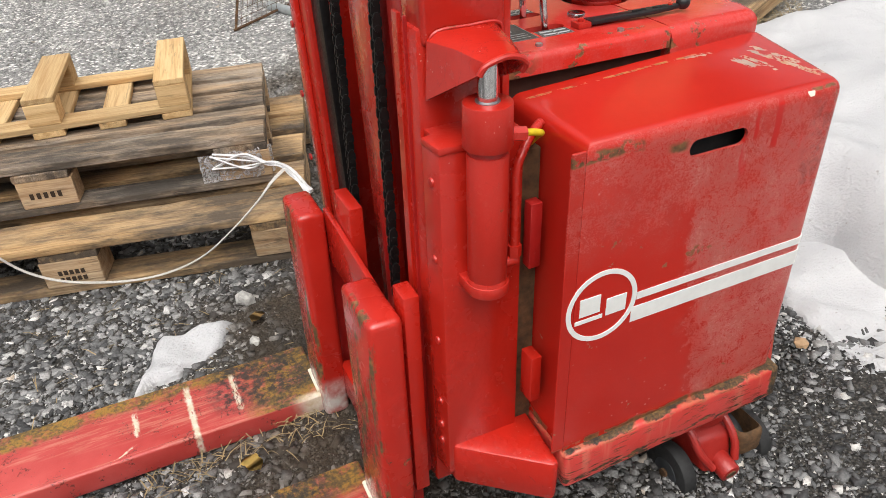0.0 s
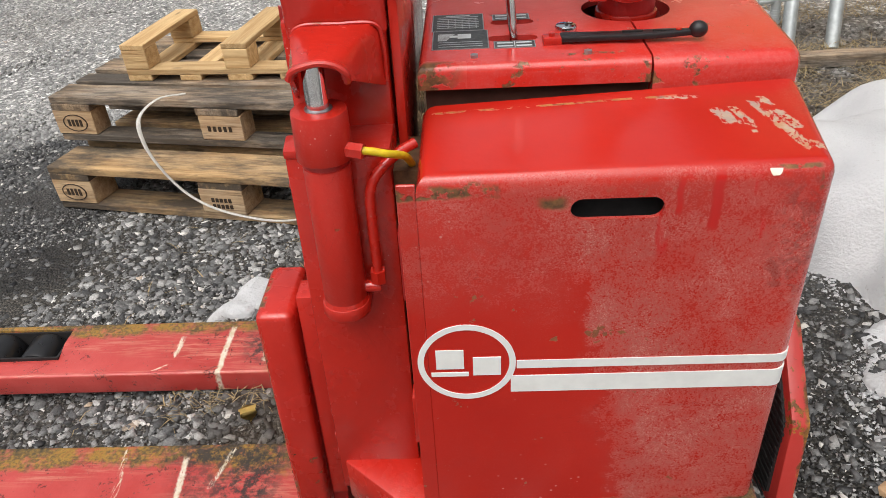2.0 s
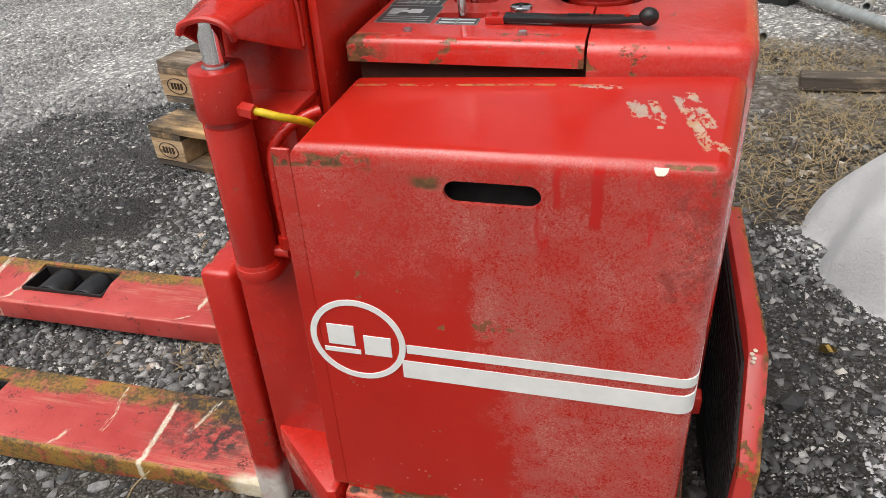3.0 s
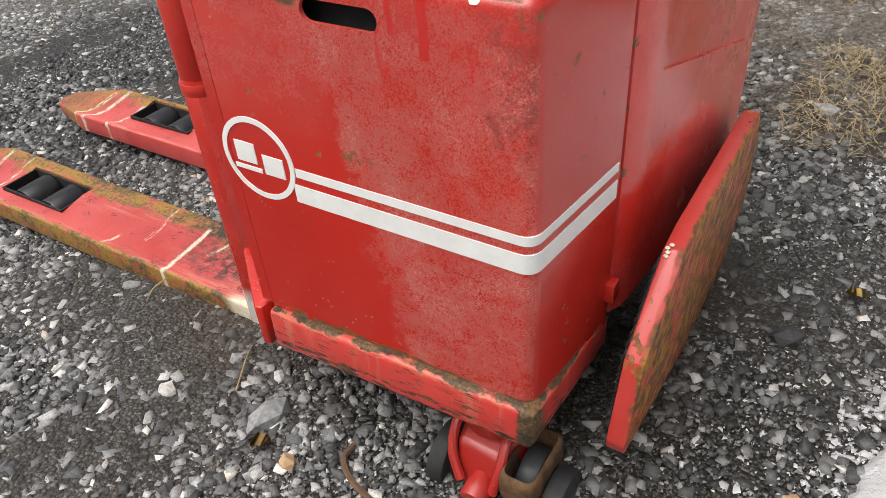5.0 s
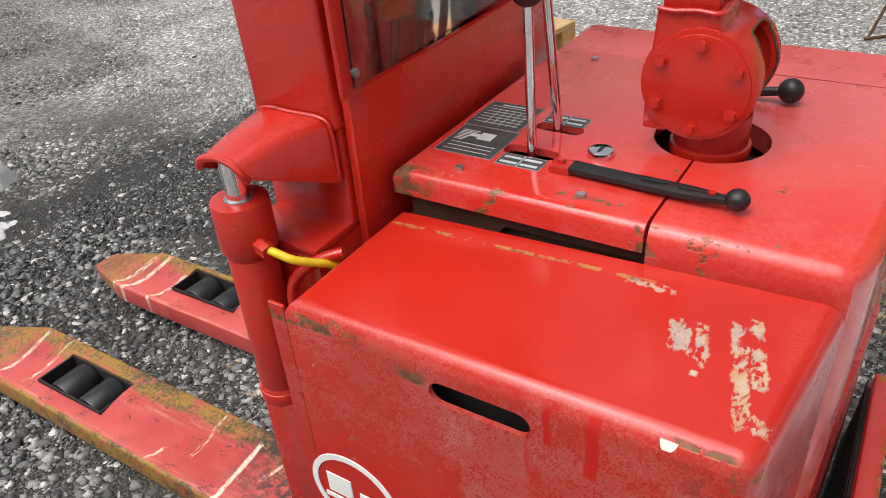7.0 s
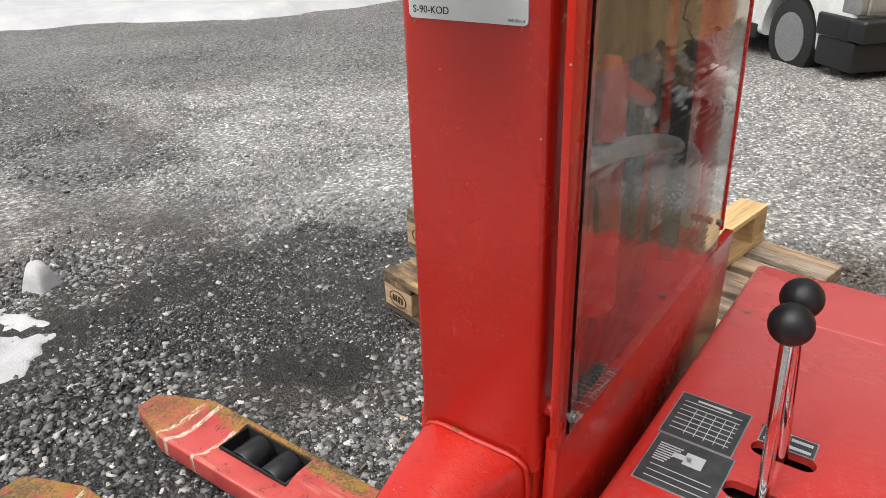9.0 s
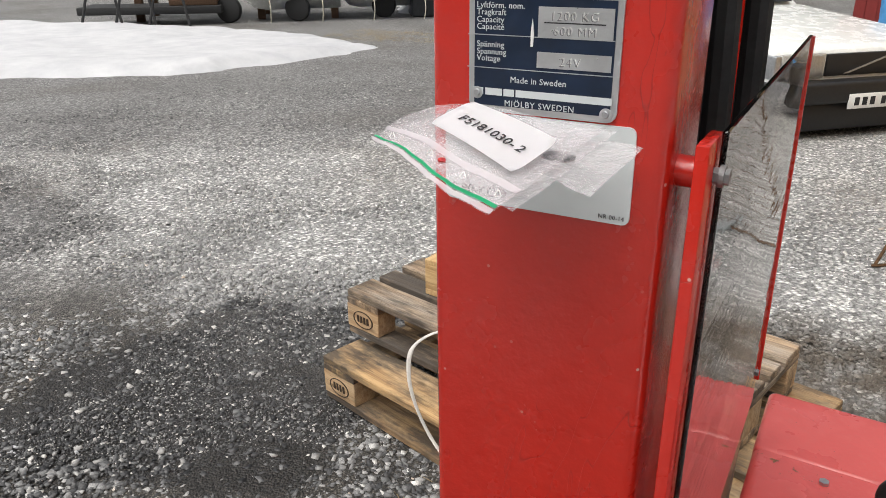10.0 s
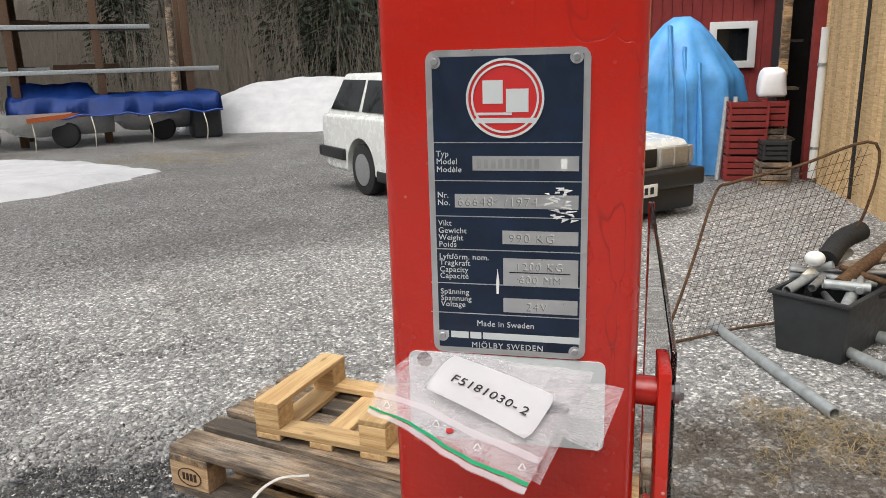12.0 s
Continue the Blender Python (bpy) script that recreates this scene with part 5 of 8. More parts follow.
    g = part("clear_guard", hexa([(0.4655, 0.772, 0.875), (0.4680, 0.772, 0.875), (0.4690, 1.108, 0.885), (0.4665, 1.108, 0.885),
                                  (0.4545, 0.782, 1.196), (0.4570, 0.782, 1.196), (0.4580, 1.108, 1.200), (0.4555, 1.108, 1.200)], 0.0006, 1), M_GUARD, STACKER, "scratched clear plastic guard panel")
    g.visible_shadow = False
    for ya, yb in ((0.7585, 0.7865),):
        part("guard_bar", hexa([(0.4595, ya, 0.868), (0.4650, ya, 0.868), (0.4650, yb, 0.868), (0.4595, yb, 0.868),
                                (0.4485, ya + 0.004, 1.194), (0.4540, ya + 0.004, 1.194), (0.4540, yb + 0.004, 1.194), (0.4485, yb + 0.004, 1.194)], 0.001), M_RED, g, "red flat bar")
    part("edge_strip", hexa([(0.4655, 1.1085, 0.905), (0.4705, 1.1085, 0.905), (0.4705, 1.1125, 0.905), (0.4655, 1.1125, 0.905),
                             (0.4545, 1.1085, 1.199), (0.4595, 1.1085, 1.199), (0.4595, 1.1125, 1.199), (0.4545, 1.1125, 1.199)], 0.0006, 1), M_RED, g, "narrow red edge strip")
    for y, z in ((0.776, 0.889), (0.778, 1.179), (1.104, 0.915)):
        x = 0.468 - (z - 0.875) * 0.0343
        part("guard_bolt", rod((x - 0.004, y, z), (x + 0.0030, y, z), 0.0034, 6), M_BOLT, g)
        part("washer", rod((x - 0.001, y, z), (x + 0.0012, y, z), 0.0046, 16), M_BOLT, g)
        part("spacer", rod((x - 0.030, y, z), (x - 0.0085, y, z), 0.0065 if y < 1 else 0.0035, 14), M_RED, g)
    # lower box with the row of bolts
    part("lower_box", prism([(0.332, 0.744), (0.3365, 0.7060), (0.447, 0.7060), (0.447, 0.80), (0.346, 0.80), (0.346, 0.747)], "z", 0.200, 0.724, 0.002), M_RED, STACKER, "red lower mast box")
    part("box_top", prism([(0.331, 0.745), (0.3355, 0.7045), (0.448, 0.7045), (0.448, 0.775), (0.345, 0.775), (0.345, 0.748)], "z", 0.7235, 0.733, 0.002), M_RED_WORN, STACKER)
    for z in (0.684, 0.576, 0.446, 0.335, 0.290, 0.257):
        a, d = Vector((0.3350, 0.7240, z)), Vector((-0.993, -0.117, 0))
        part("bolt", rod(a, a + d * 0.0032, 0.0062, 18, 0.0052), M_RED_WORN, STACKER)
        part("bolt_socket", rod(a, a + d * 0.0036, 0.0030, 6), M_RED_DARK, STACKER)
    part("foot", prism([(0.344, 0.703), (0.453, 0.609), (0.464, 0.612), (0.472, 0.72), (0.44, 0.76), (0.344, 0.76)], "z", 0.182, 0.256, 0.004), M_RED, STACKER, "red wedge-shaped foot plate")
    part("hinge_leaf", box(0.449, 0.466, 0.688, 0.705, 0.545, 0.640, 0.002), M_RED_DARK, STACKER)
    part("hinge_leaf", box(0.449, 0.466, 0.672, 0.700, 0.325, 0.405, 0.002), M_RED, STACKER)
    part("back_strip", box(0.448, 0.476, 0.715, 0.80, 0.25, 0.70), M_RUST, STACKER)


build_mast()


def build_tilt_cylinder():
    c = (0.385, 0.681)
    cy = part("side_cylinder", rod((*c, 0.556), (*c, 0.7295), 0.0243, 32, None, 0.001), M_RED_WORN, STACKER, "red hydraulic side cylinder")
    part("collar", rod((*c, 0.737), (*c, 0.789), 0.0287, 32, 0.0280, 0.002), M_RED_WORN, cy)
    part("groove", rod((*c, 0.728), (*c, 0.7385), 0.0225, 32), M_RED_DARK, cy)
    part("piston_rod", rod((*c, 0.785), (*c, 0.836), 0.0112, 24), M_CHROME, cy, "chrome piston rod")
    part("seal", rod((*c, 0.7885), (*c, 0.7900), 0.0140, 24), M_STEEL, cy)
    b = [(c[0] + 0.0272 * math.cos(a), c[1] + 0.0272 * math.sin(a)) for a in (math.pi + math.pi * k / 14 for k in range(15))]
    part("base_bracket", prism(b + [(c[0] + 0.0272, 0.708), (c[0] - 0.0272, 0.708)], "z", 0.542, 0.558, 0.002), M_RED_WORN, cy)
    part("weld_bead", rod((*c, 0.558), (*c, 0.563), 0.0258, 32, 0.0245), M_RED, cy)
    # folded hood over the rod
    lip = [(0.365, 0.6615, 0.8275), (0.372, 0.660, 0.8375), (0.394, 0.659, 0.8435), (0.411, 0.660, 0.8400), (0.4195, 0.661, 0.8320), (0.4190, 0.667, 0.8220)]
    root = [(0.346, 0.758, 0.770), (0.350, 0.758, 0.838), (0.360, 0.758, 0.847), (0.434, 0.758, 0.847), (0.442, 0.758, 0.838), (0.445, 0.758, 0.780)]
    mid = [tuple((a + b) / 2 + d for a, b, d in zip(p, q, (0, 0, 0.003 if 0 < i < 5 else 0))) for i, (p, q) in enumerate(zip(lip, root))]
    bm = bmesh.new()
    loops = [[bm.verts.new(p) for p in row] for row in (lip, mid, root)]
    for a, b2 in zip(loops, loops[1:]):
        for i in range(5):
            bm.faces.new((a[i], a[i + 1], b2[i + 1], b2[i]))
    bmesh.ops.recalc_face_normals(bm, faces=bm.faces)
    bmesh.ops.solidify(bm, geom=bm.faces[:], thickness=0.005)
    bmesh.ops.recalc_face_normals(bm, faces=bm.faces)
    part("rod_hood", bm, M_RED, STACKER, "folded red steel hood over the piston rod", None, 50)
    part("hood_rim", tube([(x, y + 0.001, z - 0.002) for x, y, z in lip], 0.0036, 8, 6), M_RED_WORN, STACKER)
    part("weld", tube([(0.349, 0.757, 0.77), (0.352, 0.756, 0.83), (0.362, 0.756, 0.847), (0.40, 0.756, 0.848), (0.437, 0.756, 0.847), (0.445, 0.757, 0.83), (0.446, 0.757, 0.786)], 0.0020, 6, 10), M_RED_WORN, STACKER)
    # pipe and hose
    pipe = part("oil_pipe", tube([(0.424, 0.684, 0.590), (0.424, 0.684, 0.66), (0.426, 0.686, 0.695), (0.438, 0.692, 0.715), (0.458, 0.705, 0.728), (0.474, 0.715, 0.733)], 0.0058, 12), M_RED, STACKER, "red painted oil pipe")
    part("nut", rod((0.424, 0.684, 0.578), (0.424, 0.684, 0.594), 0.0092, 6), M_RED, pipe)
    part("elbow", rod((0.398, 0.684, 0.572), (0.426, 0.684, 0.572), 0.0075, 12), M_RED, pipe)
    hose = part("yellow_hose", tube([(0.422, 0.6690, 0.7485), (0.434, 0.6700, 0.7465), (0.447, 0.6740, 0.7415), (0.457, 0.686, 0.734), (0.464, 0.705, 0.722), (0.468, 0.73, 0.700)], 0.0042, 12), M_YELLOW, STACKER, "yellow hydraulic hose with red nut")
    part("nut", rod((0.408, 0.672, 0.749), (0.426, 0.668, 0.7475), 0.0085, 6), M_RED, hose)


build_tilt_cylinder()


def build_fork(y0, y1, hole_y0, hole_y1, post_y0, post_y1, post_top, mat):
    """One fork blade with its twin rollers and upright shank, built about the blade's own centre line."""
    yc = (y0 + y1) / 2
    h = (y1 - y0) / 2
    tip = -0.872
    plan = [(tip, -h * 0.34), (tip + 0.03, -h * 0.52), (tip + 0.17, -h), (0.255, -h), (0.255, h), (tip + 0.17, h), (tip + 0.03, h * 0.52), (tip, h * 0.34)]
    at = Matrix.Translation((-0.75, yc, 0))
    sh = [(x + 0.75, y) for x, y in plan]
    blade = prism(sh, "z", 0.002, 0.053, 0.006, 3)
    for v in blade.verts:
        if v.co.x < 0.05:
            k = min(1.0, (0.05 - v.co.x) / 0.17)
            v.co.z = v.co.z * (1 - 0.45 * k) + 0.002 * k
    hole = box(-0.567 + 0.75, -0.352 + 0.75, hole_y0 - yc, hole_y1 - yc, -0.1, 0.2)
    fork = part("fork", cut(blade, hole), mat, STACKER, "worn red fork blade with rust and white paint strokes", at)
    for x in (-0.507, -0.412):
        r = part("roller", rod((x + 0.75, hole_y0 - yc + 0.006, 0.008), (x + 0.75, hole_y1 - yc - 0.006, 0.008), 0.0425, 32, None, 0.005), M_ROLLER, fork, "black load roller")
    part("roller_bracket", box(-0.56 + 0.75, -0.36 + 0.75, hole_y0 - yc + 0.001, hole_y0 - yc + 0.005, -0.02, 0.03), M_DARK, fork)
    # dark floor and walls colour the roller hole as if in shade
    part("hole_shade_floor", box(-0.566 + 0.75, -0.353 + 0.75, hole_y0 - yc, hole_y1 - yc, -0.030, -0.026), M_DARK, fork)
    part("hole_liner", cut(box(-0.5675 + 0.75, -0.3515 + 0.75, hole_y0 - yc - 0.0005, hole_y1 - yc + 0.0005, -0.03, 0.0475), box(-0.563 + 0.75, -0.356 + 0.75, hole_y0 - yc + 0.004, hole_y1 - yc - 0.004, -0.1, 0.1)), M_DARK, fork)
    post = part("fork_shank", box(0.246, 0.296, post_y0, post_y1, 0.01, post_top, 0.010, 3), M_SHANK, STACKER, "red upright fork shank with scraped edges and a white-primed foot")
    part("heel_weld", tube([(0.246, y, 0.056 + 0.002 * math.sin(60 * y)) for y in np.linspace(max(y0 + 0.01, post_y0), min(y1 - 0.01, post_y1), 8)], 0.0045, 8, 4), M_CREAM_WHITE, post, "white-primed weld at the fork heel")
    return fork


build_fork(0.750, 0.925, 0.797, 0.888, 0.748, 0.866, 0.480, M_FORK)
build_fork(1.112, 1.278, 1.175, 1.262, 1.088, 1.185, 0.468, M_FORK_FAR)


def build_carriage():
    part("carriage_bar", hexa([(0.296, 0.86, 0.365), (0.306, 0.86, 0.365), (0.306, 1.10, 0.365), (0.296, 1.10, 0.365),
                               (0.296, 0.86, 0.452), (0.306, 0.86, 0.452), (0.306, 1.10, 0.470), (0.296, 1.10, 0.470)], 0.002), M_RED, STACKER, "red fork carriage bar")
    part("carriage_plate", box(0.302, 0.325, 0.76, 0.80, 0.12, 0.50, 0.002), M_RED, STACKER)
    part("carriage_plate", box(0.307, 0.330, 0.985, 1.06, 0.12, 0.52, 0.002), M_RED, STACKER)
    part("carriage_sill", box(0.290, 0.310, 0.86, 1.10, 0.06, 0.13, 0.003), M_RED, STACKER)
    for y in (0.806, 1.14):
        part("shank_web", box(0.294, 0.32, y - 0.03, y + 0.03, 0.02, 0.42, 0.003), M_RED_DARK, STACKER)


build_carriage()


def step_paint():
    """Worn red paint, scraped to rust and yellow primer along the edges and in long streaks."""
    m = Mat("platform_paint", 0.4, 0, 0.15)
    x, y, z = m.xyz()
    tone = m.ramp(m.noise(7, 5), [(0.3, (0.48, 0.030, 0.022)), (0.7, (0.58, 0.065, 0.055))])
    wob = m.math("MULTIPLY", m.math("SUBTRACT", m.noise(30, 5), 0.5), 0.02)
    rim = m.span(m.math("ADD", x, wob), 0.020, 0.05, 0.002)
    rim = m.math("MULTIPLY", rim, m.ramp(m.noise(24, 6, None, 0.7), [(0.40, 0.1), (0.52, 1.0)]))
    streak = m.math("MULTIPLY", m.ramp(m.noise(1, 5, m.scaled((20, 70, 9))), [(0.51, 0.0), (0.57, 1.0)]), m.span(x, 0.0228, 0.05, 0.001))
    nick = m.ramp(m.math("MULTIPLY", m.noise(9, 3), m.noise(70, 5)), [(0.325, 0.0), (0.345, 1.0)])
    rust = m.math("MAXIMUM", m.math("MAXIMUM", rim, streak), nick)
    col = m.mix(rust, tone, m.ramp(m.noise(45, 5), [(0.30, (0.040, 0.026, 0.014)), (0.48, (0.17, 0.075, 0.020)), (0.62, (0.42, 0.20, 0.020)), (0.75, (0.20, 0.09, 0.03))]))
    m.color(col)
    m.rough(m.ramp(rust, [(0.0, 0.32), (1.0, 0.8)]))
    m.bump(m.math("SUBTRACT", m.math("MULTIPLY", m.noise(80, 4), 0.4), rust), 0.0012, 0.6)
    return m.m


M_STEP = step_paint()


def build_platform():
    """The folded-up standing platform with its rubber side towards the truck."""
    out = [(0.697, 0.150), (0.691, 0.170), (0.7102, 0.2993), (0.809, 0.398), (0.85, 0.404), (1.19, 0.392), (1.245, 0.32), (1.30, 0.17), (1.22, 0.072), (0.97, 0.070)]
    bm = prism(out, "x", 0.0, 0.025, 0.003)
    lean = Matrix.Translation((0.9480, 0.75, 0.28)) @ Matrix.Rotation(radians(0.4), 4, "Z") @ Matrix.Rotation(radians(2.2), 4, "Y") @ Matrix.Translation((0, -0.75, -0.28))
    p = part("step_platform", bm, M_STEP, STACKER, "red folded-up steel standing platform with scraped edges", lean)
    rub = part("rubber_mat", prism([(0.712, 0.165), (0.728, 0.290), (0.816, 0.380), (1.18, 0.372), (1.27, 0.17), (1.20, 0.09), (0.97, 0.088)], "x", -0.004, 0.001), M_RUBBER, p, "black ribbed rubber mat")
    for k in range(20):
        z = 0.150 + k * 0.0112
        part("rib", box(-0.0058, -0.0035, 0.716 + 0.10 * max(0, z - 0.28) / 0.10, 1.20, z, z + 0.005), M_RUBBER, rub)
    part("paint_chip", join(*[ball((0.006 + 0.005 * math.sin(3 * k), 0.800 + 0.004 * k, 0.393 + 0.003 * k), 0.0032, (1, 1, 0.5), 8) for k in range(4)]), M_CREAM_WHITE, p, "chip showing white primer")
    part("pivot", rod((0.86, 1.05, 0.22), (0.945, 1.05, 0.21), 0.014, 16), M_RUBBER, STACKER, "black platform pivot")


build_platform()


def build_caster(x, y):
    """Swivel caster: drum under the frame, cast yoke with a raised rib and a guard loop, twin wheels outside it."""
    c = part("caster_drum", rod((x - 0.012, y + 0.012, 0.146), (x - 0.012, y + 0.012, 0.212), 0.040, 36, 0.042, 0.004), M_CASTER, STACKER, "red swivel caster drum")
    part("yoke", hexa([(x - 0.042, y - 0.052, 0.064), (x + 0.020, y - 0.052, 0.060), (x + 0.034, y + 0.030, 0.060), (x - 0.050, y + 0.030, 0.064),
                       (x - 0.050, y - 0.030, 0.126), (x + 0.022, y - 0.034, 0.120), (x + 0.040, y + 0.040, 0.150), (x - 0.054, y + 0.040, 0.152)], 0.010, 4), M_CASTER, c)
    part("rib", tube([(x + 0.016, y + 0.02, 0.154), (x + 0.020, y - 0.018, 0.140), (x + 0.022, y - 0.044, 0.112), (x + 0.018, y - 0.056, 0.080)], 0.007, 10, 5), M_CASTER, c)
    part("rib", tube([(x - 0.050, y + 0.03, 0.158), (x - 0.055, y - 0.012, 0.146), (x - 0.050, y - 0.040, 0.112), (x - 0.030, y - 0.056, 0.080)], 0.007, 10, 5), M_CASTER, c)
    part("boss", rod((x - 0.004, y - 0.074, 0.070), (x - 0.004, y - 0.03, 0.078), 0.019, 24, None, 0.003), M_CASTER, c)
    part("boss_hole", rod((x - 0.004, y - 0.0752, 0.0698), (x - 0.004, y - 0.06, 0.074), 0.010, 18), M_RUST, c)
    part("guard_loop", cut(box(x + 0.024, x + 0.078, y - 0.058, y + 0.046, 0.074, 0.130, 0.014, 4), box(x + 0.030, x + 0.072, y - 0.051, y + 0.039, 0.04, 0.20, 0.010, 3)), M_RUST, c, "rusty wheel guard")
    part("inner_wheel", rod((x + 0.036, y + 0.006, 0.062), (x + 0.066, y + 0.006, 0.062), 0.046, 32, None, 0.006), M_PLASTIC_BIN, c)
    for dx in (-0.074, 0.094):
        w = part("wheel", rod((x + dx - 0.014, y - 0.010, 0.054), (x + dx + 0.014, y - 0.010, 0.054), 0.050, 36, None, 0.006), M_RUBBER, c, "black caster wheel")
        part("rim", rod((x + dx - 0.0155, y - 0.010, 0.054), (x + dx + 0.0155, y - 0.010, 0.054), 0.027, 24, None, 0.003), M_PLASTIC_BIN, w)
        part("hub_bolt", rod((x + dx - 0.018, y - 0.010, 0.054), (x + dx + 0.018, y - 0.010, 0.054), 0.008, 6), M_RUST, w)
    part("axle", rod((x - 0.094, y - 0.010, 0.054), (x + 0.114, y - 0.010, 0.054), 0.008, 12), M_RUST, c)


build_caster(0.808, 0.664)
part("drive_wheel", rod((0.70, 0.99, 0.115), (0.775, 0.99, 0.115), 0.105, 32, None, 0.01), M_RUBBER, STACKER, "black drive wheel")



def paint_chip():
    """A flake of missing red that follows the rounded lip and shows white primer."""
    rows = []
    for k, (x0, x1) in enumerate(((0.8125, 0.8185), (0.8108, 0.8205), (0.8100, 0.8215), (0.8098, 0.8220), (0.8105, 0.8212), (0.8130, 0.8190))):
        t = radians(22 + 8.4 * k)
        rows.append([(x, 0.640 - r * math.cos(t), 0.7225 + r * math.sin(t)) for r in (0.0170, 0.0150) for x in (x0, x1)])
    v = [p for row in rows for p in row]
    f = []
    for k in range(len(rows) - 1):
        i, j = 4 * k, 4 * k + 4
        f += [(i, i + 1, j + 1, j), (i + 2, j + 2, j + 3, i + 3), (i, j, j + 2, i + 2), (i + 1, i + 3, j + 3, j + 1)]
    f += [(0, 2, 3, 1), (20, 21, 23, 22)]
    part("paint_chip", solid(v, f), M_CREAM_WHITE, STACKER, "chip showing white primer")


paint_chip()


# ---- name plate, lower plate and the bag on the mast ----
def build_name_plate():
    U0, U1, W0, W1 = 0.0199, 0.0836, 0.3463, 0.4709
    plate = part("name_plate", bevel(box(U0, U1, -0.0010, 0.0, W0, W1), 0.004, 3, lambda e: abs(e.verts[0].co.y - e.verts[1].co.y) > 0.0005), M_ALU, STACKER, "navy and aluminium maker's type plate", MAST)
    inset = 0.0026
    part("field", box(U0 + inset, U1 - inset, -0.0013, -0.0009, W0 + inset, W1 - inset), M_NAVY, plate, "navy printed field")

    def at(px, py):
        left, right = 28 + (py - 40) * 0.0309, 632 - (py - 40) * 0.0309
        return U0 + (U1 - U0) * (px - left) / (right - left), W1 - (W1 - W0) * (py - 30) / 1130

    def bar(name, x0, x1, y0, y1, mat, lift=0.0016):
        a, b = at(x0, y0), at(x1, y1)
        return part(name, box(a[0], b[0], -lift, -0.0012, b[1], a[1]), mat, plate)

    def word(text, x, y, size, mat=M_ALU_PLATE, align="LEFT", spacing=1.05, lift=0.00145, bold=0.0):
        u, w = at(x, y)
        part("lettering", lettering(text, size, 0.00012, align, spacing, bold), mat, plate, "", Matrix.Translation((u, -lift, w)))

    for y in (352, 490, 622, 748, 880, 998):
        bar("rule", 52, 605, y - 1.6, y + 1.6, M_ALU, 0.00145)
    cu, cw = at(325, 199)
    r = 0.0152
    part("emblem_disc", rod((cu, -0.0012, cw), (cu, -0.0014, cw), r, 48), plain("emblem_red", (0.55, 0.02, 0.02), 0.4), plate, "red emblem disc")
    for a, b in ((0.0143, 0.0152), (0.0124, 0.0132)):
        part("emblem_ring", ring((cu, cw), "y", a, b, -0.00175, -0.0013, 48), M_ALU_PLATE, plate)
    for x0, x1, y0, y1 in ((244, 318, 136, 216), (330, 410, 166, 246), (218, 436, 266, 284), (214, 350, 247, 256)):
        bar("emblem_block", x0, x1, y0, y1, M_ALU_PLATE, 0.0016)
    S = 0.0033
    for x, y, t in ((70, 402, "Typ"), (71, 430, "Model"), (72, 459, "Modèle"), (75, 553, "Nr."), (76, 581, "No."), (78, 658, "Vikt"), (79, 686, "Gewicht"), (80, 713, "Weight"), (81, 739, "Poids"),
                    (82, 786, "Lyftförm. nom."), (83, 810, "Tragkraft"), (84, 836, "Capacity"), (85, 861, "Capacité"), (87, 923, "Spänning"), (88, 949, "Spannung"), (89, 973, "Voltage")):
        word(t, x, y, S)
    word("Made in Sweden", 322, 1046, S * 1.05, align="CENTER")
    word("MJÖLBY SWEDEN", 328, 1134, S * 1.05, align="CENTER", spacing=1.15)
    for x0, x1 in ((76, 118), (126, 190), (196, 236), (242, 582)):
        bar("print_bar", x0, x1, 1072, 1098, M_ALU_PLATE, 0.00145)
    for x0, x1, y0, y1 in ((206, 585, 400, 452), (140, 582, 539, 589), (314, 580, 672, 722), (316, 577, 776, 880), (316, 574, 930, 985)):
        bar("stamp_field", x0, x1, y0, y1, M_ALU)
    part("stamp_line", box(at(338, 828)[0], at(552, 828)[0], -0.0018, -0.0015, at(0, 831)[1], at(0, 827)[1]), M_INK, plate)
    # stamped figures: white offset copy paints the lit edge, grey copy the shadow
    for x, y, t, s in ((150, 583, "66648  /1974", 0.0050), (335, 716, "990 KG", 0.0050), (358, 822, "1200 KG", 0.0045), (370, 872, "600 MM", 0.0045), (395, 977, "24V", 0.0048)):
        word(t, x + 4, y - 4, s, M_WHITE, spacing=1.2, lift=0.00178, bold=-0.00012)
        word(t, x, y, s, M_STAMP, spacing=1.2, lift=0.0018, bold=-0.00012)
    for k in range(9):
        bar("stamped_bar", 222 + 26 * k, 238 + 26 * k, 410, 444, M_STEEL, 0.0018)
    bar("stamped_bar", 525, 545, 410, 444, M_WHITE, 0.0018)
    # bare scratches through the print
    rng = random.Random(5)
    for k in range(26):
        x, y = 470 + 80 * rng.random() + 20 * (k / 26), 515 + 120 * (k / 26)
        u, w = at(x, y)
        l, h, tilt = rng.uniform(0.0006, 0.0024), rng.uniform(0.0002, 0.0006), rng.uniform(-0.5, 0.5)
        part("scratch", prism([(u - l, w - h + tilt * l), (u + l, w - h * 0.3 + tilt * -l), (u + l * 0.7, w + h), (u - l * 0.8, w + h * 0.7)], "y", -0.00185, -0.0012), M_WHITE, plate)
    u, w = at(296, 868)
    part("scratch", prism([(u, w + 0.0055), (u + 0.0007, w), (u + 0.0004, w - 0.005), (u - 0.0005, w - 0.005), (u - 0.0006, w)], "y", -0.0018, -0.0012), M_WHITE, plate)
    for x, y in ((64, 70), (582, 64), (95, 1092), (563, 1130)):
        u, w = at(x, y)
        part("rivet", rod((u, -0.0024, w), (u, -0.0008, w), 0.0012, 16, 0.0018), M_STEEL, plate)
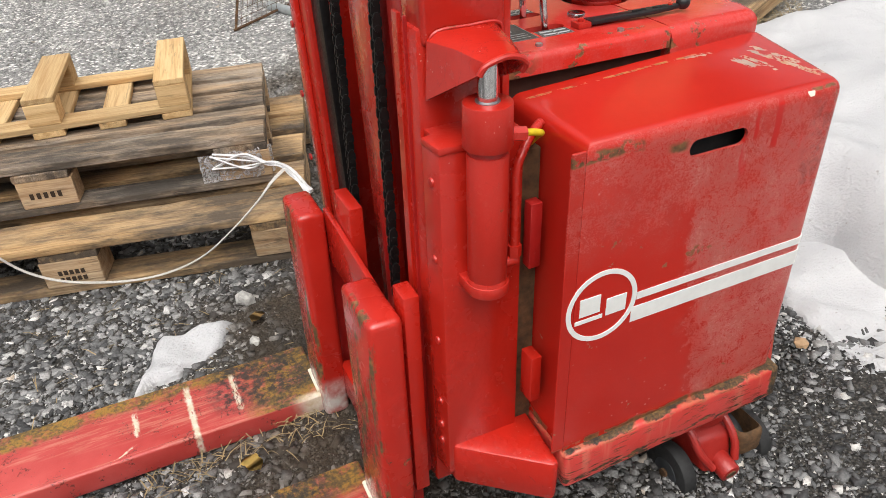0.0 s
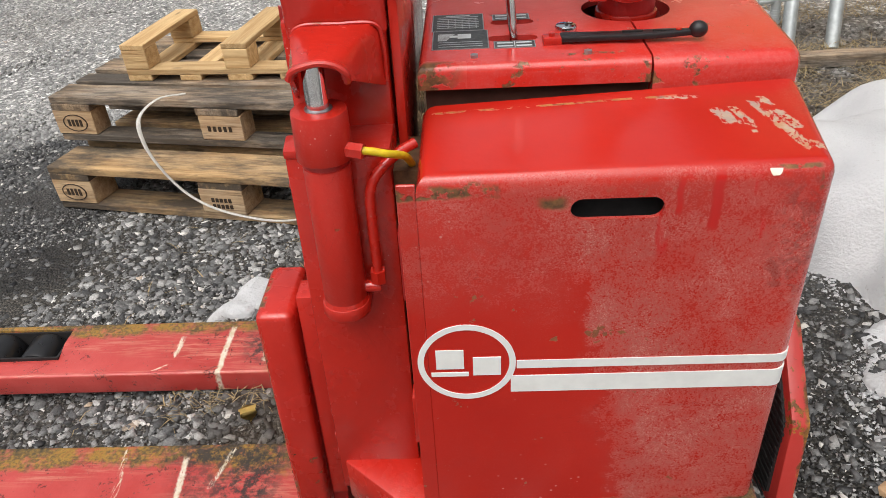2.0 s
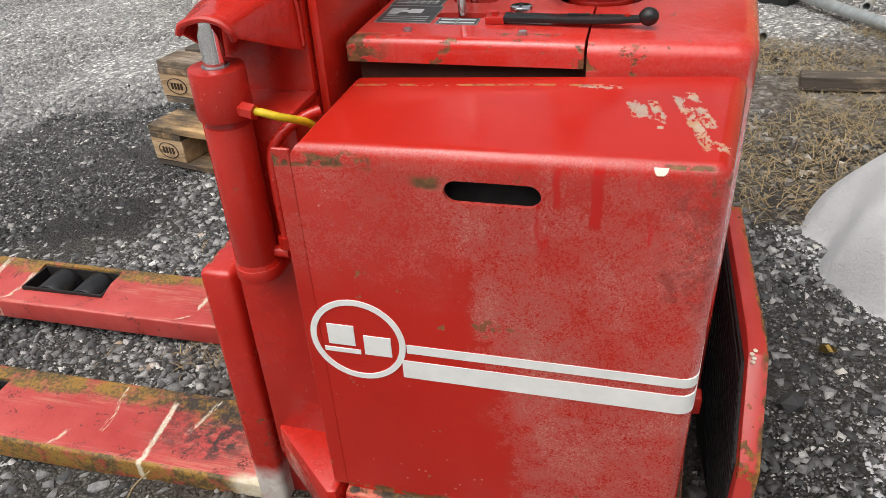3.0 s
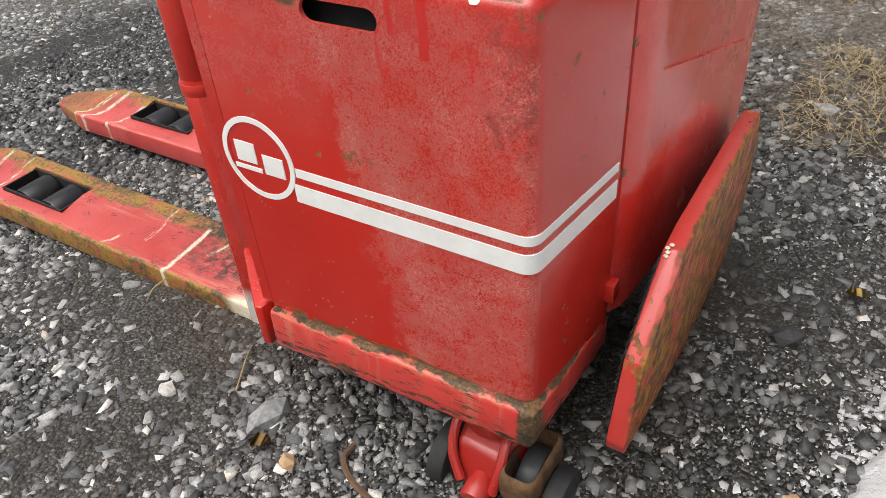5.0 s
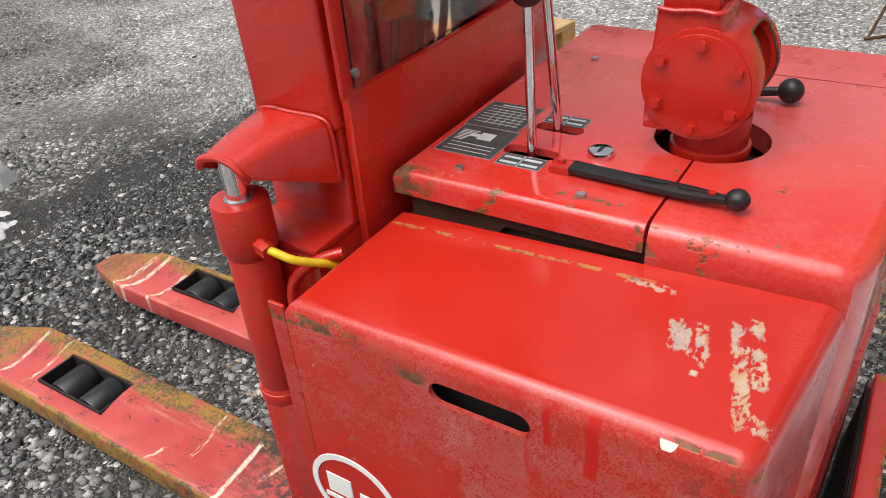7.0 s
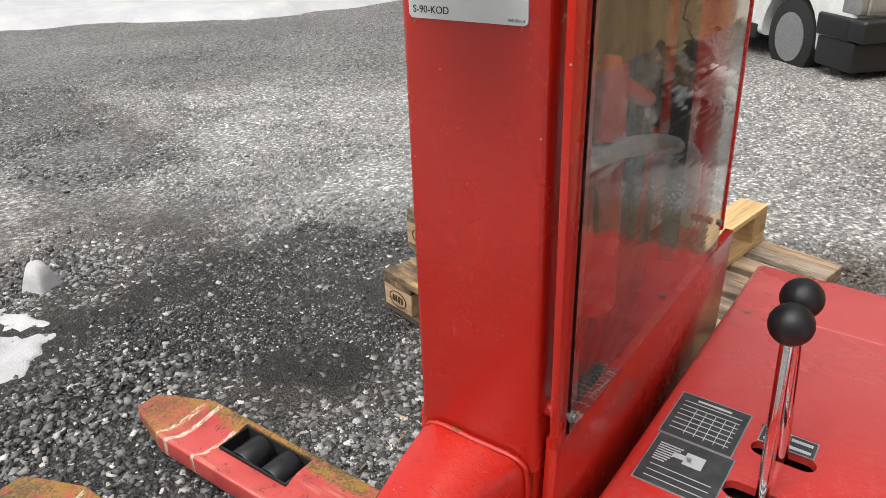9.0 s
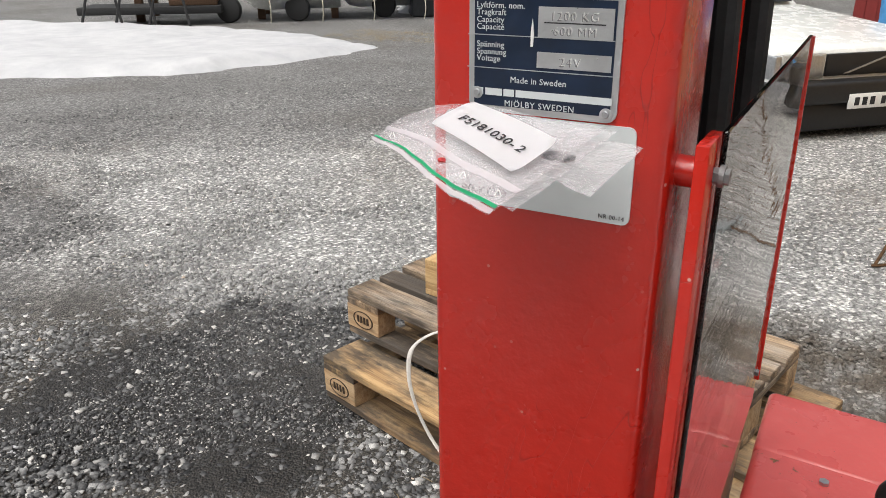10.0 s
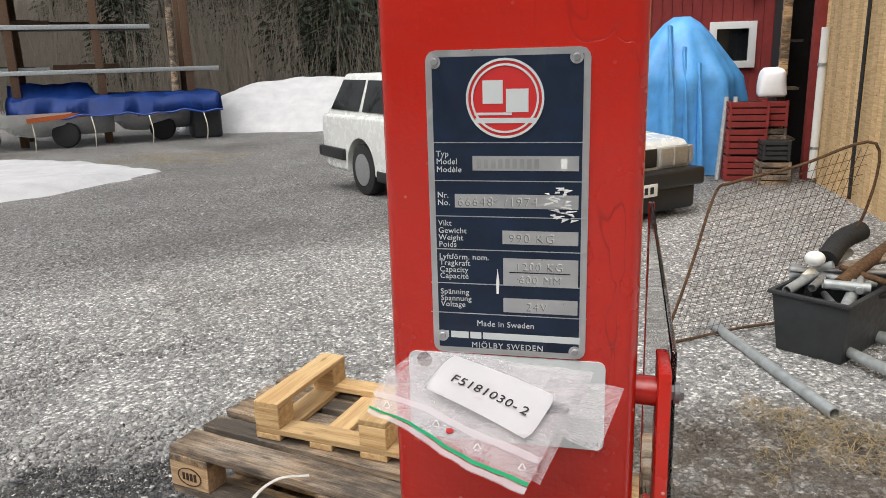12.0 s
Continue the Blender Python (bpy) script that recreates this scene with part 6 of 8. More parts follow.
        part("rivet_washer", rod((u, -0.0016, w), (u, -0.0008, w), 0.0025, 20), M_ALU, plate)
    low = part("code_plate", bevel(box(0.0084, 0.0920, -0.0009, 0.0, 0.3057, 0.3455), 0.003, 3, lambda e: abs(e.verts[0].co.y - e.verts[1].co.y) > 0.0005), M_ALU_PLATE, STACKER, "pale aluminium code plate half hidden by a bag", MAST)
    part("lettering", lettering("NR 00-14", 0.0026, 0.0001, "RIGHT", 1.05), M_INK, low, "", Matrix.Translation((0.0900, -0.0010, 0.3075)))
    part("lettering", lettering("S-90-KOD", 0.0062, 0.0001, "LEFT", 1.0), M_INK, low, "", Matrix.Translation((0.0115, -0.0010, 0.3090)))
    part("hole", rod((0.0155, -0.0012, 0.3420), (0.0155, -0.0008, 0.3420), 0.0033, 20), M_INK, low)


build_name_plate()


def build_bag():
    bag = thing("zip_bag", "small clear zip bag with white numbered label taped to the mast", "plastic bag", Matrix.Rotation(radians(1.7), 4, "Y"))
    A, B, C, D = Vector((0.3440, 0.7015, 1.1940)), Vector((0.4040, 0.6790, 1.1830)), Vector((0.4200, 0.7430, 1.2005)), Vector((0.3550, 0.7500, 1.2010))
    up = (B - A).cross(D - A).normalized()

    def at(u, v, lift=0.0):
        p = A.lerp(B, u).lerp(D.lerp(C, u), v)
        p = p + (A - B) * 0.10 * math.sin(math.pi * v) * max(0.0, 1 - 2.2 * u)
        wave = 0.0022 * math.sin(math.pi * v) * math.sin(math.pi * u) + 0.0012 * noise.noise((u * 4, v * 5, 1.3)) + 0.0006 * noise.noise((u * 11, v * 9, 4.0)) + 0.0011 * math.sin(u * 6.5) * (1 - v)
        return p + up * (wave + lift)

    def sheet(u0, u1, v0, v1, lift, nu=26, nv=18, thick=0.0003):
        bm = bmesh.new()
        g = [[bm.verts.new(at(u0 + (u1 - u0) * i / nu, v0 + (v1 - v0) * j / nv, lift)) for i in range(nu + 1)] for j in range(nv + 1)]
        for j in range(nv):
            for i in range(nu):
                bm.faces.new((g[j][i], g[j][i + 1], g[j + 1][i + 1], g[j + 1][i]))
        bmesh.ops.solidify(bm, geom=bm.faces[:], thickness=thick)
        bmesh.ops.recalc_face_normals(bm, faces=bm.faces)
        return bm

    part("film", sheet(0, 1, 0, 1, 0), M_BAG, bag, "crumpled clear film", None, 60)
    part("back_film", sheet(0.02, 1.04, 0.14, 1.05, -0.0030), M_BAG, bag, "", None, 60)
    part("zip", sheet(0.0, 1.0, 0.040, 0.064, 0.0008, 30, 2), M_GREEN, bag, "green zip strip", None, 60)
    part("band", sheet(0.0, 1.0, 0.0, 0.035, 0.0005, 30, 2), M_BAG_BAND, bag, "", None, 60)
    part("band", sheet(0.0, 1.0, 0.20, 0.25, 0.0005, 30, 2), M_BAG_BAND, bag, "", None, 60)
    TL, TR, BR, BL = Vector((0.3680, 0.7345, 1.2050)), Vector((0.4105, 0.7205, 1.1985)), Vector((0.4025, 0.7000, 1.1905)), Vector((0.3615, 0.7135, 1.2000))
    bow = (BR - BL).cross(TL - BL).normalized()

    def on_label(u, v, lift=0.0):
        return BL.lerp(BR, u).lerp(TL.lerp(TR, u), v) + bow * (lift + 0.0008 * math.sin(math.pi * u))
    bm = bmesh.new()
    g = [[bm.verts.new(on_label(0.5 + (i / 16 - 0.5) * (0.93 if j in (0, 8) else 0.985 if j in (1, 7) else 1.0), j / 8, 0.0010)) for i in range(17)] for j in range(9)]
    for j in range(8):
        for i in range(16):
            bm.faces.new((g[j][i], g[j][i + 1], g[j + 1][i + 1], g[j + 1][i]))
    bmesh.ops.solidify(bm, geom=bm.faces[:], thickness=0.0003)
    bmesh.ops.recalc_face_normals(bm, faces=bm.faces)
    lab = part("paper_label", bm, M_PAPER, bag, "white printed paper label", None, 60)
    text = "F5181030-2"
    rt = (on_label(0.9, 0.5) - on_label(0.1, 0.5)).normalized()
    nrm = bow
    upw = nrm.cross(rt).normalized()
    for i, ch in enumerate(text):
        p = on_label(0.16 + 0.073 * i, 0.36, 0.0017)
        m = Matrix(((rt.x, -nrm.x, upw.x, p.x), (rt.y, -nrm.y, upw.y, p.y), (rt.z, -nrm.z, upw.z, p.z), (0, 0, 0, 1)))
        part("lettering", lettering(ch, 0.0060, 0.00008, "LEFT", 1.0, 0.0), M_INK, lab, "", m)
    part("punched_hole", rod(at(0.48, 0.16, 0.0004), at(0.48, 0.16, 0.0009), 0.0014, 16), M_RED_DARK, bag)
    for u, v in ((0.40, 0.15), (0.66, 0.15), (0.93, 0.14), (0.10, 0.14)):
        c = [(0.0017 * math.sin(k * 2.094), 0.0017 * math.cos(k * 2.094)) for k in range(3)]
        bars = [tube([(ax * 0.9 + bx * 0.1, ay * 0.9 + by * 0.1, 0), ((ax + bx) / 2, (ay + by) / 2, 0), (ax * 0.2 + bx * 0.8, ay * 0.2 + by * 0.8, 0)], 0.00022, 5, 2) for (ax, ay), (bx, by) in zip(c, c[1:] + c[:1])]
        part("recycling_mark", join(*bars), M_WHITE, bag, "", Matrix.Translation(at(u, v, 0.0006)) @ Matrix.Rotation(radians(75), 4, "X"))
    # torn clear tape and the small black part inside
    part("tape", sheet(0.80, 1.24, 0.52, 0.98, -0.0045, 14, 12), M_BAG, bag, "wrinkled clear tape", None, 60)
    part("loose_key", ball(at(0.90, 0.70, -0.0045), 0.0052, (1.3, 1.0, 0.3), 14), M_PLATE_GREY, bag, "small dark part inside the bag")


build_bag()


# ---- pallets ----
def build_pallet(name, label, m, mat, mat2, group, damp_row=False):
    """A four-way pallet, 1.2 by 0.8 m: deck boards, cross boards, nine blocks and three runners. Its corner is at the origin."""
    p = thing(name, label, "pallet", m, group)
    rng = random.Random(len(label))

    def board(nm, x0, x1, y0, y1, z0, z1, mt, along="x"):
        j = lambda s: rng.uniform(-s, s)
        w = (x1 - x0, y1 - y0, z1 - z0)
        r = 0.0025
        if along == "x":
            bm = box(-w[0] / 2, w[0] / 2, -w[1] / 2, w[1] / 2, -w[2] / 2, w[2] / 2, r, 1)
            rot = Matrix.Identity(4)
        else:
            bm = box(-w[1] / 2, w[1] / 2, -w[0] / 2, w[0] / 2, -w[2] / 2, w[2] / 2, r, 1)
            rot = Matrix.Rotation(radians(90), 4, "Z")
        bmesh.ops.subdivide_edges(bm, edges=[e for e in bm.edges if abs(e.verts[0].co.x - e.verts[1].co.x) > 0.2], cuts=22 if nm == "deck_board" else 6)
        for v in bm.verts:
            v.co.y += 0.0022 * noise.noise((v.co.x * 6, v.co.y * 3, x0 * 9 + y0))
            v.co.z += 0.0016 * noise.noise((v.co.x * 5, v.co.y * 9, 5 + y0 * 7 + z0 * 31))
            bite = noise.noise((v.co.x * 11, 3 * x0 + 5 * y0, 9 + z0 * 17))
            if bite > 0.22 and v.co.z > 0 and nm == "deck_board":
                v.co.y -= math.copysign((bite - 0.22) * 0.030, v.co.y)
        at = Matrix.Translation(((x0 + x1) / 2 + j(0.003), (y0 + y1) / 2 + j(0.002), (z0 + z1) / 2)) @ Matrix.Rotation(j(0.004), 4, "Z") @ rot
        return part(nm, bm, mt, p, "", at, 40)

    for y, w in ((0, 0.145), (0.1825, 0.100), (0.3275, 0.145), (0.5175, 0.100), (0.655, 0.145)):
        board("deck_board", 0, 1.2, y, y + w, 0.122, 0.144, mat)
    for x in (0, 0.5275, 1.055):
        board("cross_board", x, x + 0.145, 0, 0.8, 0.100, 0.1215, mat, "y")
        for y, w in ((0, 0.100), (0.3275, 0.145), (0.700, 0.100)):
            board("block", x, x + 0.145, y, y + w, 0.022, 0.0995, mat2)
    for y, w in ((0, 0.100), (0.3275, 0.145), (0.700, 0.100)):
        board("runner_board", 0, 1.2, y, y + w, 0.0, 0.0215, mat)
    return p


def brand_mark(p, x, z, mat):
    """An oval burnt into a block, with plain bars for its letters."""
    part("burnt_mark", ring((0, 0), "y", 0.027, 0.0295, -0.0015, 0.001, 28), mat, p, "burnt oval brand", Matrix.Translation((x, -0.0005, z)) @ Matrix.Diagonal((1.55, 1, 0.95, 1)))
    for k in range(4):
        part("burnt_bar", box(x - 0.027 + 0.0145 * k, x - 0.018 + 0.0145 * k, -0.002, 0.001, z - 0.011, z + 0.011), mat, p)


M_BURNT = plain("burnt_mark", (0.035, 0.020, 0.010), 0.8, 0, 0.4, 60)
LOW = Matrix.Translation((-0.752, 2.012, ground_z(-0.75, 2.0) + 0.006)) @ Matrix.Rotation(radians(-16.4), 4, "Z") @ Matrix.Rotation(radians(-1.6), 4, "Y")
pal = build_pallet("pallet", "used wooden pallet, pale and damp-stained, lying on gravel", LOW, M_WOOD_EPAL, M_WOOD_BLOCK, "stacked pallets")
brand_mark(pal, 0.072, 0.060, M_BURNT)
for k in range(5):
    part("stamp_bar", box(0.565 + 0.014 * k, 0.574 + 0.014 * k, -0.002, 0.001, 0.060, 0.072), M_BURNT, pal)
    part("stamp_bar", box(0.565 + 0.014 * k, 0.574 + 0.014 * k, -0.002, 0.001, 0.040, 0.052), M_BURNT, pal)
UP = Matrix.Translation((-0.737, 2.125, 0.138)) @ Matrix.Rotation(radians(-13.5), 4, "Z") @ Matrix.Diagonal((0.947, 0.71, 0.985, 1))
pal = build_pallet("pallet", "weathered grey wooden pallet, dark with damp, stacked on another pallet", UP, M_WOOD_GREY, M_WOOD_BLOCK, "stacked pallets")
brand_mark(pal, 0.072, 0.060, M_BURNT)
for k in range(5):
    part("stamp_bar", box(0.555 + 0.018 * k, 0.565 + 0.018 * k, -0.002, 0.001, 0.050, 0.066), M_BURNT, pal)


def build_small_pallet():
    m = Matrix.Translation((-0.512, 2.212, 0.2805)) @ Matrix.Rotation(radians(-9.5), 4, "Z")
    p = thing("pallet", "small new pale pine pallet lying upside down on the stack", "pallet", m, "stacked pallets")
    def bd(nm, x0, x1, y0, y1, z0, z1, lengthwise_y=False):
        bm = box(x0, x1, y0, y1, z0, z1, 0.002, 1)
        if lengthwise_y:
            c = ((x0 + x1) / 2, (y0 + y1) / 2, (z0 + z1) / 2)
            bm.free()
            bm = box(-(y1 - y0) / 2, (y1 - y0) / 2, -(x1 - x0) / 2, (x1 - x0) / 2, -(z1 - z0) / 2, (z1 - z0) / 2, 0.002, 1)
            return part(nm, bm, M_WOOD_NEW, p, "", Matrix.Translation(c) @ Matrix.Rotation(radians(90), 4, "Z"))
        return part(nm, bm, M_WOOD_NEW, p)
    L, D = 0.745, 0.37
    for x, w in ((0.0, 0.08), (0.175, 0.07), (0.332, 0.08), (0.50, 0.07), (0.665, 0.08)):
        bd("deck_board", x, x + w, 0, D, 0.0, 0.018, True)
    for y in (0.0, D - 0.07):
        bd("cross_board", 0, L, y, y + 0.07, 0.0182, 0.036)
    for x in (0.0, 0.332, 0.665):
        for y in (0.0, D - 0.075):
            bd("block", x, x + 0.08, y, y + 0.075, 0.0362, 0.096)
        bd("runner_board", x, x + 0.08, 0, D, 0.0962, 0.113, True)


build_small_pallet()


def build_strap():
    """The dirty strap that hangs in a loop across the stack, wrapped round a block at its end."""
    t = thing("plastic_strap", "dirty white strap hanging in a loop from the pallets", "strap")
    part("strap", tube([(-0.27, 2.02, 0.300), (-0.34, 1.985, 0.302), (-0.385, 1.935, 0.270), (-0.375, 1.895, 0.215), (-0.34, 1.865, 0.155), (-0.285, 1.845, 0.085), (-0.215, 1.822, 0.042), (-0.132, 1.798, 0.020), (-0.03, 1.768, 0.012),
                        (0.06, 1.742, 0.026), (0.14, 1.718, 0.062), (0.22, 1.697, 0.125), (0.29, 1.690, 0.185), (0.335, 1.70, 0.222), (0.375, 1.73, 0.232)], 0.0062, 8, 8, 0.4), M_ROPE, t)
    rng = random.Random(4)
    for k in range(7):
        j = lambda s: rng.uniform(-s, s)
        part("film_strand", tube([(0.225 + j(0.01), 1.884, 0.226 + j(0.026)), (0.30, 1.849 + j(0.004), 0.224 + j(0.022)), (0.350, 1.815 + j(0.006), 0.226 + j(0.010)), (0.375, 1.77 + j(0.004), 0.228 + j(0.004)),
                                  (0.392 + j(0.006), 1.71 + j(0.008), 0.222 + j(0.010)), (0.42 + j(0.015), 1.66 + j(0.012), 0.19 + j(0.018))], 0.0065 + j(0.002), 8, 8, 0.5), M_FILM, t, "bunched clear stretch film")
    build_film(t)


def build_film(t):
    """Stretch film bunched over the last block of the upper pallet."""
    bm = bmesh.new()
    n, k = 18, 8
    g = [[bm.verts.new(UP @ Vector((1.01 + 0.20 * i / n, -0.010 + 0.010 * noise.noise((i * 0.8, j * 0.9, 3)) + (0.03 * max(0, i - 14) / 4 if i > 14 else 0), 0.028 + 0.080 * j / k + 0.008 * noise.noise((i * 0.5, j, 8))))) for i in range(n + 1)] for j in range(k + 1)]
    for j in range(k):
        for i in range(n):
            bm.faces.new((g[j][i], g[j][i + 1], g[j + 1][i + 1], g[j + 1][i]))
    bmesh.ops.solidify(bm, geom=bm.faces[:], thickness=0.0012)
    bmesh.ops.recalc_face_normals(bm, faces=bm.faces)
    part("film", bm, M_WRAP, t, "crumpled clear stretch film over a block", None, 50)


_wrap = clear("stretch_film", (0.80, 0.79, 0.80), 0.25, 1.4, 0.45)
_wrap.to(_wrap.ramp(_wrap.noise(60, 5, None, 0.7, 1.5), [(0.42, 0.12), (0.62, 0.80)]), _wrap.b.inputs["Alpha"])
_wrap.bump(_wrap.noise(70, 4, None, 0.7, 1.2), 0.004, 0.8)
M_WRAP = _wrap.m
M_FILM = plain("bunched_stretch_film", (0.78, 0.77, 0.77), 0.22, 0, 0.15, 60, 0.003)
build_strap()


# ---- snow ----
def snow_paint():
    m = Mat("old_snow", 0.6)
    p = m.world_co()
    dirt = m.ramp(m.noise(60, 4, p), [(0.66, 0.0), (0.74, 0.6)])
    col = m.mix(dirt, m.ramp(m.noise(2.5, 4, p), [(0.3, (0.45, 0.455, 0.465)), (0.7, (0.58, 0.58, 0.58))]), (0.25, 0.23, 0.20))
    m.color(col)
    m.b.inputs["Subsurface Weight"].default_value = 0.0
    m.bump(m.math("ADD", m.noise(9, 5, p), m.math("MULTIPLY", m.noise(150, 4, p), 0.35)), 0.018, 0.7)
    return m.m


M_SNOW = snow_paint()


def snow_heap(label, outline, height, seed, step=0.035, edge=0.10, rough=0.5, lump=1.8):
    """A heap over an outline in the plan: steep at its rim, lumpy on top."""
    pts = [Vector((x, y)) for x, y in outline]
    n = len(pts)
    x0, x1 = min(p.x for p in pts), max(p.x for p in pts)
    y0, y1 = min(p.y for p in pts), max(p.y for p in pts)

    def inside(q):
        c = False
        for i in range(n):
            a, b = pts[i], pts[(i + 1) % n]
            if (a.y > q.y) != (b.y > q.y) and q.x < (b.x - a.x) * (q.y - a.y) / (b.y - a.y) + a.x:
                c = not c
        return c

    def rim(q):
        best = 9e9
        for i in range(n):
            a, b = pts[i], pts[(i + 1) % n]
            t = max(0, min(1, (q - a).dot(b - a) / max(1e-9, (b - a).length_squared)))
            best = min(best, (q - a - t * (b - a)).length)
        return best
    nx, ny = int((x1 - x0) / step) + 3, int((y1 - y0) / step) + 3
    verts, faces = [], []
    for j in range(ny):
        for i in range(nx):
            q = Vector((x0 - step + i * step, y0 - step + j * step))
            w = q + Vector((noise.noise((q.x * lump * 2.2, q.y * lump * 2.2, seed)), noise.noise((q.x * lump * 2.2, q.y * lump * 2.2, seed + 9)))) * min(0.3, edge * 0.5)
            d = rim(w) * (1 if inside(w) else -1)
            k = max(0.0, min(1.0, d / edge))
            h = height * (1 - (1 - k) ** 2.2) * (1 + rough * noise.noise((q.x * lump, q.y * lump, seed + 3)) + 0.2 * rough * noise.noise((q.x * lump * 3.3, q.y * lump * 3.3, seed)))
            verts.append((q.x, q.y, ground_z(q.x, q.y) + (h + 0.004 if d > 0 else -0.03 + max(-0.03, d * 0.4))))
    for j in range(ny - 1):
        for i in range(nx - 1):
            faces.append((j * nx + i, j * nx + i + 1, (j + 1) * nx + i + 1, (j + 1) * nx + i))
    me = bpy.data.meshes.new("snow")
    me.from_pydata(verts, [], faces)
    me.polygons.foreach_set("use_smooth", [True] * len(faces))
    me.materials.append(M_SNOW)
    return tagged(new("snow_heap", me), label, "snow", kind="stuff")


snow_heap("heap of old wet snow beside the stacker", [(1.16, 1.66), (1.24, 1.54), (1.33, 1.38), (1.35, 1.20), (1.45, 0.95), (1.5, 0.6), (1.6, 0.2), (3.4, 0.0), (4.2, 1.2), (3.2, 2.1), (2.0, 2.12), (1.5, 2.02), (1.25, 1.84)], 0.19, 2, 0.022, 0.20, 0.45, 2.6)
snow_heap("thin dirty crust of melting snow on gravel", [(1.24, 1.02), (1.30, 1.16), (1.40, 1.22), (1.9, 1.0), (2.0, 0.3), (1.4, 0.3), (1.25, 0.50), (1.22, 0.74)], 0.014, 7, 0.008, 0.06, 2.6, 6.0)
snow_heap("small patch of melting snow on gravel", [(-0.10, 1.34), (-0.075, 1.40), (-0.05, 1.44), (-0.035, 1.50), (-0.01, 1.53), (0.03, 1.505), (0.08, 1.515), (0.15, 1.49), (0.115, 1.455), (0.10, 1.42), (0.07, 1.39), (0.03, 1.385), (0.0, 1.36), (-0.05, 1.365)], 0.018, 11, 0.005, 0.022, 1.4, 9.0)
snow_heap("thin crust of melting snow on gravel", [(-1.40, 1.10), (-1.46, 1.22), (-1.56, 1.33), (-1.72, 1.36), (-1.95, 1.28), (-1.9, 1.0), (-1.6, 0.9)], 0.007, 13, 0.008, 0.08, 3.2, 7.0)
snow_heap("lump of snow on gravel", [(-1.88, 1.45), (-1.92, 1.54), (-2.02, 1.56), (-2.05, 1.47), (-1.97, 1.42)], 0.09, 17, 0.012, 0.05, 0.3)
snow_heap("long bank of old snow at the edge of the yard", [(-11.5, 4.2), (-9.9, 5.8), (-8.7, 6.9), (-7.7, 7.4), (-7.3, 8.2), (-7.2, 9.4), (-7.0, 10.6), (-7.2, 11.6), (-8.6, 12.2), (-12.0, 13.0), (-20, 10.0), (-17, 4.0)], 0.15, 19, 0.16, 0.6, 0.6, 0.6)
snow_heap("high ploughed heap of snow across the yard", [(-10.9, 18.2), (-9.5, 18.1), (-6.6, 18.6), (-4.5, 19.5), (-4.0, 22.5), (-9.0, 23.5), (-12.5, 21.0)], 1.30, 23, 0.20, 3.2, 0.16, 0.5)


RIM = [(1.22, 0.50), (1.20, 0.78), (1.22, 0.96), (1.28, 1.10), (1.32, 1.25), (1.29, 1.50), (1.16, 1.72)]


def near_rim(x, y, r):
    """Crumbs thin out away from the melting edge."""
    d = np.full(len(x), 9.0)
    for (ax, ay), (bx, by) in zip(RIM, RIM[1:]):
        t = np.clip(((x - ax) * (bx - ax) + (y - ay) * (by - ay)) / ((bx - ax) ** 2 + (by - ay) ** 2), 0, 1)
        d = np.minimum(d, np.hypot(x - ax - t * (bx - ax), y - ay - t * (by - ay)))
    return r.random(len(x)) < np.exp(-(d / 0.035) ** 2) * 0.9


scatter_stones("snow_crumbs", "crumbs of melting snow strewn along the edge of the heap", 9000, (1.05, 1.45), (0.45, 1.85), (0.002, 0.008), 31, near_rim, M_SNOW, 0.5, "snow")


def near_patch(x, y, r):
    """Crumbs round the two thin patches."""
    a = np.hypot((x + 1.62) / 0.36, (y - 1.16) / 0.30)
    b = np.hypot((x - 0.03) / 0.16, (y - 1.44) / 0.13)
    return r.random(len(x)) < np.where(x < -1, np.exp(-np.clip(a - 0.6, 0, 9) * 4) * 0.55, np.exp(-np.clip(b - 0.6, 0, 9) * 5) * 0.35)


scatter_stones("snow_crumbs", "crumbs of melting snow scattered on damp gravel", 14000, (-2.1, 0.25), (0.75, 1.65), (0.0022, 0.009), 37, near_patch, M_SNOW, 0.45, "snow")


# ---- things lying in the yard ----
def on_ground(x, y, dz=0.0):
    return Vector((x, y, ground_z(x, y) + dz))


def loose_tube(label, a, b, r, mat=None, hollow=True):
    t = thing("steel_tube", label, "steel tube")
    a, b = Vector(a), Vector(b)
    if hollow:
        bm = cut(rod(a, b, r, 20), rod(a - (b - a) * 0.05, b + (b - a) * 0.05, r * 0.78, 16))
    else:
        bm = rod(a, b, r, 20)
    part("tube", bm, mat or M_GALV, t)
    return t


loose_tube("galvanised steel tube lying on gravel beside the tub", on_ground(0.945, 4.26, 0.024), on_ground(1.262, 3.25, 0.024), 0.024)
loose_tube("short galvanised tube lying beside the tub", on_ground(1.60, 4.20, 0.03), on_ground(2.0, 3.75, 0.03), 0.03)
loose_tube("galvanised scaffold tube resting on rubble", on_ground(1.42, 3.95, 0.05), on_ground(1.80, 3.10, 0.05), 0.024)
loose_tube("galvanised scaffold tube crossing another", on_ground(1.66, 3.42, 0.09), on_ground(2.05, 4.3, 0.20), 0.018)


